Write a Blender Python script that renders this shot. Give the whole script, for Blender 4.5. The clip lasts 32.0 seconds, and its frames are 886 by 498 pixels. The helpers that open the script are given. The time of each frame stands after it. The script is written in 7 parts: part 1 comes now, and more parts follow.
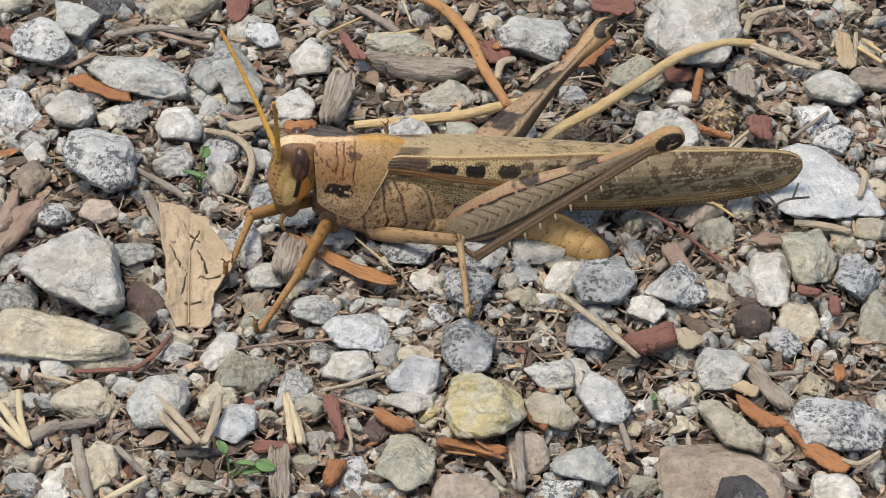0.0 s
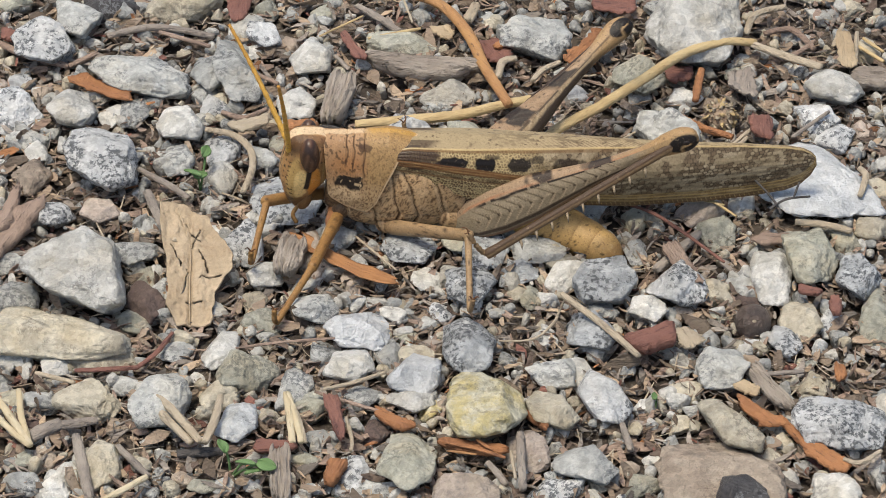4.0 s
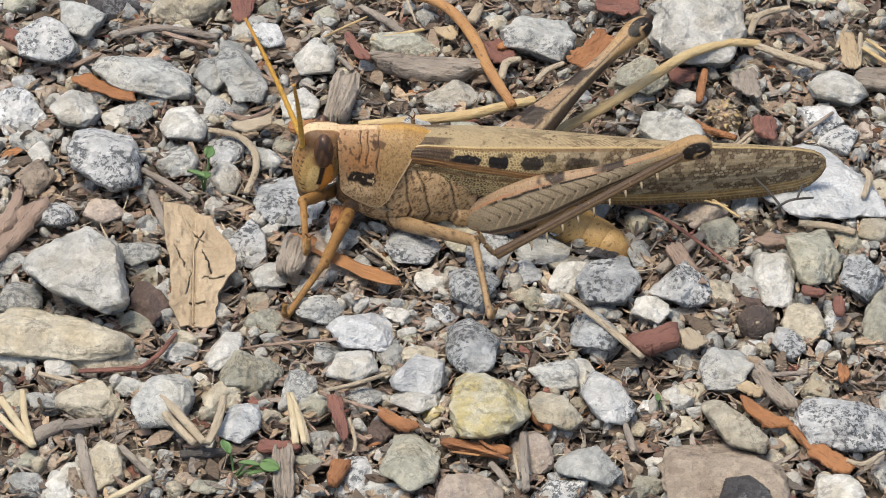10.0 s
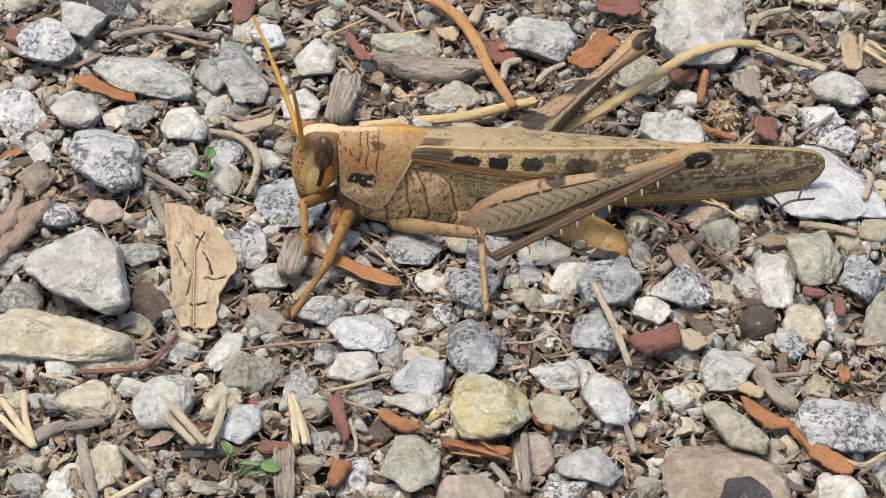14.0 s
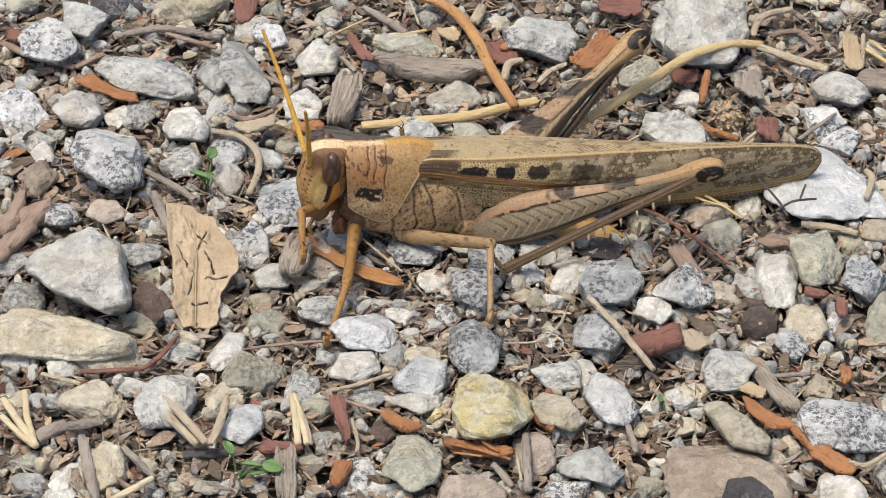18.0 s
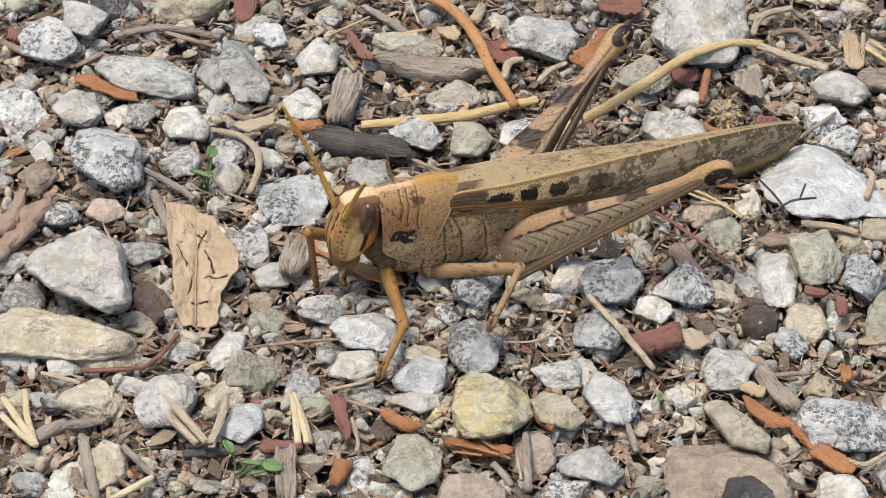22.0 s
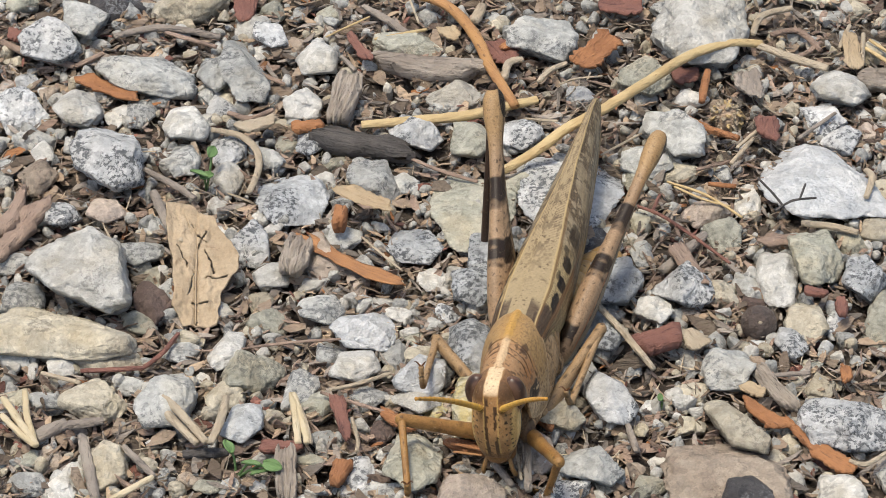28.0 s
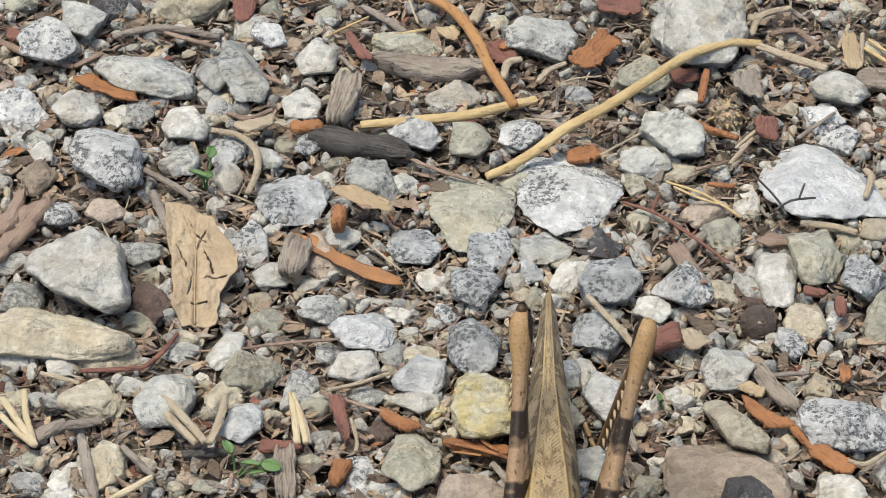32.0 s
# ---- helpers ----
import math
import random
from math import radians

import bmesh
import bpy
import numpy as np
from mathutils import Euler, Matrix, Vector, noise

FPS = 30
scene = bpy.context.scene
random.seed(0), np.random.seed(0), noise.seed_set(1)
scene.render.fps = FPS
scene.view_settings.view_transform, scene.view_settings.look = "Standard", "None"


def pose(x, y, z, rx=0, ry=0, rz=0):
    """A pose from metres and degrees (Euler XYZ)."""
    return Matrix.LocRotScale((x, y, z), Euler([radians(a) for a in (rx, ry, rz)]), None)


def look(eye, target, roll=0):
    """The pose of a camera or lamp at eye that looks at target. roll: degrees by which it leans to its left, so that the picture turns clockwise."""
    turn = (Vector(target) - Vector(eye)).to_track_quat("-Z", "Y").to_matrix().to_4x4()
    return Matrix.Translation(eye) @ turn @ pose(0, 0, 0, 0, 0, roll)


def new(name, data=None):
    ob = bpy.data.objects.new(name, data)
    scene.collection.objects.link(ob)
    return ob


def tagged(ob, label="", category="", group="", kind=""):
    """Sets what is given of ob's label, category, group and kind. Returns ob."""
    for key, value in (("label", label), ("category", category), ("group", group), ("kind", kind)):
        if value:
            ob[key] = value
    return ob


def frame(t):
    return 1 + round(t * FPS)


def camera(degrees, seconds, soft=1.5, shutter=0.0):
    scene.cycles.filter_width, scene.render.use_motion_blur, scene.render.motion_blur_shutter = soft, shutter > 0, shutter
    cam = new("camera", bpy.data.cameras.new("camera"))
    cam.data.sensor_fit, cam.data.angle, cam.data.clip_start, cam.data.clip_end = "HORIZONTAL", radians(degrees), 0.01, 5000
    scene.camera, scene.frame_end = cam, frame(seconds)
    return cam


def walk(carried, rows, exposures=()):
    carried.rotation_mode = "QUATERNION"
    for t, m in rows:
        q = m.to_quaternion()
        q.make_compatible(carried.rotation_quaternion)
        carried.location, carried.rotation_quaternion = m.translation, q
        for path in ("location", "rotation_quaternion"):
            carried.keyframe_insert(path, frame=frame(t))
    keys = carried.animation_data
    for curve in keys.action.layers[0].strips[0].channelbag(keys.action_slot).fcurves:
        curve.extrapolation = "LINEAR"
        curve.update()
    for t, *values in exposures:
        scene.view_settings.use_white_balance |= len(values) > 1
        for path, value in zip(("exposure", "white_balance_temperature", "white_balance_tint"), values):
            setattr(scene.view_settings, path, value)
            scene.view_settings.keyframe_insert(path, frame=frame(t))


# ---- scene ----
# camera
cam = camera(16.0, 32.0, soft=0.5)
EYE = (0.00000, -0.28315, 0.22122)
walk(cam, [
    (0.0, look(EYE, (0.00059, 0.00000, 0.00000))),
    (0.5, look(EYE, (0.00059, -0.00012, -0.00015))),
    (1.0, look(EYE, (0.00059, -0.00012, -0.00015))),
    (1.5, look(EYE, (0.00049, -0.00006, -0.00008))),
    (2.0, look(EYE, (0.00059, -0.00012, -0.00015))),
    (2.5, look(EYE, (0.00059, -0.00006, -0.00008))),
    (3.0, look(EYE, (0.00049, -0.00006, -0.00008))),
    (3.5, look(EYE, (0.00049, -0.00006, -0.00008))),
    (5.5, look(EYE, (0.00039, -0.00006, -0.00008))),
    (6.0, look(EYE, (0.00030, -0.00006, -0.00008))),
    (6.5, look(EYE, (0.00039, -0.00006, -0.00008))),
    (7.0, look(EYE, (0.00010, 0.00000, 0.00000))),
    (7.5, look(EYE, (0.00019, 0.00000, 0.00000))),
    (8.0, look(EYE, (0.00030, -0.00006, -0.00008))),
    (8.5, look(EYE, (0.00019, -0.00006, -0.00008))),
    (9.0, look(EYE, (0.00000, 0.00000, 0.00000))),
    (9.5, look(EYE, (0.00000, 0.00000, 0.00000))),
    (10.0, look(EYE, (0.00010, 0.00000, 0.00000))),
    (10.5, look(EYE, (0.00010, -0.00006, -0.00008))),
    (11.0, look(EYE, (0.00019, 0.00000, 0.00000))),
    (11.5, look(EYE, (0.00000, 0.00006, 0.00008))),
    (12.0, look(EYE, (-0.00010, 0.00000, 0.00000))),
    (12.5, look(EYE, (-0.00010, 0.00000, 0.00000))),
    (13.0, look(EYE, (0.00000, 0.00000, 0.00000))),
    (13.5, look(EYE, (-0.00010, 0.00000, 0.00000))),
    (14.0, look(EYE, (0.00000, 0.00006, 0.00008))),
    (14.5, look(EYE, (-0.00010, 0.00000, 0.00000))),
    (16.5, look(EYE, (0.00010, 0.00006, 0.00008))),
    (17.0, look(EYE, (-0.00020, 0.00006, 0.00008))),
    (17.5, look(EYE, (-0.00020, 0.00006, 0.00008))),
    (18.0, look(EYE, (-0.00020, 0.00006, 0.00008))),
    (18.5, look(EYE, (-0.00030, 0.00006, 0.00008))),
    (19.0, look(EYE, (-0.00020, 0.00006, 0.00008))),
    (19.5, look(EYE, (-0.00020, 0.00000, 0.00000))),
    (20.0, look(EYE, (-0.00020, 0.00006, 0.00008))),
    (20.5, look(EYE, (-0.00020, 0.00000, 0.00000))),
    (21.0, look(EYE, (-0.00020, 0.00000, 0.00000))),
    (21.5, look(EYE, (-0.00010, 0.00000, 0.00000))),
    (22.0, look(EYE, (-0.00020, 0.00000, 0.00000))),
    (22.5, look(EYE, (-0.00020, 0.00000, 0.00000))),
    (23.0, look(EYE, (-0.00020, 0.00000, 0.00000))),
    (23.5, look(EYE, (-0.00010, -0.00006, -0.00008))),
    (24.0, look(EYE, (-0.00020, 0.00000, 0.00000))),
    (24.5, look(EYE, (-0.00000, -0.00006, -0.00008))),
    (25.0, look(EYE, (-0.00010, 0.00000, 0.00000))),
    (25.5, look(EYE, (-0.00020, 0.00000, 0.00000))),
    (27.5, look(EYE, (-0.00024, 0.00000, 0.00000))),
    (28.0, look(EYE, (-0.00020, 0.00000, 0.00000))),
    (28.5, look(EYE, (-0.00010, -0.00003, -0.00004))),
    (29.0, look(EYE, (-0.00010, 0.00006, 0.00008))),
    (29.5, look(EYE, (-0.00020, 0.00000, 0.00000))),
    (30.0, look(EYE, (-0.00030, 0.00000, 0.00000))),
    (30.5, look(EYE, (-0.00029, 0.00000, 0.00000))),
    (31.0, look(EYE, (-0.00020, 0.00000, 0.00000))),
    (31.5, look(EYE, (-0.00020, -0.00006, -0.00008))),
    (32.0, look(EYE, (-0.00010, 0.00000, 0.00000))),
], exposures=[(0.0, -0.04, 6850, 8), (6.0, -0.02, 6850, 8), (14.0, 0.12, 6920, 9), (25.0, 0.10, 6950, 9), (29.0, 0.04, 6880, 8), (32.0, 0.02, 6880, 6)])

# hazy daylight, high and soft
world = bpy.data.worlds.new("world")
scene.world = world
world.use_nodes = True
sky = world.node_tree.nodes.new("ShaderNodeTexSky")
sky.sky_type, sky.sun_disc = "NISHITA", False
sky.sun_elevation, sky.sun_rotation = radians(75), radians(-114)
sky.air_density, sky.dust_density = 1.0, 3.0
back = world.node_tree.nodes["Background"]
world.node_tree.links.new(sky.outputs[0], back.inputs[0])
back.inputs[1].default_value = 0.19
sun = new("sun", bpy.data.lights.new("sun", "SUN"))
sun.data.energy, sun.data.angle, sun.data.color = 3.1, radians(18), (1.0, 0.94, 0.83)
sun.matrix_world = look((-0.22, -0.10, 0.93), (0, 0, 0))

# materials
MM = 0.001


class Nodes:
    """A short way to wire one material."""

    def __init__(self, name, rough=0.8):
        self.mat = bpy.data.materials.new(name)
        self.mat.use_nodes = True
        self.tree = self.mat.node_tree
        self.bsdf = self.tree.nodes["Principled BSDF"]
        self.bsdf.inputs["Roughness"].default_value = rough

    def put(self, socket, value):
        if isinstance(value, bpy.types.NodeSocket):
            self.tree.links.new(value, socket)
        else:
            socket.default_value = value

    def add(self, kind, **inputs):
        node = self.tree.nodes.new(kind)
        for key, value in inputs.items():
            self.put(node.inputs[key.replace("_", " ")], value)
        return node

    def math(self, op, a, b=0.0):
        node = self.tree.nodes.new("ShaderNodeMath")
        node.operation = op
        self.put(node.inputs[0], a)
        self.put(node.inputs[1], b)
        return node.outputs[0]

    def place(self, stretch=(1, 1, 1), spread=True):
        """Object coordinates, shifted at random from object to object."""
        co = self.tree.nodes.new("ShaderNodeTexCoord").outputs["Object"]
        if spread:
            r = self.tree.nodes.new("ShaderNodeObjectInfo").outputs["Random"]
            add = self.tree.nodes.new("ShaderNodeVectorMath")
            add.operation = "ADD"
            self.put(add.inputs[0], co)
            self.put(add.inputs[1], r)
            co = add.outputs[0]
        mul = self.tree.nodes.new("ShaderNodeVectorMath")
        mul.operation = "MULTIPLY"
        self.put(mul.inputs[0], co)
        mul.inputs[1].default_value = stretch
        return mul.outputs[0]

    def noise(self, co, scale, detail=4.0, rough=0.6):
        node = self.add("ShaderNodeTexNoise", Vector=co, Scale=scale, Detail=detail, Roughness=rough)
        return node.outputs["Fac"]

    def step(self, value, low, high):
        node = self.tree.nodes.new("ShaderNodeMapRange")
        node.interpolation_type = "SMOOTHSTEP"
        self.put(node.inputs[0], value)
        node.inputs[1].default_value, node.inputs[2].default_value = low, high
        return node.outputs[0]

    def mix(self, fac, a, b, mode="MIX"):
        node = self.tree.nodes.new("ShaderNodeMix")
        node.data_type, node.blend_type = "RGBA", mode
        self.put(node.inputs[0], fac)
        for socket, value in ((node.inputs[6], a), (node.inputs[7], b)):
            self.put(socket, (*value, 1) if isinstance(value, tuple) else value)
        return node.outputs[2]

    def vary(self, colour, value, low, high):
        """Scales a colour by low to high as value goes from 0.25 to 0.75."""
        node = self.tree.nodes.new("ShaderNodeMapRange")
        self.put(node.inputs[0], value)
        for i, v in enumerate((0.25, 0.75, low, high)):
            node.inputs[i + 1].default_value = v
        grey = self.add("ShaderNodeCombineColor", Red=node.outputs[0], Green=node.outputs[0], Blue=node.outputs[0])
        return self.mix(1.0, colour, grey.outputs[0], "MULTIPLY")

    def bump(self, height, far, strength=1.0):
        node = self.add("ShaderNodeBump", Height=height, Distance=far, Strength=strength)
        self.put(self.bsdf.inputs["Normal"], node.outputs[0])

    def done(self, colour):
        self.put(self.bsdf.inputs["Base Color"], colour)
        return self.mat


def rock(name, base, other, dark, patches, warm=0.35, rough=0.6, stain=(0.46, 0.38, 0.24), size=1.0):
    """Broken crystalline stone: milky base with cloudy grains, clusters of dark mineral flecks, warm stains, thin cracks and chipped relief."""
    n = Nodes(name, rough)
    co = n.place()
    c = n.mix(n.math("MULTIPLY", n.step(n.noise(co, 300 / size, 5, 0.65), 0.42, 0.62), 0.75), base, other)
    c = n.mix(n.math("MULTIPLY", n.step(n.noise(co, 170, 4, 0.6), 0.46, 0.68), warm), c, stain)
    grains = n.add("ShaderNodeTexVoronoi", Vector=co, Scale=1500.0 / size)
    c = n.vary(c, n.add("ShaderNodeSeparateColor", Color=grains.outputs["Color"]).outputs[0], 0.90, 1.10)
    # flecks of dark mineral gather in some places and leave others clean
    where = n.step(n.noise(co, 210 / size, 3, 0.5), 0.62 - 0.30 * patches, 0.80 - 0.30 * patches)
    fleck = n.noise(co, 1800 / size, 6, 0.74)
    core = n.step(n.math("ADD", fleck, n.math("MULTIPLY", where, 0.08)), 0.575, 0.62)
    haze = n.step(n.noise(co, 700 / size, 5, 0.7), 0.46, 0.66)
    c = n.mix(n.math("MULTIPLY", n.math("MULTIPLY", haze, where), 0.55 * patches), c, tuple(0.5 * (k + m) for k, m in zip(dark, other)))
    c = n.mix(n.math("MULTIPLY", n.math("MULTIPLY", core, where), min(1.0, 0.35 + 0.6 * patches)), c, dark)
    c = n.vary(c, n.noise(co, 3600, 3, 0.75), 0.84, 1.14)
    crack = n.add("ShaderNodeTexVoronoi", Vector=n.place((1, 1.6, 1)), Scale=230.0)
    crack.feature = "DISTANCE_TO_EDGE"
    warp = n.noise(co, 900, 4, 0.7)
    thin = n.step(n.math("ADD", crack.outputs["Distance"], n.math("MULTIPLY", warp, 0.10)), 0.062, 0.045)
    c = n.mix(n.math("MULTIPLY", n.math("MULTIPLY", thin, n.step(n.noise(co, 260, 3), 0.5, 0.62)), 0.25), c, (0.22, 0.19, 0.16))
    rnd = n.tree.nodes.new("ShaderNodeObjectInfo").outputs["Random"]
    c = n.vary(c, rnd, 0.78, 1.02)
    chips = n.add("ShaderNodeTexVoronoi", Vector=co, Scale=420.0)
    relief = n.math("ADD", n.noise(co, 520, 6, 0.65), n.math("MULTIPLY", chips.outputs["Distance"], 0.55))
    relief = n.math("ADD", relief, n.math("MULTIPLY", n.noise(co, 2100, 4, 0.75), 0.22))
    n.bump(n.math("SUBTRACT", relief, n.math("MULTIPLY", thin, 0.05)), 0.0013, 1.0)
    n.bsdf.inputs["Specular IOR Level"].default_value = 0.5
    return n.done(c)


K = rock("speckled_granite", (0.73, 0.735, 0.73), (0.51, 0.525, 0.53), (0.055, 0.062, 0.07), 0.85, 0.15, 0.5)
G = rock("grey_granite", (0.54, 0.545, 0.52), (0.34, 0.345, 0.33), (0.115, 0.12, 0.125), 0.65, 0.22)
W = rock("white_feldspar", (0.70, 0.69, 0.65), (0.48, 0.465, 0.42), (0.19, 0.18, 0.165), 0.40, 0.35, 0.5)
Q = rock("milky_quartz", (0.60, 0.61, 0.615), (0.44, 0.46, 0.48), (0.30, 0.31, 0.32), 0.25, 0.10, 0.34, (0.50, 0.48, 0.42), 1.6)
B = rock("cream_stone", (0.59, 0.54, 0.43), (0.40, 0.35, 0.265), (0.19, 0.165, 0.13), 0.48, 0.5)
Y = rock("yellow_quartz", (0.58, 0.55, 0.43), (0.54, 0.44, 0.17), (0.22, 0.20, 0.14), 0.6, 0.55, 0.45, (0.52, 0.38, 0.08))
T = rock("tan_stone", (0.46, 0.38, 0.30), (0.34, 0.265, 0.205), (0.17, 0.13, 0.10), 0.55, 0.5, 0.8, (0.43, 0.36, 0.28))
P = rock("pink_feldspar", (0.55, 0.46, 0.39), (0.42, 0.345, 0.29), (0.25, 0.22, 0.20), 0.40, 0.25)
H = rock("rotten_wood", (0.15, 0.105, 0.09), (0.10, 0.07, 0.06), (0.05, 0.04, 0.035), 0.6, 0.3, 0.95, (0.24, 0.18, 0.15))
D = rock("dark_hornblende", (0.075, 0.07, 0.072), (0.04, 0.036, 0.038), (0.30, 0.31, 0.32), 0.5, 0.1, 0.5, (0.16, 0.14, 0.12), 0.7)
O = rock("olive_stone", (0.48, 0.47, 0.39), (0.31, 0.31, 0.25), (0.135, 0.135, 0.11), 0.55, 0.45)
S = rock("blue_grey_granite", (0.55, 0.57, 0.58), (0.32, 0.335, 0.345), (0.05, 0.055, 0.062), 0.85, 0.10, 0.5)
ROCKS = {
    K: "white granite stone with black mineral specks",
    G: "rough grey granite stone half sunk in litter",
    W: "off-white angular stone with faint grey mottling",
    Q: "bright bluish-white quartz stone with smooth faces",
    B: "cream weathered stone with pale brown stains",
    Y: "yellow iron-stained quartz stone with rough faces",
    T: "tan-brown weathered stone with sandy grain",
    P: "pinkish pale stone with smooth worn edges",
    H: "dark brown lump of crumbling rotten wood",
    S: "blue-grey weathered granite stone with dark grains",
    D: "charcoal-black stone with glinting grey flecks",
    O: "olive-grey weathered stone with pitted surface",
}


def fibre(name, base, other, dark, rough=0.85, along=220.0):
    """Dry plant matter with grain along x."""
    n = Nodes(name, rough)
    co = n.place((0.22, 1, 1))
    grain = n.noise(co, 1900, 4, 0.7)
    c = n.mix(n.step(n.noise(n.place(), along, 4), 0.35, 0.65), base, other)
    c = n.mix(n.step(grain, 0.56, 0.72), c, dark)
    geo = n.tree.nodes.new("ShaderNodeNewGeometry").outputs["Random Per Island"]
    c = n.vary(c, geo, 0.5, 1.2)
    n.bump(n.math("ADD", grain, n.math("MULTIPLY", n.noise(n.place(), 700, 5, 0.7), 1.0 if rough > 0.7 else 0.25)), 0.0008 if rough > 0.7 else 0.0004, 1.0)
    return n.done(c)


BARK = fibre("brown_bark", (0.276, 0.194, 0.148), (0.382, 0.279, 0.217), (0.113, 0.079, 0.060))
WOOD = fibre("grey_weathered_wood", (0.373, 0.325, 0.276), (0.276, 0.235, 0.200), (0.138, 0.118, 0.103))
CHAR = fibre("charred_wood", (0.06, 0.055, 0.052), (0.11, 0.10, 0.095), (0.025, 0.023, 0.022))
RUST = fibre("orange_bark", (0.44, 0.20, 0.085), (0.32, 0.14, 0.062), (0.16, 0.07, 0.036))
HUSK = fibre("pale_grass_husk", (0.58, 0.50, 0.35), (0.50, 0.41, 0.26), (0.34, 0.26, 0.15), 0.6)
BROWN_LEAF = fibre("brown_leaf_litter", (0.27, 0.20, 0.145), (0.35, 0.275, 0.205), (0.16, 0.115, 0.08), 0.75)
REDB = fibre("red_brown_bark", (0.265, 0.122, 0.092), (0.212, 0.095, 0.074), (0.106, 0.047, 0.040))
STRAW = fibre("dry_straw", (0.55, 0.42, 0.22), (0.46, 0.33, 0.16), (0.30, 0.20, 0.09), 0.6)
PALE = fibre("pale_dry_stem", (0.52, 0.44, 0.33), (0.44, 0.36, 0.26), (0.28, 0.22, 0.16))
AMBER = fibre("amber_stem", (0.44, 0.235, 0.09), (0.31, 0.15, 0.06), (0.15, 0.07, 0.035), 0.6)
ORANGE_LEAF = fibre("orange_dry_leaf", (0.40, 0.19, 0.075), (0.31, 0.145, 0.06), (0.22, 0.09, 0.035), 0.6)
LEAF = fibre("dead_leaf", (0.56, 0.44, 0.29), (0.48, 0.36, 0.225), (0.40, 0.29, 0.17), 0.8, 120.0)


def leafy():
    """Dry leaf skin: blotches, fine veins, no wood grain."""
    n = Nodes("dry_leaf_skin", 0.75)
    co = n.place(spread=False)
    c = n.mix(n.step(n.noise(co, 160, 4), 0.38, 0.66), (0.46, 0.36, 0.245), (0.38, 0.29, 0.19))
    c = n.mix(n.math("MULTIPLY", n.step(n.noise(co, 700, 4, 0.7), 0.56, 0.70), 0.5), c, (0.25, 0.165, 0.09))
    c = n.vary(c, n.noise(co, 2600, 3), 0.85, 1.15)
    n.bump(n.noise(co, 500, 7, 0.7), 0.0007)
    return n.done(c)


LEAFY = leafy()
CRUMB = fibre("tan_crumbs", (0.493, 0.372, 0.260), (0.346, 0.252, 0.176), (0.147, 0.106, 0.081))
NUT = rock("dark_seed", (0.11, 0.08, 0.066), (0.075, 0.056, 0.047), (0.04, 0.03, 0.025), 0.5, 0.2, 0.4, (0.14, 0.11, 0.09))
GREEN = fibre("seedling_green", (0.10, 0.19, 0.06), (0.14, 0.24, 0.09), (0.07, 0.14, 0.04), 0.6)


def soil():
    n = Nodes("dark_litter_soil", 0.95)
    co = n.place(spread=False)
    c = n.mix(n.step(n.noise(co, 300, 5), 0.4, 0.62), (0.10, 0.077, 0.06), (0.17, 0.135, 0.105))
    c = n.mix(n.step(n.noise(co, 1300, 4), 0.55, 0.68), c, (0.30, 0.25, 0.20))
    c = n.vary(c, n.noise(co, 45, 3), 0.75, 1.2)
    n.bump(n.noise(co, 900, 7, 0.75), 0.0016)
    return n.done(c)


SOIL = soil()

# ground: one sheet to the horizon, finely uneven where the camera looks
def sheet():
    n = 181
    s = np.linspace(-1, 1, n)
    axis = 0.085 * s + 0.0022 * np.sinh(9.2 * s) + 30 * np.clip(np.abs(s) - 0.9, 0, 1) * np.sign(s) * 60
    verts = []
    for yy in axis:
        for xx in axis:
            far = max(abs(xx), abs(yy))
            lift = noise.fractal(Vector((xx, yy, 0)) * 140, 1.0, 2.0, 4) * 0.0012 - 0.0006
            verts.append((xx, yy, lift if far < 0.3 else 0.0))
    faces = [(j * n + i, j * n + i + 1, (j + 1) * n + i + 1, (j + 1) * n + i) for j in range(n - 1) for i in range(n - 1)]
    me = bpy.data.meshes.new("ground")
    me.from_pydata(verts, [], faces)
    me.materials.append(SOIL)
    me.shade_smooth()
    return tagged(new("ground", me), "dark crumbly soil under gravel and bark litter", "ground", kind="structure")


ground = sheet()


def ball(level):
    bm = bmesh.new()
    bmesh.ops.create_icosphere(bm, subdivisions=level, radius=1.0)
    v = np.array([tuple(p.co) for p in bm.verts])
    f = [tuple(q.index for q in p.verts) for p in bm.faces]
    bm.free()
    return v / np.linalg.norm(v, axis=1)[:, None], f


BALLS = {2: ball(2), 3: ball(3), 4: ball(4), 5: ball(5)}


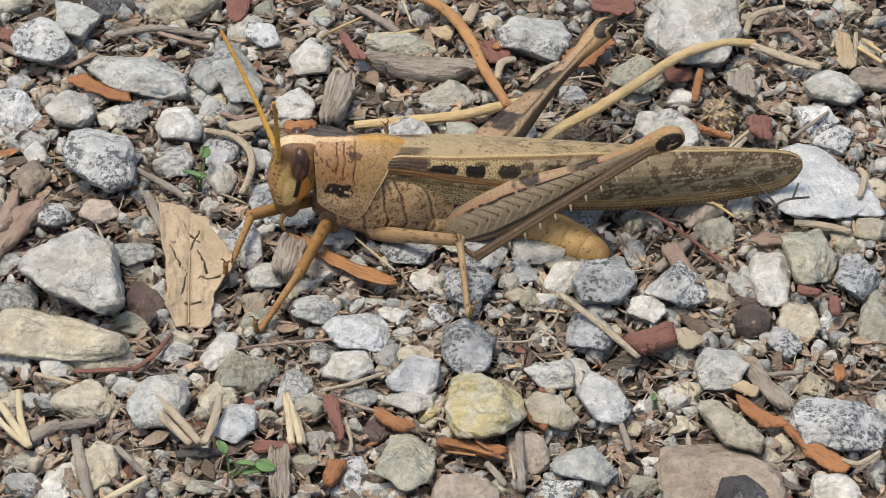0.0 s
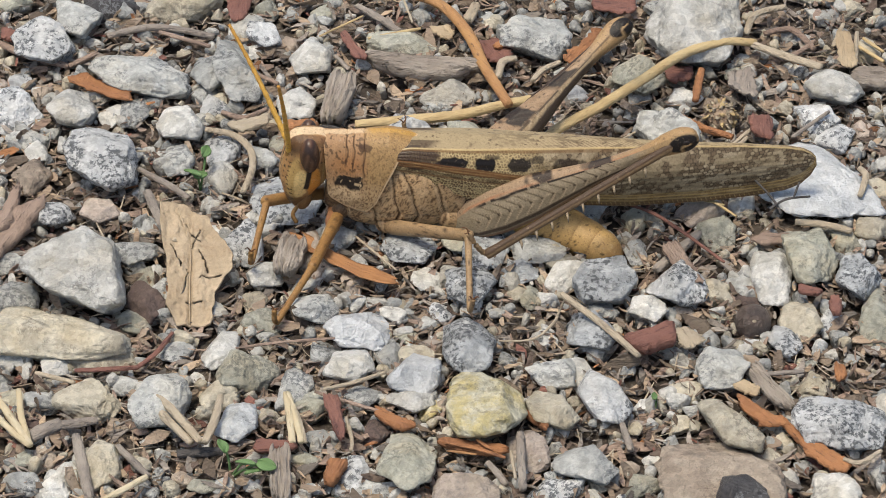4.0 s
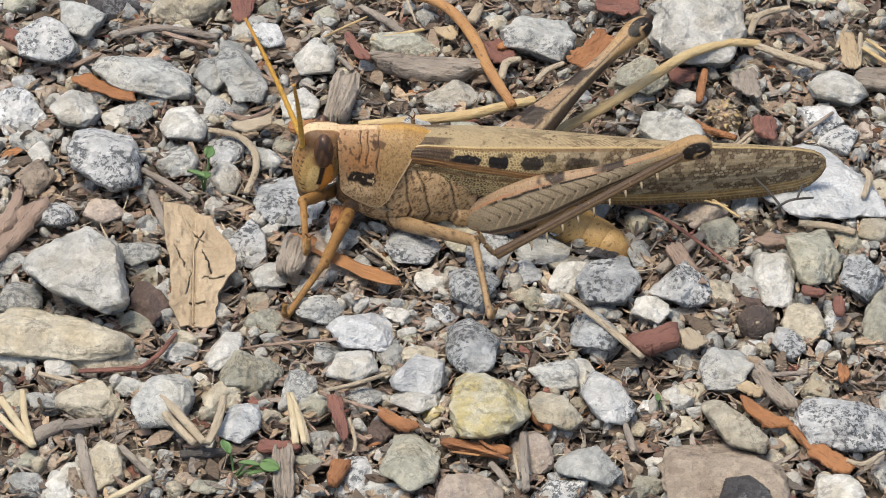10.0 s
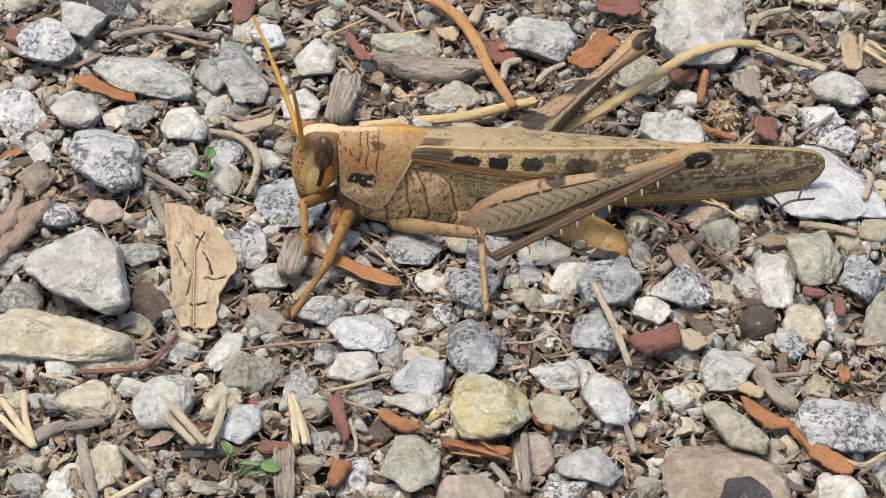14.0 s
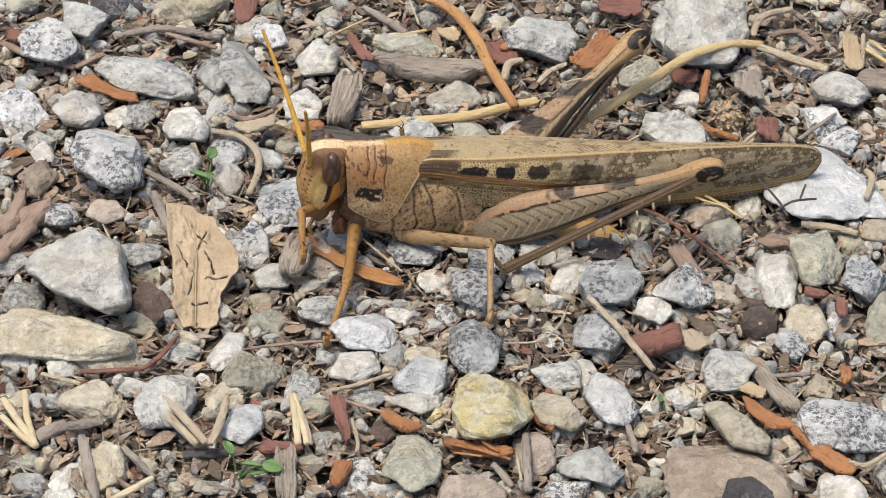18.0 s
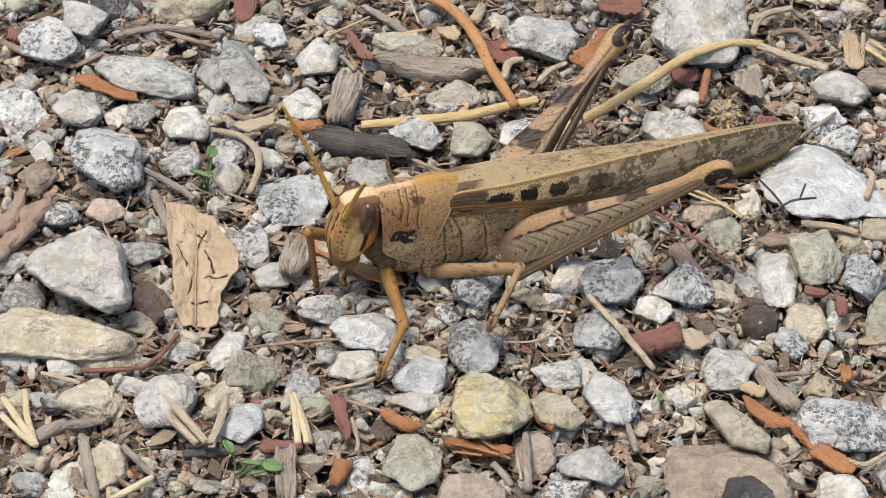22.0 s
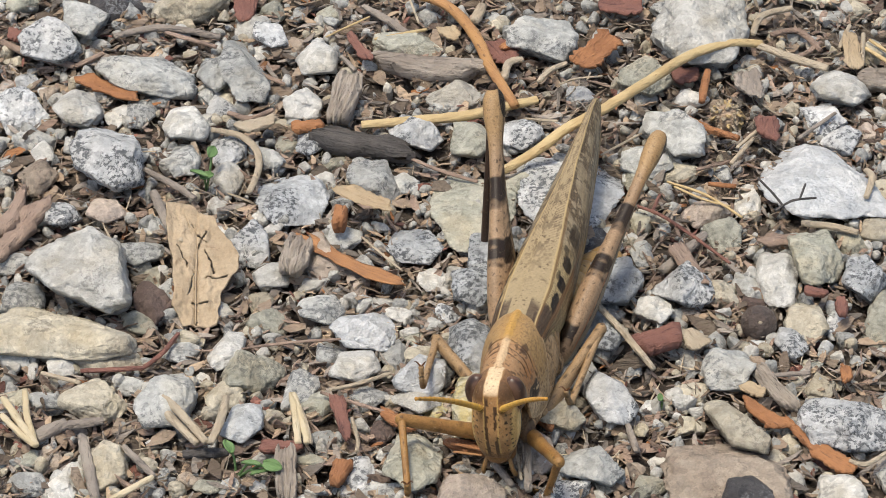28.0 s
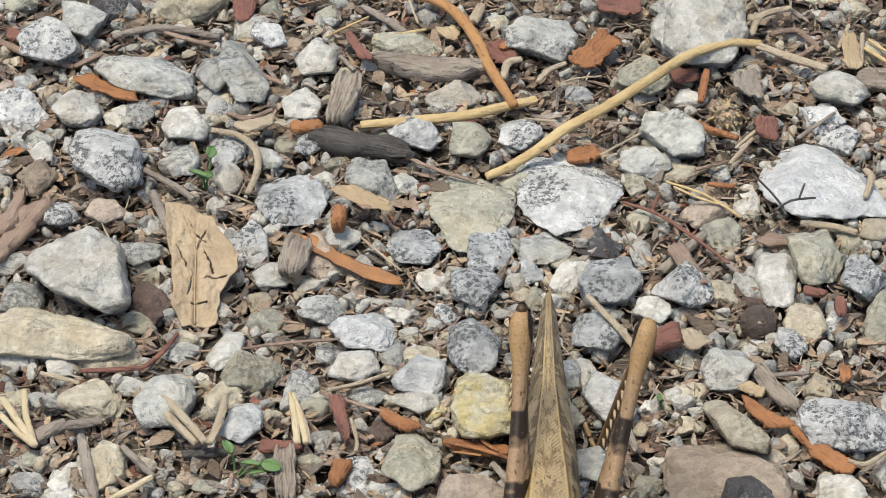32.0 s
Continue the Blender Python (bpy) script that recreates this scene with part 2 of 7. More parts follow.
def boulder(level, seed, rough=0.10, faces=15, cuts=()):
    """A broken stone within the unit box: a ball cut by flat faces, given or random, with worn edges and chipped flats."""
    rng = np.random.default_rng(seed + 11)
    v, f = BALLS[level]
    n = rng.normal(size=(faces, 3))
    n /= np.linalg.norm(n, axis=1)[:, None]
    d = rng.uniform(0.60, 0.95, faces)
    ball_size = 1.25
    if cuts:
        d = np.where(n[:, 2] > 0.35, rng.uniform(0.72, 1.0, faces), 1.4)
        a = np.radians([c[0] for c in cuts])
        side = np.stack([np.cos(a), 0.86 * np.sin(a), 0.5 * np.sin(a)], -1)
        n, d = np.vstack([n, side]), np.append(d, [c[1] for c in cuts])
        ball_size = 1.42
    r = d[None, :] / np.maximum(v @ n.T, 0.05)
    p = 26.0
    r = (np.sum(r ** -p, axis=1) + ball_size ** -p) ** (-1 / p)
    off = Vector(rng.uniform(-50, 50, 3))
    q = v * r[:, None]
    bumps = np.array([noise.fractal(Vector(a) * 1.7 + off, 0.9, 2.1, 5) for a in q])
    flakes = np.array([noise.voronoi(Vector(a) * 2.6 + off)[0][0] for a in q])
    pits = np.array([abs(noise.noise(Vector(a) * 6.0 + off)) for a in q])
    v = q * (1 + rough * bumps + 0.12 * (flakes - 0.4) * rng.uniform(0.3, 1.0) + 0.05 * (pits - 0.2))[:, None]
    lo, hi = v.min(0), v.max(0)
    return (v - (lo + hi) / 2) / ((hi - lo) / 2), f


def stone(rock, x, y, long, short, tall, turn, seed, lift=0.0, cuts=()):
    level = 5 if long > 3.0 else 4
    v, f = boulder(level, seed, cuts=cuts)
    me = bpy.data.meshes.new("stone")
    me.from_pydata((v * (long * MM, short * MM, tall * MM)).tolist(), [], f)
    me.materials.append(rock)
    me.shade_smooth()
    ob = new("stone", me)
    ob.matrix_basis = pose(x * MM, y * MM, ((0.8 if cuts else 0.6) * tall + lift) * MM, 0, 0, turn)
    if rock is H:
        ob.name = "wood_lump"
        return tagged(ob, ROCKS[rock], "wood", "plant litter pieces")
    return tagged(ob, ROCKS[rock], "stone", "gravel stones")


def chip_mesh(rng, long, wide, thick, cuts=4):
    """A splintered flake along x: bent, tapered, ragged, with thickness."""
    t = np.linspace(-1, 1, cuts)
    bend, twist = rng.uniform(-0.3, 0.3), rng.uniform(-0.9, 0.9)
    left = wide * rng.uniform(0.55, 1.0, cuts)
    right = wide * rng.uniform(0.55, 1.0, cuts)
    for edge in (left, right):
        edge[0] *= rng.uniform(0.1, 0.7)
        edge[-1] *= rng.uniform(0.1, 0.7)
    v = []
    for i in range(cuts):
        z = bend * long * t[i] ** 2
        a = twist * t[i]
        for yy, zz in ((left[i], thick), (-right[i], thick), (-right[i], -thick), (left[i], -thick)):
            v.append((t[i] * long + rng.uniform(-0.05, 0.05) * long, yy * math.cos(a) - zz * math.sin(a), z + yy * math.sin(a) + zz * math.cos(a)))
    f = [(0, 1, 2, 3), tuple(4 * (cuts - 1) + k for k in (3, 2, 1, 0))]
    for i in range(cuts - 1):
        for k in range(4):
            f.append((4 * i + k, 4 * i + 4 + k, 4 * i + 4 + (k + 1) % 4, 4 * i + (k + 1) % 4))
    return np.array(v), f


def spread(name, label, material, count, longs, slim, thin, height, seed, tilt=0.45):
    """Uncountable litter: flakes lying every way, in one mesh."""
    rng = np.random.default_rng(seed)
    verts, faces = [], []
    for _ in range(count):
        long = rng.uniform(*longs) * rng.uniform(0.6, 1.0)
        wide = long * rng.uniform(*slim)
        v, f = chip_mesh(rng, long, wide, max(0.035, 0.45 * wide * rng.uniform(*thin)), 4)
        turn = Euler((rng.normal(0, tilt), rng.normal(0, tilt * 0.7), rng.uniform(0, 6.3))).to_matrix()
        yy = rng.uniform(-62, 75)
        v = v @ np.array(turn).T + (rng.uniform(-1, 1) * (58 + 0.12 * yy), yy, rng.uniform(*height))
        base = len(verts)
        verts.extend((v * MM).tolist())
        faces.extend(tuple(base + k for k in q) for q in f)
    me = bpy.data.meshes.new(name)
    me.from_pydata(verts, [], faces)
    me.materials.append(material)
    return tagged(new(name, me), label, "litter", kind="stuff")


spread("bark_litter", "brown shredded bark flakes between the stones", BARK, 7000, (0.35, 1.9), (0.15, 0.5), (0.10, 0.3), (0.0, 1.1), 1, 0.6)
spread("wood_litter", "grey weathered wood splinters between the stones", WOOD, 6000, (0.35, 2.1), (0.10, 0.4), (0.15, 0.4), (0.0, 1.2), 2)
spread("tan_litter", "pale tan leaf crumbs and chips between the stones", CRUMB, 6000, (0.25, 1.6), (0.15, 0.6), (0.1, 0.3), (0.0, 1.2), 6)
spread("leaf_litter", "thin curled brown leaf scraps between the stones", BROWN_LEAF, 650, (0.8, 2.3), (0.35, 0.7), (0.05, 0.12), (0.5, 1.6), 7, 0.5)
spread("straw_litter", "thin pale straw fibres in the litter", PALE, 900, (0.8, 2.8), (0.03, 0.09), (0.3, 0.6), (0.4, 1.4), 3, 0.3)
spread("orange_bark_litter", "small orange bark crumbs in the litter", RUST, 230, (0.4, 1.5), (0.2, 0.55), (0.2, 0.5), (0.3, 1.1), 4)
spread("red_bark_litter", "small red-brown bark crumbs in the litter", REDB, 420, (0.4, 1.6), (0.2, 0.55), (0.2, 0.5), (0.2, 1.0), 5)


def grit(name, label, stone_label, material, count, sizes, seed):
    rng = np.random.default_rng(seed)
    verts, faces = [], []
    shapes = [boulder(3 if k < 3 else 2, 900 + seed * 7 + k, 0.05, 8) for k in range(9)]
    moulds, made = [], 0
    for v, f in shapes[:3]:
        me = bpy.data.meshes.new("pebble")
        me.from_pydata((v * MM).tolist(), [], f)
        me.materials.append(material)
        me.shade_smooth()
        moulds.append(me)
    for _ in range(count):
        s = rng.uniform(*sizes) * rng.uniform(0.6, 1.0)
        pick = int(rng.integers(3) if s > 0.9 else 3 + rng.integers(6))
        v, f = shapes[pick]
        spin = Euler(rng.uniform(0, 6.3, 3))
        yy = rng.uniform(-62, 75)
        size = (s, s * rng.uniform(0.6, 1), s * rng.uniform(0.5, 0.8))
        at = (rng.uniform(-1, 1) * (58 + 0.12 * yy), yy, rng.uniform(0.2, 0.9))
        if s > 0.9 and -48 < yy < 54 and made < 100:
            made += 1
            ob = new("pebble", moulds[pick])
            ob.matrix_basis = Matrix.LocRotScale(Vector(at) * MM, spin, Vector(size))
            tagged(ob, stone_label, "pebble", "small pebbles in the litter")
            continue
        v = (v * size) @ np.array(spin.to_matrix()).T + at
        base = len(verts)
        verts.extend((v * MM).tolist())
        faces.extend((a + base, b + base, c + base) for a, b, c in f)
    me = bpy.data.meshes.new(name)
    me.from_pydata(verts, [], faces)
    me.materials.append(material)
    me.shade_smooth()
    return tagged(new(name, me), label, "gravel", kind="stuff")


grit("grey_grit", "fine grey granite crumbs between the stones", "small grey granite pebble half buried in bark litter", G, 1400, (0.35, 1.6), 1)
grit("white_grit", "fine off-white stone crumbs between the stones", "small off-white angular pebble half buried in bark litter", W, 1150, (0.35, 1.6), 2)
grit("cream_grit", "fine cream stone crumbs between the stones", "small cream weathered pebble half buried in bark litter", B, 900, (0.3, 1.5), 3)


def smooth_line(points, steps=7):
    """Points on a smooth curve through the given ones."""
    pts = [Vector(p) for p in points]
    if len(pts) == 2:
        pts = [pts[0], pts[0].lerp(pts[1], 0.5), pts[1]]
    out = []
    for i in range(len(pts) - 1):
        a, b, c, d = pts[max(i - 1, 0)], pts[i], pts[i + 1], pts[min(i + 2, len(pts) - 1)]
        for k in range(steps):
            t = k / steps
            out.append(0.5 * ((2 * b) + (c - a) * t + (2 * a - 5 * b + 4 * c - d) * t * t + (3 * b - a - 3 * c + d) * t ** 3))
    return out + [pts[-1]]


def tube(path, radii, sides=10, seed=0, rough=0.12, flat=1.0):
    """Vertices and faces of a closed, slightly gnarled tube along a path."""
    v, f = [], []
    n = len(path)
    for i, p in enumerate(path):
        d = (path[min(i + 1, n - 1)] - path[max(i - 1, 0)]).normalized()
        side = d.cross(Vector((0, 0, 1)))
        side = side.normalized() if side.length > 1e-4 else Vector((1, 0, 0))
        up = side.cross(d)
        for k in range(sides):
            a = 2 * math.pi * k / sides
            r = radii[i] * (1 + rough * noise.noise(p * 0.9 + Vector((math.cos(a), math.sin(a), seed * 3.7)) * 1.3))
            v.append(p + side * (r * math.cos(a)) + up * (r * flat * math.sin(a)))
    for i in range(n - 1):
        for k in range(sides):
            f.append((i * sides + k, i * sides + (k + 1) % sides, (i + 1) * sides + (k + 1) % sides, (i + 1) * sides + k))
    f += [tuple(range(sides))[::-1], tuple((n - 1) * sides + k for k in range(sides))]
    return v, f


def stick(name, label, material, radius, *points):
    """A stem or twig along a curve (mm)."""
    path = smooth_line(points)
    turn = math.atan2(path[-1].y - path[0].y, path[-1].x - path[0].x)
    n = len(path)
    seed = int(abs(points[0][0] * 13 + points[0][1] * 7)) % 97
    radii = [radius * (0.62 + 0.38 * math.sin(math.pi * (0.15 + 0.7 * i / (n - 1)))) for i in range(n)]
    mid = path[n // 2].copy()
    v, f = tube([Matrix.Rotation(-turn, 3, "Z") @ (p - mid) for p in path], radii, 14, seed, 0.12 if material in (STRAW, AMBER, PALE) else 0.3, 0.8)
    me = bpy.data.meshes.new(name)
    me.from_pydata([tuple(p * MM) for p in v], [], f)
    me.materials.append(material)
    me.shade_smooth()
    ob = new(name, me)
    ob.matrix_basis = Matrix.Translation(mid * MM) @ Matrix.Rotation(turn, 4, "Z")
    return tagged(ob, label, name.replace("_", " ").split()[-1], "plant litter pieces")


def chip(name, label, material, place, long, wide, thick, turn, tilt):
    """A single broad flake of bark or leaf (mm)."""
    rng = np.random.default_rng(int(abs(place[0] * 31 + place[1] * 17)) % 9999)
    woody = material in (WOOD, CHAR)
    nx, ny = (26, 26) if woody else (15, 8)
    v, f = [], []
    slant, lean = rng.uniform(-0.3, 0.3), rng.uniform(-0.35, 0.35)
    ragged = [1 + (0.16 if woody else 0.45) * noise.noise(Vector((i * 13.5 / nx, place[0], 1.0))) for i in range(nx)]
    if woody:
        lean *= 0.4
    for side in (1, -1):
        for i in range(nx):
            for j in range(ny):
                s, t = 2 * i / (nx - 1) - 1, 2 * j / (ny - 1) - 1
                w = (1 - 0.35 * abs(s) ** 7) * ragged[i] * (1 + lean * s)
                cut = 1 + slant * t + 0.16 * noise.noise(Vector((t * 2.3, place[1], 3.0 + (s > 0))))
                z = 0.10 * long * (s * s - 0.4) + 0.16 * wide * t * t + 0.12 * wide * noise.noise(Vector((s * 2, t * 2, place[0])))
                if woody:
                    groove = noise.noise(Vector((t * 5.5, s * 0.8, place[1]))) + 0.5 * noise.noise(Vector((t * 13, s * 1.4, place[0])))
                    cut += 0.12 * noise.noise(Vector((t * 7, 2.0 + (s > 0), place[0])))
                    z += 0.55 * thick * groove * side
                v.append((s * long * cut, t * wide * w, z + side * thick * (1 - 0.7 * max(abs(s), abs(t)) ** 6)))
    m = nx * ny
    for i in range(nx - 1):
        for j in range(ny - 1):
            a = i * ny + j
            f.append((a, a + ny, a + ny + 1, a + 1))
            f.append((m + a, m + a + 1, m + a + ny + 1, m + a + ny))
    rim = [i * ny for i in range(nx)] + [(nx - 1) * ny + j for j in range(1, ny)] + [i * ny + ny - 1 for i in range(nx - 2, -1, -1)] + list(range(ny - 2, 0, -1))
    for a, b in zip(rim, rim[1:] + rim[:1]):
        f.append((b, a, m + a, m + b))
    me = bpy.data.meshes.new(name)
    me.from_pydata((np.array(v) * MM).tolist(), [], f)
    me.materials.append(material)
    me.shade_smooth()
    ob = new(name, me)
    ob.matrix_basis = pose(place[0] * MM, place[1] * MM, place[2] * MM, tilt, 0, turn)
    return tagged(ob, label, name.replace("_", " ").split()[-1], "plant litter pieces")


def lying(start, end):
    """The pose of a straight stick (its middle) from start to end (mm)."""
    a, b = Vector(start), Vector(end)
    x = (b - a).normalized()
    y = Vector((0, 0, 1)).cross(x).normalized()
    m = Matrix((x, y, x.cross(y))).transposed().to_4x4()
    m.translation = (a + b) / 2 * MM
    return m


def piece(name, verts, faces, material, parent=None, label=""):
    """One smooth mesh (mm), as a thing or as a part."""
    me = bpy.data.meshes.new(name)
    me.from_pydata([tuple(c * MM for c in p) for p in verts], [], faces)
    me.materials.append(material)
    me.shade_smooth()
    ob = new(name, me)
    ob.parent = parent
    return tagged(ob, label)


def dead_leaf(foot, tip, half):
    """A broken dry leaf, crumpled, with cracks that go through it."""
    a, b = Vector(foot), Vector(tip)
    along = b - a
    span = along.length
    nx, ny = 110, 70
    cracks = []
    rng = np.random.default_rng(5)
    for u0, v0, turns in ((0.25, 0.30, (1, 0.35)), (0.45, 0.22, (1, -0.2)), (0.40, 0.62, (1, 0.2)), (0.62, 0.45, (0.4, 1)), (0.18, 0.40, (0.1, 1)), (0.66, 0.62, (1, -0.5)), (0.36, 0.55, (0.1, 1))):
        p, d = np.array([u0, v0]), np.array(turns) / np.hypot(*turns)
        for _ in range(20):
            cracks.append(p.copy())
            d = d + rng.normal(0, 0.28, 2) + 0.12 * np.array(turns)
            d /= np.hypot(*d)
            p = p + d * (0.010, 0.019)
            cracks.append(p - d * (0.005, 0.009))
    cracks = np.array(cracks)
    left = [(0, -0.45), (0.15, -0.72), (0.5, -0.75), (0.75, -0.95), (1, -0.98)]
    right = [(0, 0.45), (0.10, 0.52), (0.25, 0.62), (0.38, 0.98), (0.5, 1.1), (0.7, 0.72), (0.85, 0.35), (1, -0.35)]
    v, f = [], []
    for i in range(nx):
        u = i / (nx - 1)
        lo, hi = np.interp(u, *zip(*left)), np.interp(u, *zip(*right))
        lo += 0.06 * noise.noise(Vector((u * 9, 1, 0)))
        hi += 0.10 * noise.noise(Vector((u * 11, 5, 0)))
        for j in range(ny):
            w = j / (ny - 1)
            q = lo + (hi - lo) * w
            lift = 0.9 * q * q + 0.55 * noise.noise(Vector((u * 5, q * 2.5, 2))) + 0.22 * noise.noise(Vector((u * 16, q * 7, 8))) + 0.5 * math.sin(u * 3.1) - 0.35 * math.exp(-((q + 0.1) / 0.06) ** 2)
            v.append((u * span - span / 2, -q * half, lift))
    for i in range(nx - 1):
        for j in range(ny - 1):
            u, w = (i + 0.5) / (nx - 1), (j + 0.5) / (ny - 1)
            if np.min(np.hypot((cracks[:, 0] - u) / 0.0085, (cracks[:, 1] - w) / 0.0135)) > 1:
                k = i * ny + j
                f.append((k, k + 1, k + ny + 1, k + ny))
    ob = piece("dead_leaf", v, f, LEAFY)
    ob.matrix_basis = lying(foot, tip)
    m = ob.modifiers.new("thickness", "SOLIDIFY")
    m.thickness = 0.00022
    path = smooth_line([(-0.48 * span, 0.1 * half, -0.1), (-0.2 * span, 0.12 * half, 0.1), (0.15 * span, 0.15 * half, 0.35), (0.45 * span, 0.5 * half, 0.4)], 8)
    rib, quads = tube(path, [0.09] * len(path), 8, 2, 0.3)
    piece("midrib", rib, quads, LEAFY, ob, "raised pale midrib")
    return tagged(ob, "dry tan leaf, cracked and curled, among the stones", "leaf")


def seed_ball(place, radius):
    v, f = BALLS[5]
    pts = [Vector(p) * radius * (1 + 0.03 * noise.fractal(Vector(p) * 3, 1, 2, 4) - 0.10 * math.exp(-((Vector(p) - Vector((0.0, -0.75, 0.65))).length / 0.16) ** 2)) for p in v]
    ob = piece("seed", pts, f, NUT)
    ob.location = Vector(place) * MM
    scar = [Vector(p) * 0.26 for p in BALLS[3][0]]
    part = piece("scar", [(p.x, p.y * 0.5 - 1.36, p.z + 1.18) for p in scar], BALLS[3][1], PALE, ob, "pale round scar")
    return tagged(ob, "round dark brown seed with a pale scar", "seed")


def seed_cone(place, radius):
    """A small dry cone of overlapping scales."""
    ob = tagged(new("seed_cone"), "small dry tan seed cone with ragged scales", "cone")
    ob.location = Vector(place) * MM
    core = piece("core", [tuple(Vector(p) * radius * 0.8) for p in BALLS[3][0]], BALLS[3][1], CRUMB, ob)
    rng = np.random.default_rng(8)
    for k in range(70):
        z = 1 - 1.7 * (k + 0.5) / 70
        a = 2.4 * k
        d = Vector((math.cos(a) * math.sqrt(1 - z * z), math.sin(a) * math.sqrt(1 - z * z), z))
        turn = d.to_track_quat("X", "Z").to_matrix()
        d = (d + Vector(rng.normal(0, 0.12, 3))).normalized()
        v, f = chip_mesh(rng, rng.uniform(0.3, 0.75), rng.uniform(0.2, 0.45), 0.05, 4)
        v = [tuple(turn @ (Euler((rng.normal(0, 0.5), 0.6 + rng.normal(0, 0.35), 0)).to_matrix() @ Vector(p)) + d * radius * 0.85) for p in v]
        piece("scale", v, f, STRAW if k % 3 == 0 else PALE, ob)
    return ob


def seedling(base, leaves):
    ob = tagged(new("seedling"), "tiny green seedling sprouting between the stones", "plant")
    ob.location = Vector(base) * MM
    for x, y, z, r, turn in leaves:
        at = Vector((x, y, z)) - Vector(base)
        path = smooth_line([(0, 0, -0.8), tuple(at * 0.5 + Vector((0.2, 0, 0.4))), tuple(at)], 5)
        v, f = tube(path, [0.14] * len(path), 8)
        piece("stem", v, f, GREEN, ob)
        v, f = [], []
        n = 12
        for i in range(n + 1):
            s = i / n
            for j in range(7):
                t = j / 3 - 1
                w = math.sin(math.pi * min(1, 0.04 + 0.96 * s)) ** 0.7 * 0.62
                v.append(((s - 0.5) * 2 * r, t * w * r, 0.18 * r * t * t + 0.15 * r * math.sin(3 * s)))
        for i in range(n):
            for j in range(6):
                k = i * 7 + j
                f.append((k, k + 7, k + 8, k + 1))
        leaf = piece("leaf", v, f, GREEN, ob, "small rounded green leaf")
        leaf.matrix_basis = Matrix.Translation(at * MM) @ pose(0, 0, 0, 0, 0, turn) @ pose(0, 0, 0, 25, 0, 0)
        m = leaf.modifiers.new("thickness", "SOLIDIFY")
        m.thickness = 0.00012
    return ob


# stones: rock, place, half length, half width, half height (mm), turn, seed
# the larger stones, each broken off along its own flat sides: (direction, distance from the middle)
stone(W, -40.4, -8.7, 6.2, 7.8, 4.3, 0, 400, 0, ((39, 0.92), (11, 0.83), (-62, 1.18), (-115, 0.63), (-130, 0.65), (159, 0.93), (117, 0.73)))
stone(Q, -2.7, -24.2, 3.0, 4.0, 2.1, 0, 401, 0, ((73, 0.95), (-2, 0.97), (-38, 1.0), (-110, 0.78), (-161, 0.98), (139, 0.68)))
stone(Q, -9.0, -16.3, 3.8, 3.5, 1.9, 0, 402, 0, ((96, 0.92), (9, 0.95), (-14, 1.02), (-102, 0.8), (-151, 0.77), (151, 0.98)))
stone(W, -9.7, -22.4, 2.9, 3.0, 1.7, 0, 403, 0, ((96, 0.92), (15, 0.92), (-42, 0.87), (-111, 0.84), (159, 0.75)))
stone(Y, 5.1, -31.0, 4.4, 6.2, 3.1, 0, 404, 0, ((90, 1.0), (61, 0.74), (16, 0.89), (-45, 0.91), (-85, 0.93), (-160, 1.01), (173, 0.97)))
stone(Q, 43.9, 10.5, 7.6, 8.1, 1.7, 0, 405, 0, ((70, 0.86), (33, 0.59), (6, 0.88), (-91, 0.98), (-141, 0.96), (172, 0.95), (141, 0.82)))
stone(W, 31.5, 39.5, 6.1, 7.6, 4.2, 0, 406, 0, ((90, 1.0), (10, 0.99), (-27, 0.88), (-96, 0.94), (-149, 0.88), (162, 0.93)))
stone(T, 29.2, -40.7, 6.8, 6.2, 1.7, 0, 407, 0, ((95, 0.98), (47, 0.83), (6, 0.9), (-90, 1.0), (-176, 0.97), (162, 1.05)))
stone(K, 14.6, 8.6, 6.3, 8.2, 1.3, 0, 408, 0, ((90, 1.0), (48, 0.68), (46, 0.68), (-31, 0.87), (-77, 0.91), (-122, 1.0), (-177, 1.0), (163, 0.97)))
stone(O, 3.3, 4.8, 5.1, 7.9, 1.2, 0, 409, 0, ((97, 0.96), (62, 1.02), (-3, 0.97), (-44, 0.82), (-104, 0.92), (-153, 0.79), (166, 1.02)))
stone(S, 5.3, -1.5, 2.8, 5.1, 1.2, 0, 410, 0, ((102, 0.85), (19, 0.9), (-31, 0.94), (-96, 0.94), (176, 0.93)))
stone(S, 3.6, -9.2, 3.0, 3.8, 2.1, 0, 411, 0, ((98, 0.92), (36, 0.97), (-34, 0.69), (-114, 0.85), (-175, 0.93)))
stone(G, 11.5, -1.2, 3.2, 3.5, 1.2, 0, 412, 0, ((107, 0.93), (42, 0.74), (-17, 0.96), (-90, 1.0), (180, 1.0)))
stone(G, -36.3, 31.8, 6.4, 4.4, 2.4, 0, 413, 0, ((90, 1.0), (34, 0.85), (3, 0.95), (-77, 1.08), (-120, 0.64), (-155, 0.72), (169, 1.06)))
stone(W, 37.3, -7.2, 2.5, 5.2, 1.8, 0, 414, 0, ((92, 0.97), (27, 1.01), (-22, 0.83), (-90, 1.0), (-161, 0.92), (164, 0.98)))
stone(O, 42.0, -4.1, 3.3, 5.7, 2.3, 0, 415, 0, ((99, 0.92), (24, 0.83), (-23, 1.0), (-90, 1.0), (-168, 0.81)))
stone(B, -41.9, -18.2, 8.4, 4.2, 2.3, 0, 416, 0, ((82, 0.9), (45, 0.75), (0, 1.0), (-46, 1.16), (-104, 0.82), (-168, 0.89), (148, 1.07)))
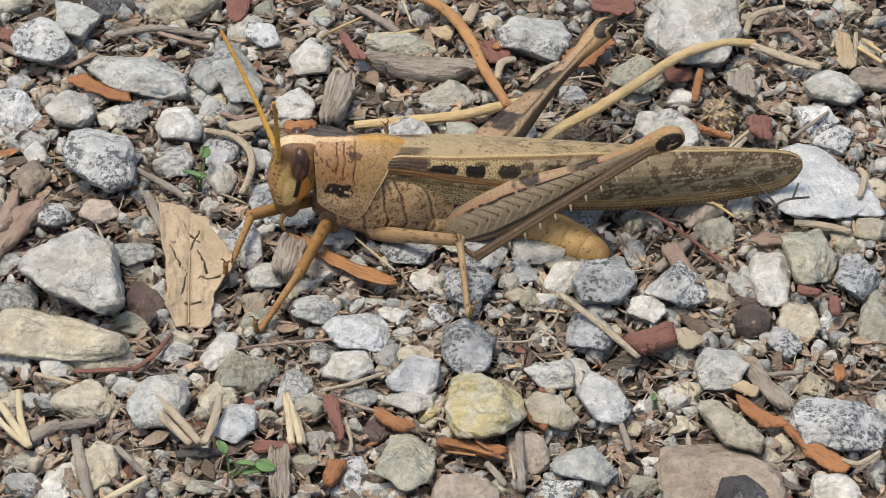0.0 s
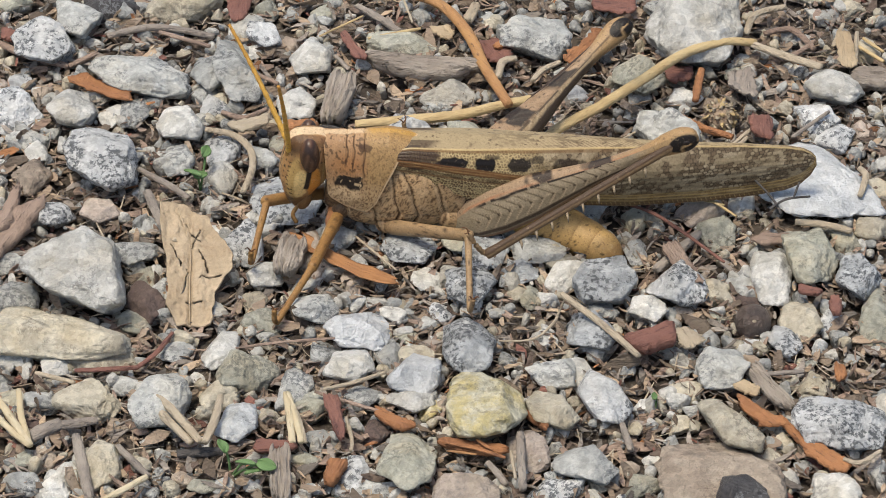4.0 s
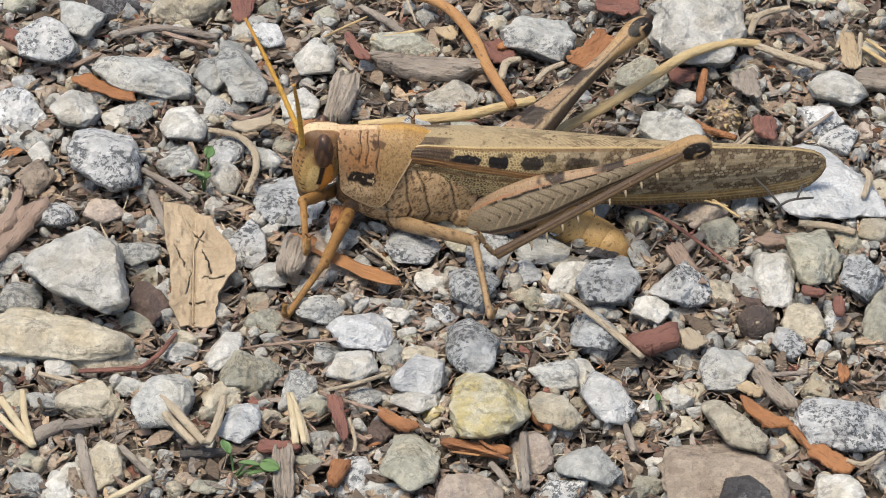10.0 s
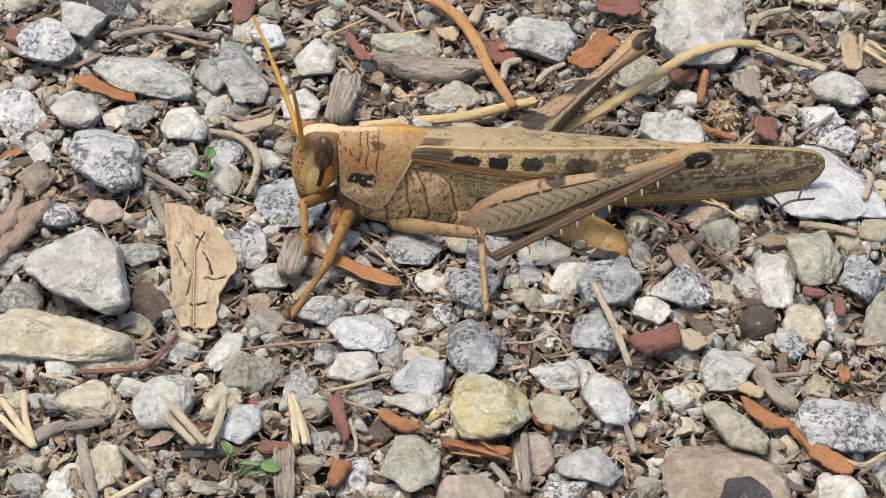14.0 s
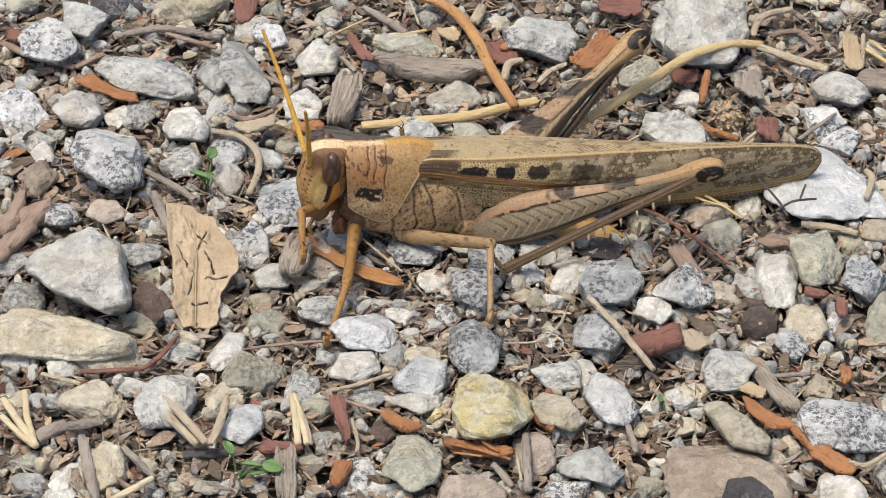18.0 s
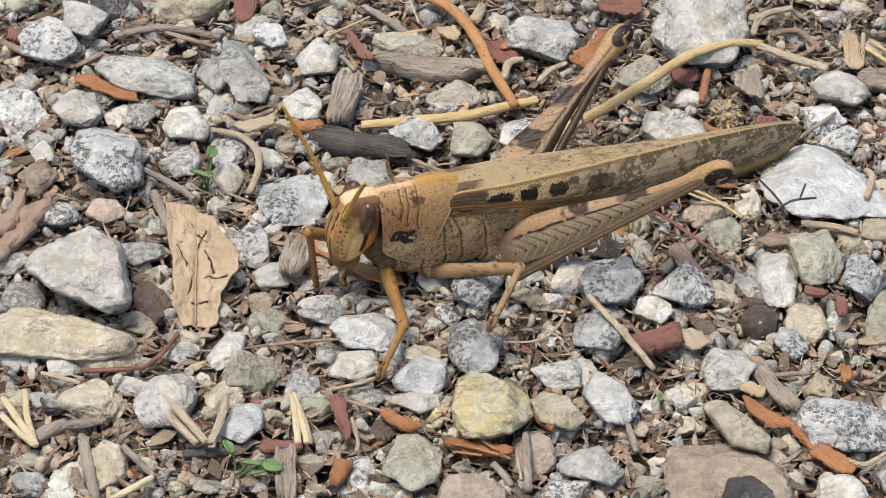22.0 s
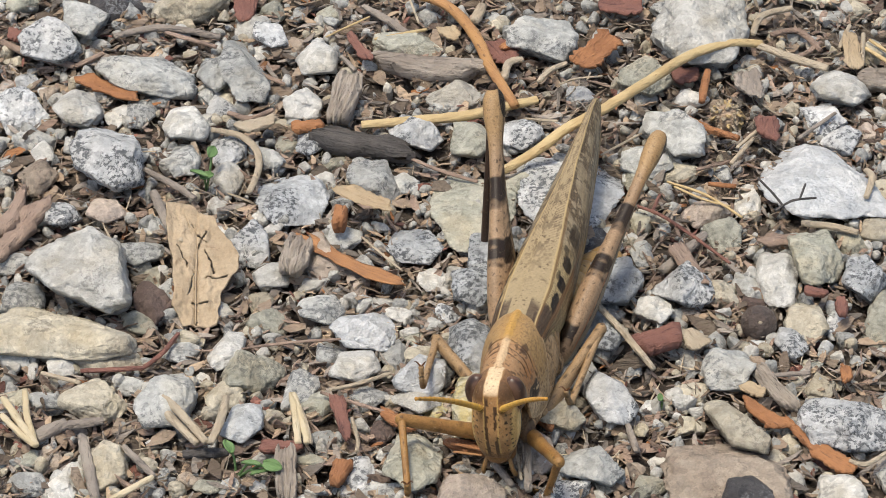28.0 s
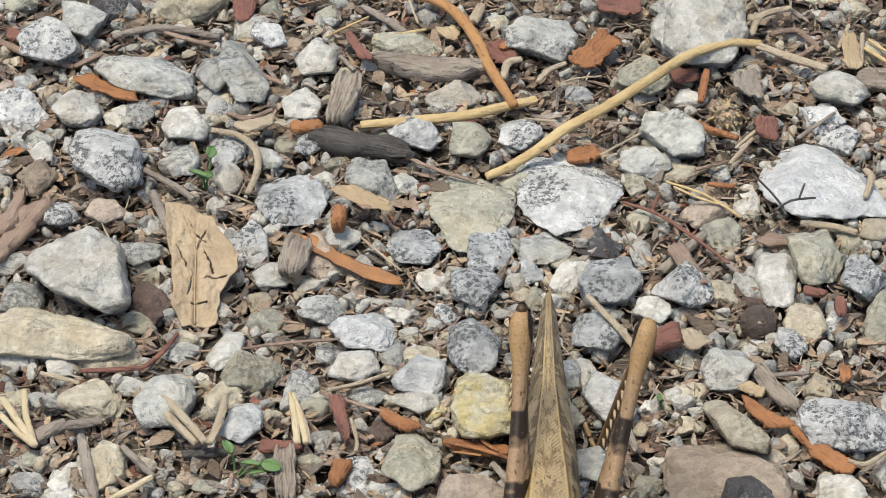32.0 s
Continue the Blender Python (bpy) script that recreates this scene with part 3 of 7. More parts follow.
stone(K, -39.5, 12.9, 4.7, 6.3, 3.3, 0, 417, 0, ((92, 0.98), (26, 0.92), (9, 0.87), (-70, 1.05), (-123, 0.66), (-165, 0.85), (149, 1.07)))
stone(S, -17.7, 7.9, 4.4, 5.4, 1.3, 0, 418, 0, ((93, 0.96), (20, 0.98), (-17, 0.92), (-86, 0.97), (-148, 0.85), (161, 0.94)))
stone(K, 42.2, -33.0, 5.1, 4.6, 2.6, 0, 419, 0, ((96, 0.96), (39, 0.95), (-7, 0.96), (-80, 0.99), (-107, 0.94), (-167, 0.91), (150, 1.01)))
stone(O, -3.3, -38.3, 3.2, 5.5, 2.2, 0, 420, 0, ((96, 0.96), (51, 0.97), (-11, 0.9), (-75, 0.92), (-129, 0.88), (159, 0.82)))
stone(W, -43.9, 25.0, 3.2, 4.4, 2.2, 0, 421, 0, ((71, 0.85), (24, 0.81), (-30, 1.0), (-100, 0.89), (-147, 0.79), (142, 0.85)))
stone(G, -24.3, 33.2, 3.3, 7.1, 2.3, 0, 422, 0, ((64, 0.55), (47, 0.4), (-19, 1.07), (-98, 0.88), (-149, 0.66), (161, 1.07)))
stone(G, -28.1, 32.7, 2.3, 4.4, 1.6, 0, 423, 0, ((96, 0.93), (15, 0.87), (-52, 0.91), (-126, 0.69), (156, 0.86)))
stone(K, -48.6, 38.8, 4.0, 5.6, 2.8, 0, 424, 0, ((69, 0.82), (26, 0.73), (-46, 0.98), (-109, 0.82), (-162, 0.92), (143, 0.86)))
stone(G, -44.9, 43.9, 3.1, 5.0, 2.2, 0, 425, 0, ((70, 0.59), (57, 0.64), (-29, 0.82), (-110, 0.81), (-165, 0.7)))
stone(W, -15.7, 36.4, 2.7, 4.1, 1.9, 0, 426, 0, ((51, 0.79), (0, 1.0), (-85, 0.95), (-147, 0.95), (139, 0.63)))
stone(G, 11.8, 38.7, 4.7, 4.7, 2.6, 0, 427, 0, ((84, 0.94), (17, 0.9), (-30, 0.95), (-118, 0.64), (-165, 0.86), (140, 1.03)))
stone(W, 47.8, 28.8, 3.8, 4.2, 2.4, 0, 428, 0, ((65, 0.83), (24, 0.77), (-45, 0.96), (-113, 0.77), (-167, 0.91), (131, 0.87)))
stone(O, 24.3, 31.6, 3.5, 4.6, 2.4, 0, 429, 0, ((79, 0.87), (21, 0.83), (-49, 0.88), (-120, 0.76), (163, 0.87)))
stone(G, 27.0, 19.0, 4.0, 5.2, 2.8, 0, 430, 0, ((99, 0.96), (44, 0.81), (-5, 0.99), (-84, 0.99), (-138, 0.67), (167, 1.0)))
stone(G, 23.5, 14.7, 3.3, 3.1, 1.8, 0, 431, 0, ((87, 0.95), (27, 0.78), (-46, 0.86), (-117, 0.8), (176, 0.97)))
stone(K, -3.5, 20.3, 3.4, 4.0, 2.2, 0, 432, 0, ((64, 0.69), (28, 0.69), (-40, 1.03), (-111, 0.75), (-157, 0.83), (145, 0.96)))
stone(O, 3.2, 18.9, 2.6, 4.1, 1.8, 0, 433, 0, ((93, 0.97), (30, 0.88), (-29, 0.86), (-95, 0.96), (176, 0.93)))
stone(K, 9.1, 20.1, 2.8, 3.4, 1.9, 0, 434, 0, ((89, 0.98), (29, 0.87), (-46, 0.7), (-118, 0.89), (171, 0.91)))
stone(K, 26.5, -9.0, 3.6, 4.6, 2.5, 0, 435, 0, ((40, 0.75), (11, 0.85), (-70, 0.98), (-120, 0.8), (140, 0.54)))
stone(S, 18.5, -8.8, 3.7, 4.1, 2.3, 0, 436, 0, ((93, 0.96), (21, 0.92), (-26, 0.91), (-90, 1.0), (-161, 0.96), (156, 0.9)))
stone(W, 23.1, -13.1, 2.3, 2.8, 1.6, 0, 437, 0, ((93, 0.97), (24, 0.89), (-38, 0.82), (-122, 0.72), (167, 0.92)))
stone(S, 3.3, -19.5, 3.0, 5.2, 2.1, 0, 438, 0, ((107, 0.98), (56, 0.78), (-16, 0.89), (-70, 0.88), (-131, 0.88), (180, 1.0)))
stone(W, -23.8, -19.2, 2.1, 3.7, 1.4, 0, 439, 0, ((51, 0.99), (-11, 0.89), (-71, 0.82), (-132, 1.01), (138, 0.42)))
stone(G, -29.7, -28.9, 3.4, 5.2, 2.4, 0, 440, 0, ((95, 0.94), (21, 1.0), (-18, 0.9), (-82, 0.91), (-152, 0.97), (150, 0.78)))
stone(S, -21.4, -31.6, 2.3, 3.5, 1.6, 0, 441, 0, ((94, 0.94), (6, 0.97), (-49, 0.79), (-117, 0.86), (159, 0.77)))
stone(B, 30.8, -33.2, 3.4, 5.0, 2.4, 0, 442, 0, ((46, 0.33), (53, 0.34), (-15, 1.05), (-100, 0.84), (-150, 0.6), (138, 1.09)))
stone(K, 17.7, -28.1, 3.0, 4.8, 2.1, 0, 443, 0, ((63, 0.63), (34, 0.61), (-34, 1.05), (-101, 0.86), (-146, 0.78), (156, 0.95)))
stone(G, 30.5, -23.2, 3.0, 3.5, 1.9, 0, 444, 0, ((87, 0.97), (26, 0.95), (-25, 0.86), (-90, 1.0), (-167, 0.95), (152, 0.94)))
stone(B, 12.0, -30.2, 3.0, 3.3, 1.9, 0, 445, 0, ((70, 0.77), (31, 0.63), (-41, 1.03), (-110, 0.77), (-163, 0.83), (139, 1.03)))
stone(W, -17.0, 26.9, 2.5, 3.5, 1.7, 0, 446, 0, ((44, 0.77), (-10, 0.97), (-90, 1.0), (-174, 0.97), (125, 0.76)))
stone(K, 37.8, -18.3, 1.9, 3.2, 1.3, 0, 447, 0, ((83, 0.93), (11, 0.89), (-64, 0.86), (-137, 0.74), (157, 0.92)))
stone(G, 15.2, -39.0, 3.5, 3.5, 2.0, 0, 448, 0, ((102, 0.93), (29, 0.71), (-32, 1.02), (-114, 0.68), (-176, 0.94)))
stone(P, 2.6, -43.0, 3.8, 3.3, 1.9, 0, 449, 0, ((93, 0.97), (31, 0.91), (-4, 0.99), (-90, 1.0), (169, 0.79)))
stone(W, 40.8, -42.9, 2.7, 3.5, 1.9, 0, 450, 0, ((96, 0.94), (27, 0.92), (-14, 0.96), (-99, 0.88), (172, 0.89)))
stone(B, 39.8, -14.6, 2.5, 3.7, 1.7, 0, 451, 0, ((90, 1.0), (19, 0.92), (-43, 0.78), (-130, 0.69), (161, 0.92)))
stone(S, 16.8, -16.9, 2.9, 3.7, 2.0, 0, 452, 0, ((97, 0.99), (38, 0.66), (-33, 0.95), (-105, 0.84), (180, 1.0)))
stone(W, -30.7, 21.8, 3.0, 4.0, 2.1, 0, 453, 0, ((99, 0.96), (33, 0.73), (-16, 1.02), (-100, 0.84), (-153, 0.92), (160, 0.92)))
stone(K, -21.6, 41.0, 2.3, 3.1, 1.6, 0, 454, 0, ((83, 0.88), (18, 0.76), (-68, 0.96), (-130, 0.71), (172, 0.98)))
stone(W, -41.5, -21.6, 1.7, 2.4, 1.2, 0, 455, 0, ((78, 1.0), (-6, 0.9), (-82, 0.9), (-163, 0.9), (126, 0.75)))
stone(W, -3.0, -28.1, 2.7, 2.3, 1.3, 0, 456, 0, ((76, 0.78), (6, 0.95), (-59, 0.91), (-131, 0.68), (168, 0.97)))
stone(K, -43.8, 4.6, 2.2, 2.6, 1.4, 0, 457, 0, ((82, 0.87), (34, 0.68), (-55, 0.8), (-109, 0.96), (178, 0.98)))
stone(P, -38.8, 5.5, 2.5, 2.6, 1.4, 0, 458, 0, ((79, 0.86), (27, 0.71), (-59, 0.86), (-121, 0.86), (166, 0.88)))
stone(S, -15.9, 19.0, 1.8, 2.6, 1.3, 0, 459, 0, ((99, 0.92), (21, 0.79), (-61, 0.83), (-114, 0.95), (173, 0.91)))
stone(S, -3.4, -0.9, 3.4, 3.8, 1.2, 0, 460, 0, ((97, 0.93), (24, 0.88), (-27, 0.92), (-98, 0.92), (-154, 0.93), (163, 0.93)))
stone(W, -47.4, 17.3, 1.6, 2.6, 1.1, 0, 461, 0, ((22, 0.63), (-81, 0.95), (-144, 0.79), (135, 0.74), (40, 0.61)))
stone(G, -30.6, 15.5, 2.0, 3.7, 1.4, 0, 462, 0, ((97, 0.95), (38, 0.88), (-18, 0.9), (-83, 0.93), (-150, 0.94), (171, 0.96)))
stone(G, -34.4, -2.5, 2.7, 2.4, 1.3, 0, 463, 0, ((93, 0.96), (12, 0.95), (-54, 0.71), (-139, 0.79), (-176, 0.94)))
stone(W, -19.4, -6.5, 2.2, 2.5, 1.4, 0, 464, 0, ((79, 0.98), (-5, 0.92), (-82, 0.91), (-157, 0.92), (135, 0.71)))
stone(D, 30.9, -44.3, 2.9, 3.0, 1.7, 0, 465, 1.6, ((99, 0.92), (37, 0.94), (-8, 0.96), (-90, 1.0), (168, 0.76)))
stone(G, -13.7, -12.9, 2.9, 2.9, 1.6, 0, 466, 0, ((95, 0.96), (23, 0.87), (-39, 0.86), (-118, 0.74), (-155, 0.82), (163, 1.02)))
stone(O, -53.4, 49.3, 2.4, 2.2, 1.4, 0, 2)
stone(D, -41.1, 47.6, 4.0, 3.1, 1.8, 0, 3)
stone(B, -32.3, 48.1, 5.5, 3.6, 2.3, 17, 4)
stone(G, -34.8, 28.2, 1.9, 1.4, 0.9, 18, 6)
stone(G, -38.1, 40.1, 2.7, 1.0, 0.6, 7, 9)
stone(W, -41.6, 29.3, 2.1, 1.3, 1.0, -54, 11)
stone(W, -39.2, 24.6, 2.2, 1.7, 1.0, 90, 12)
stone(G, -36.6, 25.5, 2.9, 2.0, 1.2, 87, 13)
stone(K, -50.9, 32.1, 1.9, 1.5, 1.0, 57, 14)
stone(T, -48.3, 30.2, 2.1, 1.3, 0.8, 76, 15)
stone(K, -51.0, 25.0, 3.8, 3.4, 2.1, -73, 16)
stone(G, -49.0, 20.1, 2.6, 1.7, 1.1, -24, 17)
stone(G, -46.0, 21.3, 1.2, 1.0, 0.7, 90, 19)
stone(K, -26.8, 26.5, 2.5, 1.9, 1.2, 90, 23)
stone(B, -53.2, 36.8, 1.4, 1.0, 0.6, 0, 24)
stone(G, -28.4, 38.9, 1.2, 0.9, 0.5, 0, 25)
stone(G, -28.7, 29.5, 2.2, 1.6, 1.0, -82, 26)
stone(P, -53.5, 30.9, 2.3, 1.1, 0.7, 90, 27)
stone(W, -23.9, 42.9, 2.9, 2.3, 1.4, 90, 28)
stone(W, -22.8, 38.8, 1.6, 1.3, 0.8, 0, 30)
stone(G, -18.1, 48.6, 1.1, 0.8, 0.5, 0, 31)
stone(O, -21.6, 47.3, 1.9, 1.7, 1.1, 90, 32)
stone(O, -14.5, 46.7, 1.9, 1.7, 1.0, 90, 33)
stone(T, -18.6, 39.9, 1.5, 1.4, 0.9, 90, 35)
stone(B, -18.7, 23.9, 1.7, 1.1, 0.6, 0, 38)
stone(O, -18.7, 18.9, 1.9, 1.4, 0.9, 90, 40)
stone(O, -4.3, 39.7, 4.6, 2.6, 1.6, 12, 41)
stone(G, -1.8, 46.2, 1.6, 1.4, 0.9, 0, 42)
stone(W, 1.3, 29.0, 3.7, 2.5, 1.5, 0, 44)
stone(B, -26.6, 28.0, 1.9, 1.5, 0.9, 90, 45)
stone(G, -26.4, 24.8, 1.2, 1.1, 0.7, 90, 46)
stone(K, -25.5, 17.1, 3.2, 2.2, 1.4, 90, 47)
stone(G, -20.6, 16.0, 2.7, 1.7, 1.4, -46, 48)
stone(O, -13.2, 15.6, 3.0, 1.3, 0.8, 0, 49)
stone(T, -11.6, 17.6, 1.5, 1.1, 0.7, 0, 50)
stone(G, -8.5, 10.8, 3.9, 3.1, 2.0, -63, 51)
stone(G, 13.1, 47.6, 1.4, 1.2, 0.7, 0, 53)
stone(G, 6.0, 46.0, 2.1, 1.1, 0.7, 90, 54)
stone(Q, 16.7, 29.8, 2.1, 1.6, 0.9, 0, 57)
stone(O, 16.7, 20.7, 1.3, 1.0, 0.6, 0, 61)
stone(G, 12.7, 15.3, 2.8, 1.1, 0.7, 0, 63)
stone(W, 29.7, 28.3, 2.3, 1.8, 1.1, 0, 64)
stone(G, 24.4, 28.6, 1.9, 1.5, 0.9, 90, 65)
stone(G, 27.1, 48.1, 1.6, 1.4, 0.9, 90, 66)
stone(K, 45.6, 23.3, 3.3, 2.5, 1.5, -79, 68)
stone(K, 47.0, 19.0, 2.5, 2.5, 1.5, 0, 69)
stone(W, 44.2, 19.6, 1.5, 0.9, 0.5, 0, 70)
stone(P, 50.7, 22.6, 2.7, 1.4, 0.8, 90, 71)
stone(B, 52.3, 48.6, 2.2, 1.7, 1.1, 90, 72)
stone(G, 48.6, 46.2, 1.6, 1.4, 0.9, 0, 73)
stone(B, 41.4, 26.7, 1.4, 1.3, 0.8, 0, 76)
stone(G, 52.7, 22.2, 3.0, 0.9, 0.6, 90, 77)
stone(G, 45.0, 34.0, 1.5, 1.0, 0.6, 0, 78)
stone(B, 46.9, 50.3, 2.4, 0.9, 0.6, 0, 79)
stone(G, -33.4, 3.1, 1.8, 1.8, 1.1, 0, 83)
stone(O, -32.8, -6.2, 2.0, 1.6, 1.0, 0, 85)
stone(G, -31.2, -9.2, 2.6, 1.4, 0.9, 90, 86)
stone(T, -47.6, 11.8, 3.0, 2.5, 1.5, 90, 87)
stone(G, -49.1, -3.8, 2.5, 2.0, 1.2, 0, 88)
stone(G, -46.8, -10.1, 2.8, 2.5, 1.6, 90, 89)
stone(B, -41.6, -17.8, 9.7, 4.0, 2.6, -11, 90)
stone(G, -51.5, 15.3, 1.5, 1.3, 0.8, 0, 91)
stone(B, -42.3, -11.5, 1.7, 1.1, 0.6, 0, 92)
stone(W, -25.9, 6.7, 1.8, 1.5, 0.9, 90, 93)
stone(W, -25.5, 11.6, 2.9, 2.1, 1.3, 90, 94)
stone(O, -33.8, -14.7, 2.1, 1.8, 1.1, 0, 95)
stone(W, -13.9, 12.4, 1.6, 1.6, 1.0, 0, 97)
stone(K, -22.1, -1.1, 3.6, 2.7, 1.8, -58, 98)
stone(G, -11.7, 0.5, 2.4, 2.2, 1.3, 0, 101)
stone(G, -4.4, 11.4, 2.2, 1.9, 1.1, 0, 103)
stone(W, -14.7, -7.3, 1.8, 1.4, 0.8, 0, 104)
stone(B, -20.4, -10.7, 1.6, 1.5, 1.0, 90, 105)
stone(P, -9.8, -7.3, 2.7, 1.4, 0.9, 82, 106)
stone(W, -1.2, -7.3, 2.0, 1.8, 1.1, 0, 109)
stone(O, -19.6, -14.3, 2.5, 2.0, 1.2, 0, 110)
stone(W, -6.5, -10.7, 1.7, 1.4, 0.9, 0, 111)
stone(P, -14.3, -3.1, 3.8, 2.5, 1.8, -56, 112)
stone(S, -8.0, -1.8, 1.4, 1.0, 0.6, 0, 113)
stone(D, 17.2, 0.1, 3.5, 2.7, 0.9, -21, 118)
stone(W, 14.3, -6.7, 3.0, 2.0, 1.5, 48, 120)
stone(S, 9.0, -5.6, 2.3, 2.0, 1.2, 0, 121)
stone(G, 17.9, -11.8, 1.8, 1.7, 1.0, 90, 123)
stone(G, 22.3, -2.0, 2.5, 1.4, 0.9, 90, 124)
stone(O, 9.0, 11.6, 2.8, 2.1, 1.3, 0, 125)
stone(O, 22.5, 11.7, 3.2, 1.9, 1.2, 90, 126)
stone(O, 10.1, -9.7, 2.2, 1.4, 0.9, 90, 129)
stone(B, 30.3, -9.0, 2.5, 2.3, 1.4, 0, 131)
stone(B, 8.7, -8.8, 1.5, 1.1, 0.7, 90, 132)
stone(S, 47.1, -6.9, 4.6, 2.8, 1.8, 90, 135)
stone(P, 30.0, 5.4, 2.9, 2.7, 1.7, 55, 138)
stone(O, 48.4, -14.1, 5.3, 2.5, 1.5, 90, 139)
stone(O, 46.6, 0.2, 2.8, 2.0, 1.4, -55, 140)
stone(B, 49.7, 2.3, 2.6, 2.4, 1.5, 90, 141)
stone(O, 31.7, 1.3, 3.0, 2.3, 1.4, 90, 142)
stone(G, 33.8, -7.8, 2.4, 1.7, 1.0, 90, 143)
stone(W, 35.0, 8.0, 3.6, 1.6, 1.0, 90, 144)
stone(G, 32.5, 13.6, 1.6, 1.3, 0.8, 90, 145)
stone(B, 27.9, 13.4, 1.9, 1.8, 1.1, 90, 146)
stone(K, 43.2, -14.7, 1.7, 1.6, 1.0, 0, 147)
stone(T, 26.8, -12.6, 1.5, 1.4, 0.9, 0, 148)
stone(G, 48.8, -7.2, 1.8, 1.6, 1.0, 0, 149)
stone(G, 28.4, -14.5, 1.1, 1.0, 0.6, 90, 150)
stone(G, -46.3, -19.8, 2.3, 2.2, 1.4, 90, 151)
stone(B, -37.5, -27.8, 3.8, 3.0, 1.8, 0, 153)
stone(G, -42.5, -27.5, 2.3, 1.6, 0.9, -9, 154)
stone(G, -34.0, -24.5, 1.9, 1.6, 0.9, 0, 155)
stone(W, -26.2, -23.3, 1.0, 0.9, 0.5, 0, 159)
stone(G, -28.7, -19.5, 2.2, 1.6, 1.0, 0, 160)
stone(B, -23.4, -26.7, 3.1, 2.4, 1.5, 90, 161)
stone(B, -35.3, -37.8, 4.1, 2.6, 1.6, 82, 162)
stone(W, -39.2, -40.5, 3.6, 1.9, 1.2, 80, 163)
stone(G, -43.3, -40.7, 2.2, 1.7, 1.0, 0, 164)
stone(O, -43.7, -36.8, 1.7, 1.5, 0.9, 0, 165)
stone(T, -41.2, -36.2, 1.9, 1.2, 0.7, 90, 166)
stone(B, -46.0, -37.6, 1.1, 0.8, 0.5, 90, 167)
stone(T, -33.2, -31.2, 1.1, 0.9, 0.6, 0, 168)
stone(O, -24.0, -40.8, 2.3, 1.3, 0.8, 0, 169)
stone(B, -42.6, -24.5, 1.1, 1.0, 0.6, 0, 170)
stone(G, -47.0, -30.0, 2.6, 0.8, 0.5, 90, 171)
stone(O, -20.7, -23.3, 3.5, 3.5, 2.1, 0, 172)
stone(B, -18.3, -29.5, 1.5, 1.2, 0.7, 0, 174)
stone(G, -15.4, -25.9, 3.3, 2.0, 1.3, 85, 175)
stone(G, -12.3, -19.6, 2.3, 1.8, 1.1, 90, 176)
stone(G, -5.5, -20.1, 2.0, 1.8, 1.1, 90, 179)
stone(K, -8.9, -39.0, 2.8, 1.8, 1.1, 90, 183)
stone(W, -7.2, -39.5, 1.7, 1.2, 0.7, 90, 184)
stone(O, -14.1, -36.9, 1.8, 1.4, 0.8, 0, 185)
stone(W, -10.1, -41.2, 1.2, 1.0, 0.6, 90, 186)
stone(G, -6.5, -41.7, 3.1, 1.3, 0.8, 0, 187)
stone(G, -12.5, -33.4, 1.9, 1.4, 0.8, 0, 188)
stone(W, -6.5, -35.2, 1.0, 0.9, 0.5, 90, 189)
stone(G, -22.2, -40.8, 1.8, 1.2, 0.7, 0, 190)
stone(G, -8.7, -26.9, 2.7, 1.7, 1.0, 0, 191)
stone(T, 0.4, -27.7, 1.5, 1.2, 0.8, 90, 192)
stone(G, -13.1, -41.0, 1.3, 1.0, 0.6, 0, 193)
stone(B, -2.4, -19.5, 2.1, 1.6, 1.0, 0, 194)
stone(G, 12.3, -23.1, 3.1, 3.0, 1.8, 0, 200)
stone(W, 15.0, -23.2, 2.6, 1.6, 1.0, 90, 201)
stone(W, 11.5, -17.0, 1.7, 1.3, 0.8, 0, 202)
stone(W, 21.9, -28.3, 1.3, 1.1, 0.7, 0, 203)
stone(P, 9.2, -36.3, 3.1, 2.5, 1.6, 90, 204)
stone(K, 12.3, -41.8, 3.4, 2.2, 1.3, 0, 208)
stone(G, 19.9, -21.6, 1.6, 1.5, 0.9, 90, 209)
stone(B, 16.5, -40.9, 1.3, 1.3, 0.8, 90, 210)
stone(G, 2.0, -37.6, 1.3, 0.8, 0.5, 0, 211)
stone(W, 22.6, -36.7, 1.4, 1.2, 0.7, 0, 212)
stone(O, 21.4, -41.3, 2.2, 1.8, 1.1, 0, 213)
stone(T, 19.8, -38.2, 1.2, 1.0, 0.6, 0, 214)
stone(G, 17.6, -19.1, 1.8, 1.6, 1.0, 90, 215)
stone(B, 40.3, -25.0, 2.0, 1.8, 1.1, 90, 217)
stone(B, 38.1, -24.5, 1.3, 0.9, 0.6, 90, 218)
stone(B, 36.0, -33.9, 1.7, 1.5, 0.9, 0, 224)
stone(B, 35.0, -36.7, 1.4, 1.2, 0.7, 90, 225)
stone(W, 36.3, -39.8, 1.7, 1.3, 0.9, -71, 226)
stone(W, 26.9, -20.9, 1.7, 1.4, 0.8, 90, 227)
stone(Q, 34.1, -17.6, 1.4, 1.1, 0.6, 0, 228)
stone(B, 43.8, -24.2, 0.9, 0.9, 0.5, 0, 229)
stone(B, 42.3, -24.4, 1.0, 0.7, 0.4, 90, 230)
stone(W, 25.4, -18.9, 1.5, 1.1, 0.6, 0, 231)
stone(G, 24.5, -33.7, 1.1, 0.9, 0.6, 90, 232)
stone(B, 25.5, -31.3, 1.4, 1.2, 0.7, 90, 233)
stone(O, 39.8, -21.2, 1.4, 0.9, 0.5, 0, 234)
stone(B, 26.5, -26.1, 2.0, 1.6, 0.9, 0, 235)
stone(H, -32.3, -11.6, 3.4, 2.4, 1.5, 90, 236)
stone(H, -6.5, -32.6, 1.7, 1.6, 1.0, 90, 237)
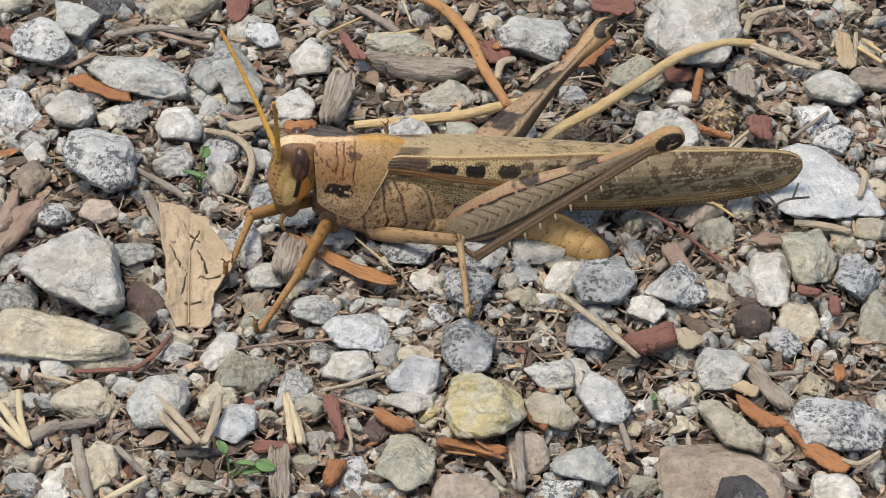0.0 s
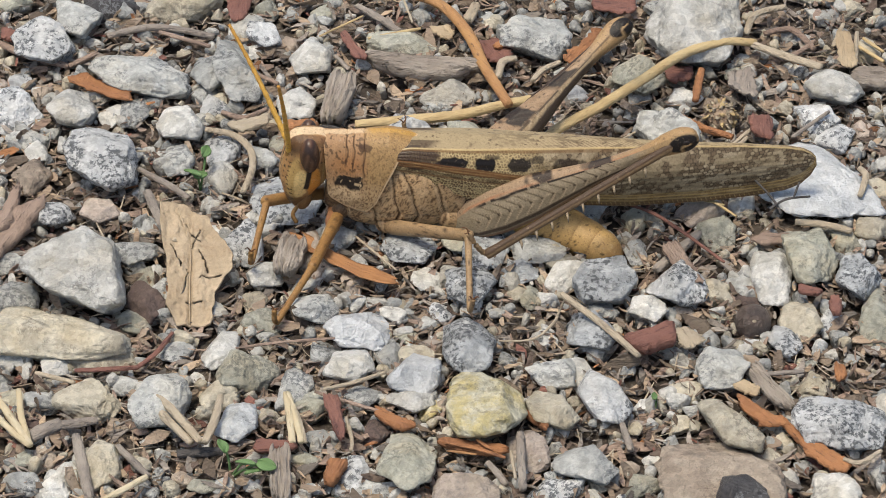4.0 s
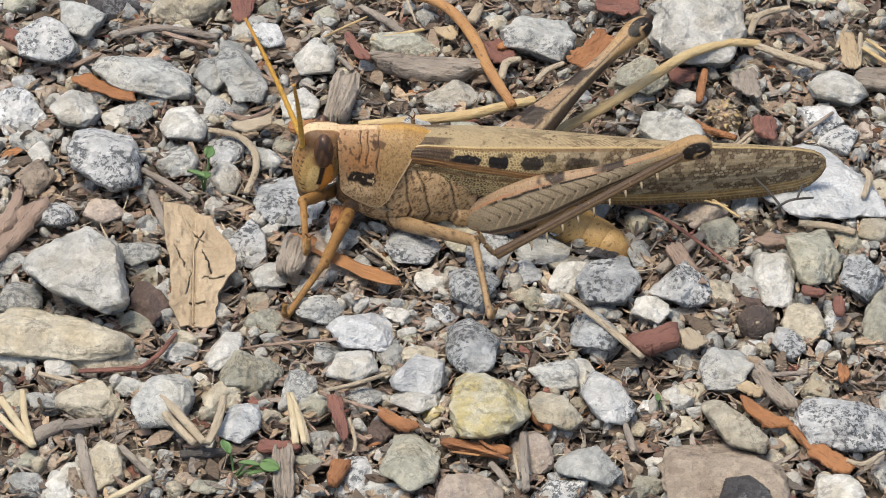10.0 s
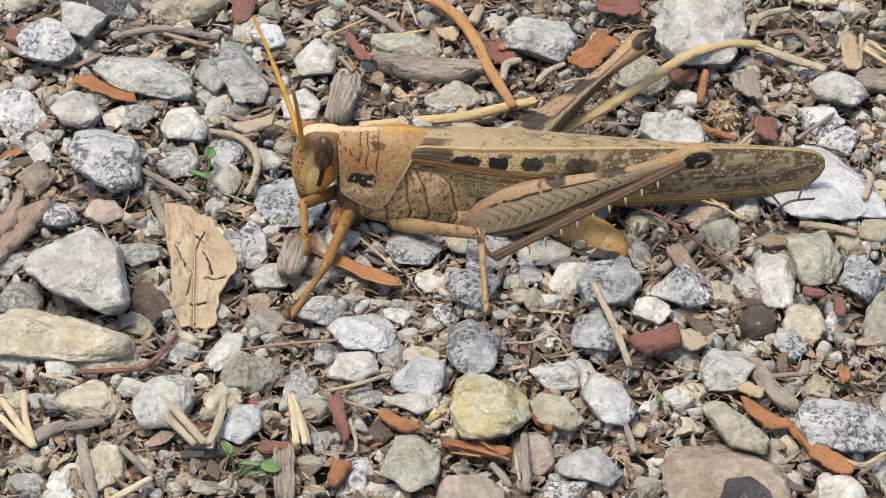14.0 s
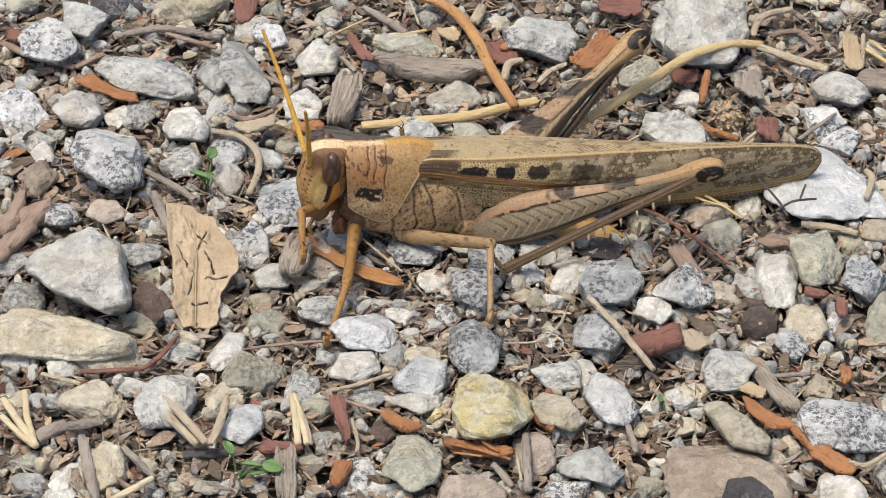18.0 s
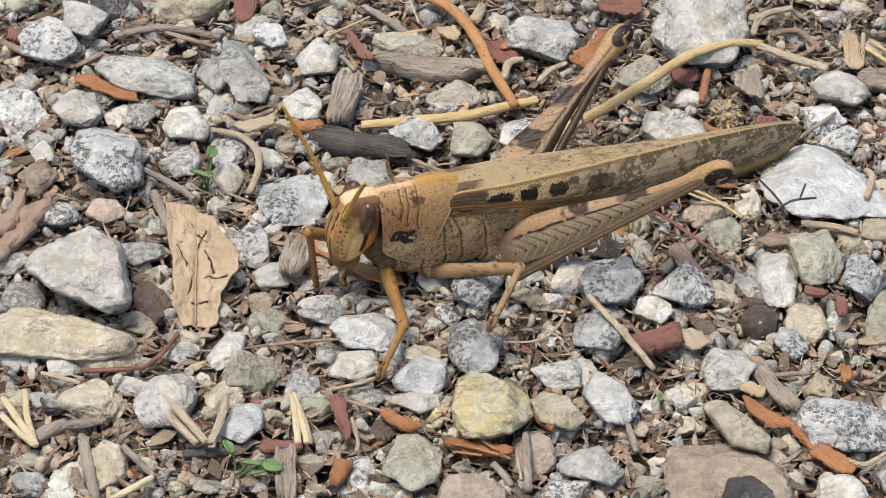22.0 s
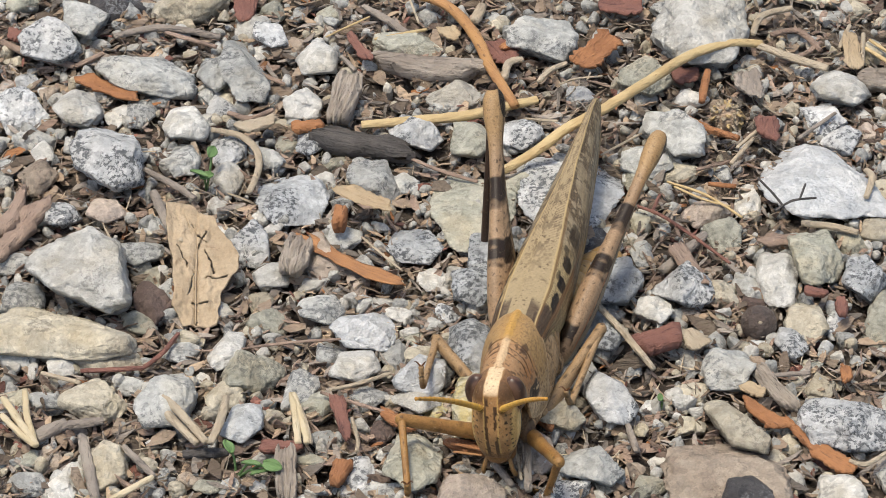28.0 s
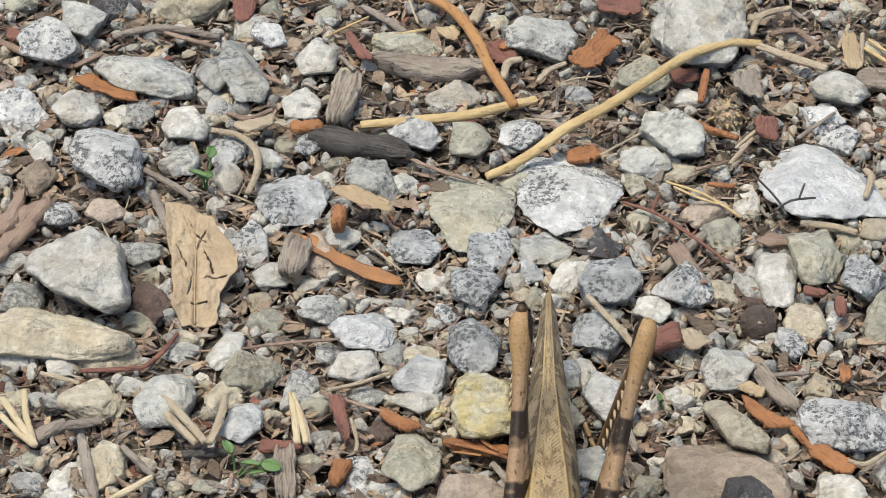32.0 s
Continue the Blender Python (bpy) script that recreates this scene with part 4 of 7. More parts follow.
stone(H, 34.6, -10.6, 1.7, 1.3, 0.8, 0, 238)
stone(O, 14.2, -20.3, 1.2, 1.1, 0.6, 0, 239)
stone(B, 14.4, -4.2, 2.4, 1.8, 1.1, 0, 240)
stone(G, -30.3, -12.0, 1.3, 1.1, 0.7, 90, 241)
stone(H, -43.4, -31.0, 1.3, 1.0, 0.6, 0, 242)
stone(T, 12.6, 24.5, 2.0, 1.1, 0.7, 90, 243)
stone(O, 36.3, 33.1, 1.9, 1.5, 1.0, 90, 244)
stone(B, 52.4, 38.3, 2.6, 2.3, 1.4, 90, 245)
stone(W, 43.7, 34.6, 1.4, 1.0, 0.6, 0, 246)
stone(B, 51.1, 10.2, 2.3, 1.5, 0.9, 90, 247)
stone(W, -25.0, -12.1, 1.7, 1.3, 0.8, 0, 248)
stone(W, -4.9, -12.7, 2.0, 1.6, 1.0, -22, 249)
stone(K, 0.4, -12.7, 1.7, 1.6, 1.0, 0, 250)
stone(G, -1.5, -14.6, 1.4, 1.2, 0.8, 0, 251)
stone(O, 22.5, 4.2, 2.8, 1.6, 1.0, 90, 252)
stone(G, 25.0, 2.9, 1.4, 1.0, 0.6, 90, 253)
stone(O, 30.7, -13.5, 1.3, 1.1, 0.7, 90, 254)
stone(O, -45.9, -27.1, 1.9, 1.6, 0.9, 0, 255)
stone(Y, -0.8, -28.4, 2.5, 1.5, 0.9, 90, 256)
stone(G, -11.4, -40.3, 1.3, 0.9, 0.6, 90, 257)
stone(W, -7.4, -34.9, 0.9, 0.7, 0.4, 90, 258)
stone(O, -13.5, -28.1, 2.2, 1.9, 1.2, 90, 259)
stone(G, 45.8, -37.7, 3.1, 1.1, 0.7, 90, 260)
stone(G, 38.1, -37.7, 1.1, 1.0, 0.6, 0, 261)
stone(B, -15.6, -21.7, 1.1, 1.0, 0.6, 90, 262)
stone(G, -16.7, -17.3, 1.1, 0.9, 0.5, 0, 263)
stone(O, -3.4, -16.4, 1.4, 1.1, 0.6, 0, 264)
stone(G, 7.4, -20.3, 1.1, 1.0, 0.6, 90, 265)
stone(W, 18.8, -34.1, 0.9, 0.9, 0.6, 90, 266)
stone(W, 34.4, -25.9, 0.9, 0.8, 0.5, 90, 267)
stone(G, 45.0, -20.2, 1.0, 0.9, 0.5, 0, 268)
stone(B, -27.2, -17.3, 1.0, 0.9, 0.5, 0, 269)
stone(T, -18.1, -35.4, 0.9, 0.8, 0.5, 0, 270)
stone(T, -26.7, -39.5, 1.2, 1.2, 0.7, 90, 271)
stone(W, -30.8, -40.3, 0.9, 0.8, 0.5, 0, 272)
stick("plant_stalk", "amber-brown dry stem lying over stones", AMBER, 0.74, (-4.2, 48.3, 3.0), (0.4, 45.3, 3.0), (3.6, 39.2, 3.0), (5.6, 31.9, 3.0), (8.4, 23.9, 3.0))
stick("straw_stalk", "long golden straw stalk arching over the gravel", STRAW, 0.70, (4.9, 11.8, 1.5), (7.6, 12.4, 2.5), (10.9, 13.7, 4.0), (14.3, 16.6, 5.0), (19.0, 19.4, 6.0), (24.6, 25.2, 6.0), (29.8, 31.8, 5.0), (34.9, 35.7, 4.0), (38.9, 37.0, 3.0))
stick("twig", "rough grey-tan twig among the gravel", PALE, 0.58, (38.2, 36.8, 3.0), (42.4, 34.1, 3.0), (46.5, 31.7, 3.0))
stick("twig", "curled tan twig end among the gravel", PALE, 0.48, (37.9, 39.0, 3.0), (39.4, 43.2, 3.0), (43.3, 45.0, 3.0))
stick("straw_stalk", "flattened yellow straw stalk among the gravel", STRAW, 0.70, (-9.9, 20.7, 2.5), (-4.3, 21.5, 2.5), (2.4, 22.6, 2.5), (7.8, 24.7, 2.5), (11.1, 25.9, 2.5))
stick("straw", "thin pale straw among the gravel", STRAW, 0.16, (-14.7, 40.0, 2.0), (-9.4, 44.5, 2.0))
stick("straw", "pale dry straw piece among the gravel", STRAW, 0.26, (-8.7, 39.5, 2.0), (-2.2, 41.7, 2.0))
chip("charred_stick", "blackened charred stick among gravel", CHAR, (-9.6, 17.2, 2.0), 5.5, 1.4, 1.30, 162, 0)
stick("twig", "thin brown twig among the gravel", BARK, 0.26, (-4.8, 15.3, 2.0), (-0.9, 12.5, 2.0), (3.8, 10.1, 2.0))
chip("bark_piece", "grey weathered bark strip among the gravel", WOOD, (-1.5, 33.1, 2.0), 6.0, 1.6, 1.10, 172, 0)
chip("bark_piece", "upright grey weathered wood chunk with grain", WOOD, (-12.1, 25.8, 2.5), 4.8, 1.6, 1.20, 81, 0)
stick("twig", "grey-brown woody strip among the gravel", WOOD, 0.52, (-40.9, 40.0, 2.0), (-35.3, 42.0, 2.0), (-27.7, 40.0, 2.0))
stick("twig", "brown bark strip among the gravel", BARK, 0.32, (-34.6, 41.0, 2.0), (-28.1, 37.8, 2.0))
chip("bark_strip", "orange bark strip beside a granite stone", RUST, (-40.6, 28.9, 2.0), 4.3, 1.1, 0.30, 149, 0)
stick("stem", "reddish dry stem among the gravel", REDB, 0.32, (-39.2, -23.9, 2.0), (-35.5, -23.7, 2.0), (-32.4, -23.4, 2.0))
stick("stem", "reddish dry stem among the gravel", REDB, 0.29, (-32.5, -23.4, 2.0), (-30.6, -20.9, 2.0), (-29.1, -17.5, 2.0))
stick("twig", "forked pale twig among the gravel", PALE, 0.48, (-30.9, -29.3, 3.0), (-28.8, -32.7, 3.0), (-25.8, -36.8, 3.0))
stick("twig", "forked pale twig among the gravel", PALE, 0.48, (-30.0, -29.5, 3.5), (-27.6, -32.8, 3.5), (-24.8, -37.2, 3.5))
stick("twig", "forked pale twig among the gravel", PALE, 0.48, (-23.1, -29.9, 3.5), (-23.6, -34.2, 3.5), (-24.4, -37.3, 3.5))
stick("stick", "dark decayed stick among the gravel", CHAR, 0.58, (-27.4, -36.8, 1.5), (-22.6, -36.4, 1.5))
stick("stick", "grey weathered stick among the gravel", WOOD, 0.61, (-38.1, -34.5, 2.0), (-37.1, -38.7, 2.0), (-35.8, -44.3, 2.0))
stick("stick", "grey weathered splinter among the gravel", WOOD, 0.39, (-33.6, -36.1, 2.0), (-30.0, -40.9, 2.0))
stick("grass_blade", "dry yellow grass blade among the gravel", HUSK, 0.39, (-30.1, -41.4, 2.5), (-34.3, -45.0, 2.5))
stick("grass_blade", "dry folded straw blade among the gravel", HUSK, 0.43, (-47.0, -28.9, 2.5), (-44.9, -32.6, 2.5), (-42.6, -36.6, 2.5))
stick("grass_blade", "dry folded straw blade among the gravel", HUSK, 0.35, (-44.8, -27.6, 2.5), (-44.0, -32.1, 2.5), (-42.7, -36.4, 2.5))
stick("grass_blade", "dry folded straw blade among the gravel", HUSK, 0.39, (-46.8, -31.7, 2.5), (-44.7, -34.4, 2.5), (-42.8, -36.6, 2.5))
stick("husk", "pale dry grass husk among the gravel", HUSK, 0.43, (-16.3, -28.2, 2.5), (-15.7, -32.1, 2.5), (-15.3, -36.2, 2.5))
stick("husk", "pale dry grass husk among the gravel", HUSK, 0.39, (-16.1, -28.2, 2.5), (-15.1, -32.1, 2.5), (-14.4, -36.2, 2.5))
stick("husk", "pale dry grass husk among the gravel", PALE, 0.23, (-16.1, -28.2, 2.5), (-14.8, -32.1, 2.5), (-13.9, -36.2, 2.5))
stick("straw", "thin pale straw fibre among the gravel", PALE, 0.16, (-9.4, -1.0, 2.5), (-7.1, -4.1, 2.5), (-4.7, -7.2, 2.5))
stick("twig", "thin black twig on white quartz", CHAR, 0.16, (35.8, 5.5, 6.0), (37.8, 1.3, 6.0), (38.5, -1.4, 6.0))
stick("twig", "thin black twig on white quartz", CHAR, 0.16, (37.2, -1.2, 6.5), (39.3, 0.6, 6.5), (42.0, 1.1, 6.5))
stick("twig", "thin black twig on white quartz", CHAR, 0.13, (40.0, 0.2, 7.0), (40.9, 3.1, 7.0))
stick("stem", "thin red-brown stem among the gravel", REDB, 0.19, (24.8, 7.0, 2.5), (23.7, 3.7, 2.5))
stick("stem", "thin red-brown stem among the gravel", REDB, 0.23, (20.5, 5.6, 2.5), (24.3, 3.4, 2.5), (27.6, -0.2, 2.5), (32.0, -5.8, 2.5))
stick("stick", "grey-brown wood splinter among the gravel", WOOD, 0.64, (24.3, -6.6, 2.0), (26.8, -3.3, 2.0), (29.6, 0.2, 2.0))
stick("straw", "yellow straw blade among the gravel", STRAW, 0.19, (25.7, 8.8, 3.0), (30.0, 6.3, 3.0), (33.9, 2.0, 3.0))
stick("straw", "yellow straw blade among the gravel", STRAW, 0.16, (26.5, 7.9, 3.0), (29.6, 5.5, 3.0), (32.7, 4.1, 3.0))
stick("twig", "pale tan twig by quartz", PALE, 0.48, (40.6, 1.6, 2.5), (43.8, 1.1, 2.5), (46.9, -0.2, 2.5))
stick("peeled_strip", "curled tan bark strip among the gravel", PALE, 0.45, (-27.6, 19.7, 2.5), (-24.3, 18.6, 2.5), (-22.2, 15.8, 2.5), (-21.7, 11.9, 2.5), (-22.6, 7.3, 2.5))
stick("stick", "grey wood splinter among the gravel", WOOD, 0.42, (-35.0, 11.9, 2.5), (-31.7, 9.1, 2.5), (-28.7, 6.2, 2.5))
stick("stick", "grey wood splinter among the gravel", WOOD, 0.58, (-33.6, 7.5, 2.5), (-32.2, 3.2, 2.5), (-30.2, -1.5, 2.5))
stick("peeled_strip", "pale curled strip on a dead leaf", PALE, 0.45, (-30.6, 2.8, 4.0), (-29.5, -0.3, 4.0), (-29.7, -4.0, 4.0))
stick("tendril", "curved thin tan tendril among the gravel", PALE, 0.16, (6.5, -20.2, 3.0), (10.2, -19.9, 3.0), (12.4, -17.3, 3.0), (13.3, -14.8, 3.0))
stick("stick", "dark upright wood splinter among the gravel", WOOD, 0.48, (8.5, -35.2, 3.0), (8.5, -39.4, 3.0), (8.6, -44.0, 3.0))
stick("straw", "pale straw piece among the gravel", PALE, 0.19, (7.5, -38.1, 3.0), (7.9, -42.4, 3.0))
chip("bark_piece", "grey fibrous wood piece among the gravel", WOOD, (-16.4, -40.6, 2.0), 4.1, 1.1, 0.80, 93, 0)
stick("stick", "grey wood splinter among the gravel", WOOD, 0.39, (5.1, -38.7, 2.0), (7.0, -42.2, 2.0))
stick("stick", "grey wood splinter among the gravel", WOOD, 0.39, (19.3, -32.7, 2.0), (20.1, -36.9, 2.0))
stick("root_fibre", "white branching root fibre among the gravel", PALE, 0.16, (13.7, 27.6, 3.5), (15.7, 28.8, 3.5), (19.0, 29.4, 3.5))
stick("root_fibre", "white branching root fibre among the gravel", PALE, 0.13, (17.1, 28.5, 3.5), (17.6, 30.2, 3.5))
stick("peeled_strip", "curled pale bark strip among the gravel", PALE, 0.52, (7.2, 29.5, 3.0), (7.8, 32.9, 3.0), (9.5, 33.7, 3.0))
stick("peeled_strip", "curled pale bark strip among the gravel", PALE, 0.39, (11.3, 28.9, 3.0), (12.7, 31.3, 3.0), (14.8, 32.9, 3.0))
stick("bark_splinter", "bright orange bark splinter among the gravel", RUST, 0.52, (30.7, 24.8, 3.0), (31.3, 28.3, 3.0), (31.9, 31.3, 3.0))
stick("bark_splinter", "rusty orange bark splinter among the gravel", RUST, 0.52, (28.5, 22.3, 2.5), (31.2, 20.0, 2.5), (34.7, 18.0, 2.5))
chip("bark_piece", "purplish-brown bark piece among the gravel", WOOD, (52.8, 30.4, 2.0), 2.6, 1.5, 1.00, 171, 0)
chip("bark_piece", "grey fibrous wood strip among the gravel", WOOD, (35.4, -27.0, 2.0), 3.7, 0.9, 0.70, 117, 0)
stick("peeled_strip", "pale curled strip among the gravel", PALE, 0.29, (42.0, -38.8, 2.5), (43.7, -39.4, 2.5), (46.1, -37.5, 2.5))
stick("husk", "pale crooked dry husk among the gravel", PALE, 0.42, (48.4, 5.8, 3.0), (49.5, 9.6, 3.0), (48.9, 11.2, 3.0))
stick("twig", "brown twig among the gravel", BARK, 0.39, (-25.9, 23.9, 2.0), (-23.2, 22.7, 2.0), (-20.6, 24.5, 2.0))
stick("twig", "brown twig among the gravel", BARK, 0.29, (-22.6, 32.2, 2.0), (-19.4, 29.8, 2.0))
stick("twig", "grey twig among the gravel", WOOD, 0.32, (-12.7, 35.8, 2.0), (-10.9, 32.8, 2.0))
stick("stick", "dark grey stick among the gravel", WOOD, 0.52, (-10.2, 46.8, 2.0), (-7.3, 43.9, 2.0), (-4.8, 41.0, 2.0))
stick("straw", "pale straw among the gravel", PALE, 0.16, (-4.4, 47.6, 2.5), (-3.2, 42.2, 2.5))
stick("grass_blade", "pale dry blade among the gravel", PALE, 0.71, (4.7, 47.0, 2.0), (3.6, 43.2, 2.0))
stick("straw", "pale straw blade among the gravel", PALE, 0.32, (51.7, 40.0, 2.5), (50.7, 32.6, 2.5))
stick("straw", "curled pale straw among the gravel", PALE, 0.29, (50.2, 41.9, 2.5), (48.4, 36.9, 2.5))
stick("straw", "pale straw blade among the gravel", STRAW, 0.29, (51.6, 36.9, 2.5), (54.3, 33.6, 2.5))
stick("straw", "pale straw blade among the gravel", STRAW, 0.26, (52.3, 38.7, 2.5), (54.5, 35.7, 2.5))
stick("twig", "arched grey-brown twig among the gravel", BARK, 0.45, (40.3, 40.5, 2.0), (43.8, 41.3, 2.0), (46.2, 37.0, 2.0))
stick("twig", "arched grey-brown twig among the gravel", BARK, 0.32, (40.3, 37.0, 2.0), (43.3, 35.8, 2.0), (46.4, 38.9, 2.0))
stick("twig", "brown twig under stones among the gravel", BARK, 0.52, (-54.8, 39.6, 1.5), (-50.3, 36.5, 1.5), (-45.2, 34.3, 1.5))
stick("twig", "brown twig under stones among the gravel", BARK, 0.39, (-45.2, 34.3, 1.5), (-42.0, 37.1, 1.5))
stick("stick", "brown decayed stick among the gravel", WOOD, 0.58, (-40.8, -32.4, 1.5), (-36.1, -31.5, 1.5))
stick("stick", "brown decayed stick among the gravel", WOOD, 0.84, (-43.0, -34.2, 1.5), (-40.0, -31.9, 1.5))
stick("twig", "pale thin twig among the gravel", PALE, 0.29, (-43.4, -24.2, 2.0), (-39.0, -25.9, 2.0))
stick("twig", "thin brown twig among the gravel", BARK, 0.19, (-22.0, -20.8, 2.5), (-17.4, -19.8, 2.5), (-11.3, -19.1, 2.5))
stick("twig", "thin brown twig among the gravel", BARK, 0.23, (-13.2, -28.0, 2.5), (-9.2, -29.9, 2.5), (-6.2, -31.2, 2.5))
stick("straw", "pale straw sliver among the gravel", PALE, 0.23, (-9.8, -32.1, 2.5), (-9.1, -35.7, 2.5), (-9.2, -37.5, 2.5))
stick("straw", "pale dry twig among the gravel", PALE, 0.26, (-12.3, -27.6, 2.5), (-9.3, -26.6, 2.5), (-5.7, -24.8, 2.5))
stick("twig", "curved brown twig among the gravel", BARK, 0.29, (-11.0, -32.5, 2.0), (-7.9, -35.2, 2.0))
stick("twig", "dark thin twig among the gravel", WOOD, 0.26, (46.6, 23.2, 2.5), (41.7, 18.0, 2.5))
stick("straw", "pale straw fibres among the gravel", PALE, 0.26, (34.3, 16.1, 2.5), (38.0, 20.9, 2.5))
stick("straw", "pale straw fibres among the gravel", PALE, 0.29, (33.4, 13.0, 2.5), (36.4, 18.0, 2.5))
stick("straw", "pale straw fibre among the gravel", PALE, 0.16, (18.3, 14.7, 2.5), (23.8, 19.5, 2.5))
stick("straw", "pale dry fibre among the gravel", PALE, 0.19, (9.5, 22.0, 2.5), (13.5, 21.5, 2.5))
stick("stick", "grey splinter among the gravel", WOOD, 0.48, (34.5, -27.0, 2.0), (32.7, -22.3, 2.0))
stick("twig", "pale grey twig among the gravel", WOOD, 0.29, (34.6, -25.2, 2.5), (39.2, -24.8, 2.5))
chip("bark_chip", "thick red-brown bark chip among the gravel", REDB, (23.3, -20.0, 3.0), 2.7, 1.5, 1.00, -154, 0)
chip("bark_chip", "orange-red flat bark chip among the gravel", RUST, (18.5, 35.3, 3.0), 3.8, 1.8, 0.35, 56, 10)
chip("bark_chip", "dark red bark chip among the gravel", REDB, (7.0, 36.4, 2.0), 2.6, 1.7, 0.40, 123, 0)
chip("bark_chip", "dark red bark chip among the gravel", REDB, (22.0, 46.8, 2.0), 2.7, 1.9, 0.40, 169, 0)
chip("bark_chip", "red-brown bark chip among the gravel", REDB, (-25.0, 46.0, 2.0), 2.8, 1.3, 0.40, 90, 0)
chip("bark_chip", "red-brown diamond-shaped bark chip among the gravel", REDB, (38.1, 19.3, 3.0), 2.1, 1.4, 0.50, 90, 15)
chip("bark_chip", "red-brown bark sliver among the gravel", REDB, (-10.5, 36.9, 2.5), 3.2, 0.7, 0.40, 115, 0)
chip("bark_chip", "dark red bark chip among the gravel", REDB, (29.2, 31.6, 2.0), 1.6, 1.6, 0.40, 0, 0)
chip("bark_chip", "red bark chip among the gravel", REDB, (-52.7, 40.1, 2.0), 1.5, 1.1, 0.40, 156, 0)
chip("leaf_fragment", "upright tan leaf fragment among the gravel", LEAF, (49.8, 35.3, 3.0), 3.9, 1.1, 0.25, 90, 10)
chip("bark_chip", "orange bark sliver among the gravel", RUST, (8.4, 38.1, 2.5), 2.1, 0.7, 0.40, 48, 0)
chip("bark_crumb", "bright orange bark crumb among the gravel", RUST, (-11.9, 1.0, 3.5), 1.7, 0.8, 1.20, 85, 0)
chip("bark_chip", "orange fibrous bark chip among the gravel", RUST, (-4.9, -32.3, 2.2), 2.4, 0.8, 0.50, 144, 0)
chip("bark_chip", "orange fibrous bark chip among the gravel", RUST, (10.4, -32.3, 2.2), 1.7, 0.5, 0.50, 127, 0)
chip("bark_strip", "orange fibrous bark strip by a yellow stone", RUST, (3.6, -36.6, 2.2), 3.6, 0.7, 0.50, 168, 0)
chip("bark_chip", "red-brown upright bark sliver among the gravel", REDB, (-10.8, -32.3, 2.5), 3.6, 0.7, 0.50, 102, 0)
chip("bark_chip", "dark red bark sliver among the gravel", REDB, (-17.1, -36.2, 2.0), 2.2, 0.8, 0.50, 0, 0)
chip("bark_crumb", "orange bark crumb among the gravel", RUST, (-10.9, -40.3, 2.0), 1.9, 0.9, 0.80, 73, 0)
chip("leaf_fragment", "curled brown leaf fragment among the gravel", LEAF, (-9.0, 3.6, 4.5), 3.6, 1.2, 0.20, 148, 0)
chip("bark_chip", "orange bark strip among the gravel", RUST, (37.7, -34.7, 2.0), 3.3, 0.5, 0.40, 121, 0)
chip("bark_chip", "orange bark chip among the gravel", RUST, (40.6, -38.3, 2.0), 2.5, 1.1, 0.40, 136, 0)
chip("bark_chip", "orange bark sliver among the gravel", RUST, (33.8, -31.1, 2.0), 3.0, 1.0, 0.40, 132, 0)
chip("bark_crumb", "bright red bark crumb among the gravel", REDB, (41.0, -11.6, 3.0), 1.3, 0.6, 0.40, 163, 0)
chip("bark_crumb", "dark red woody bud among the gravel", REDB, (43.6, -14.3, 3.0), 1.7, 0.6, 0.50, 90, 0)
chip("bark_crumb", "orange bark crumb among the gravel", RUST, (43.2, -24.4, 2.0), 1.3, 0.6, 0.40, 90, 0)
chip("bark_chip", "pale grey-brown wood chip among the gravel", PALE, (-22.2, 20.0, 3.0), 2.3, 1.1, 0.40, -156, 0)
chip("bark_chip", "flat grey chip among the gravel", WOOD, (36.6, 29.1, 2.5), 2.4, 1.7, 0.30, 90, 10)
chip("bark_piece", "dark wood on a pinkish stone", WOOD, (-16.7, -5.3, 3.0), 3.1, 1.6, 1.00, 81, 0)
chip("leaf_fragment", "red-brown curled leaf among the gravel", BARK, (27.2, -6.8, 3.0), 3.8, 1.1, 0.35, 110, 10)
chip("bark_chip", "brown rough bark strip among the gravel", BARK, (38.5, -0.9, 2.0), 2.6, 0.9, 0.40, 0, 0)
chip("leaf_fragment", "tan chip among the gravel", LEAF, (33.0, -27.0, 2.0), 1.4, 0.9, 0.30, 143, 0)
chip("leaf_fragment", "pale crumpled leaf bit among the gravel", PALE, (27.1, -19.1, 2.5), 1.7, 1.2, 0.30, 116, 0)
chip("leaf_fragment", "pale leaf bit among the gravel", LEAF, (0.8, 40.7, 2.0), 1.5, 1.1, 0.30, 123, 0)
chip("bark_crumb", "orange wood crumb among the gravel", RUST, (-16.3, 20.3, 2.5), 1.9, 0.9, 0.60, -172, 0)
chip("leaf_fragment", "orange-tan crumpled leaf among the gravel", RUST, (16.3, 15.3, 2.0), 2.0, 1.3, 0.50, -160, 0)
chip("bark_piece", "brown bark strip among the gravel", BARK, (-48.5, 0.7, 2.0), 5.2, 1.4, 0.90, 70, 0)
chip("bark_piece", "brown bark strip among the gravel", BARK, (-49.3, 3.2, 2.5), 4.5, 0.9, 0.90, 77, 0)
stick("bark_splinter", "orange fibrous bark splinter among the gravel", RUST, 0.23, (0.6, -36.5, 2.8), (3.6, -37.4, 2.8), (6.9, -38.9, 2.8))
stick("bark_splinter", "orange fibrous bark splinter among the gravel", RUST, 0.19, (3.9, -36.3, 3.0), (5.6, -37.9, 3.0))
stick("bark_splinter", "orange fibrous bark splinter among the gravel", AMBER, 0.16, (0.9, -37.8, 2.8), (3.9, -38.4, 2.8))
chip("dry_leaf", "long orange-brown dry leaf blade", ORANGE_LEAF, (-10.6, -5.6, 2.4), 7.4, 1.25, 0.2, 143, 12)
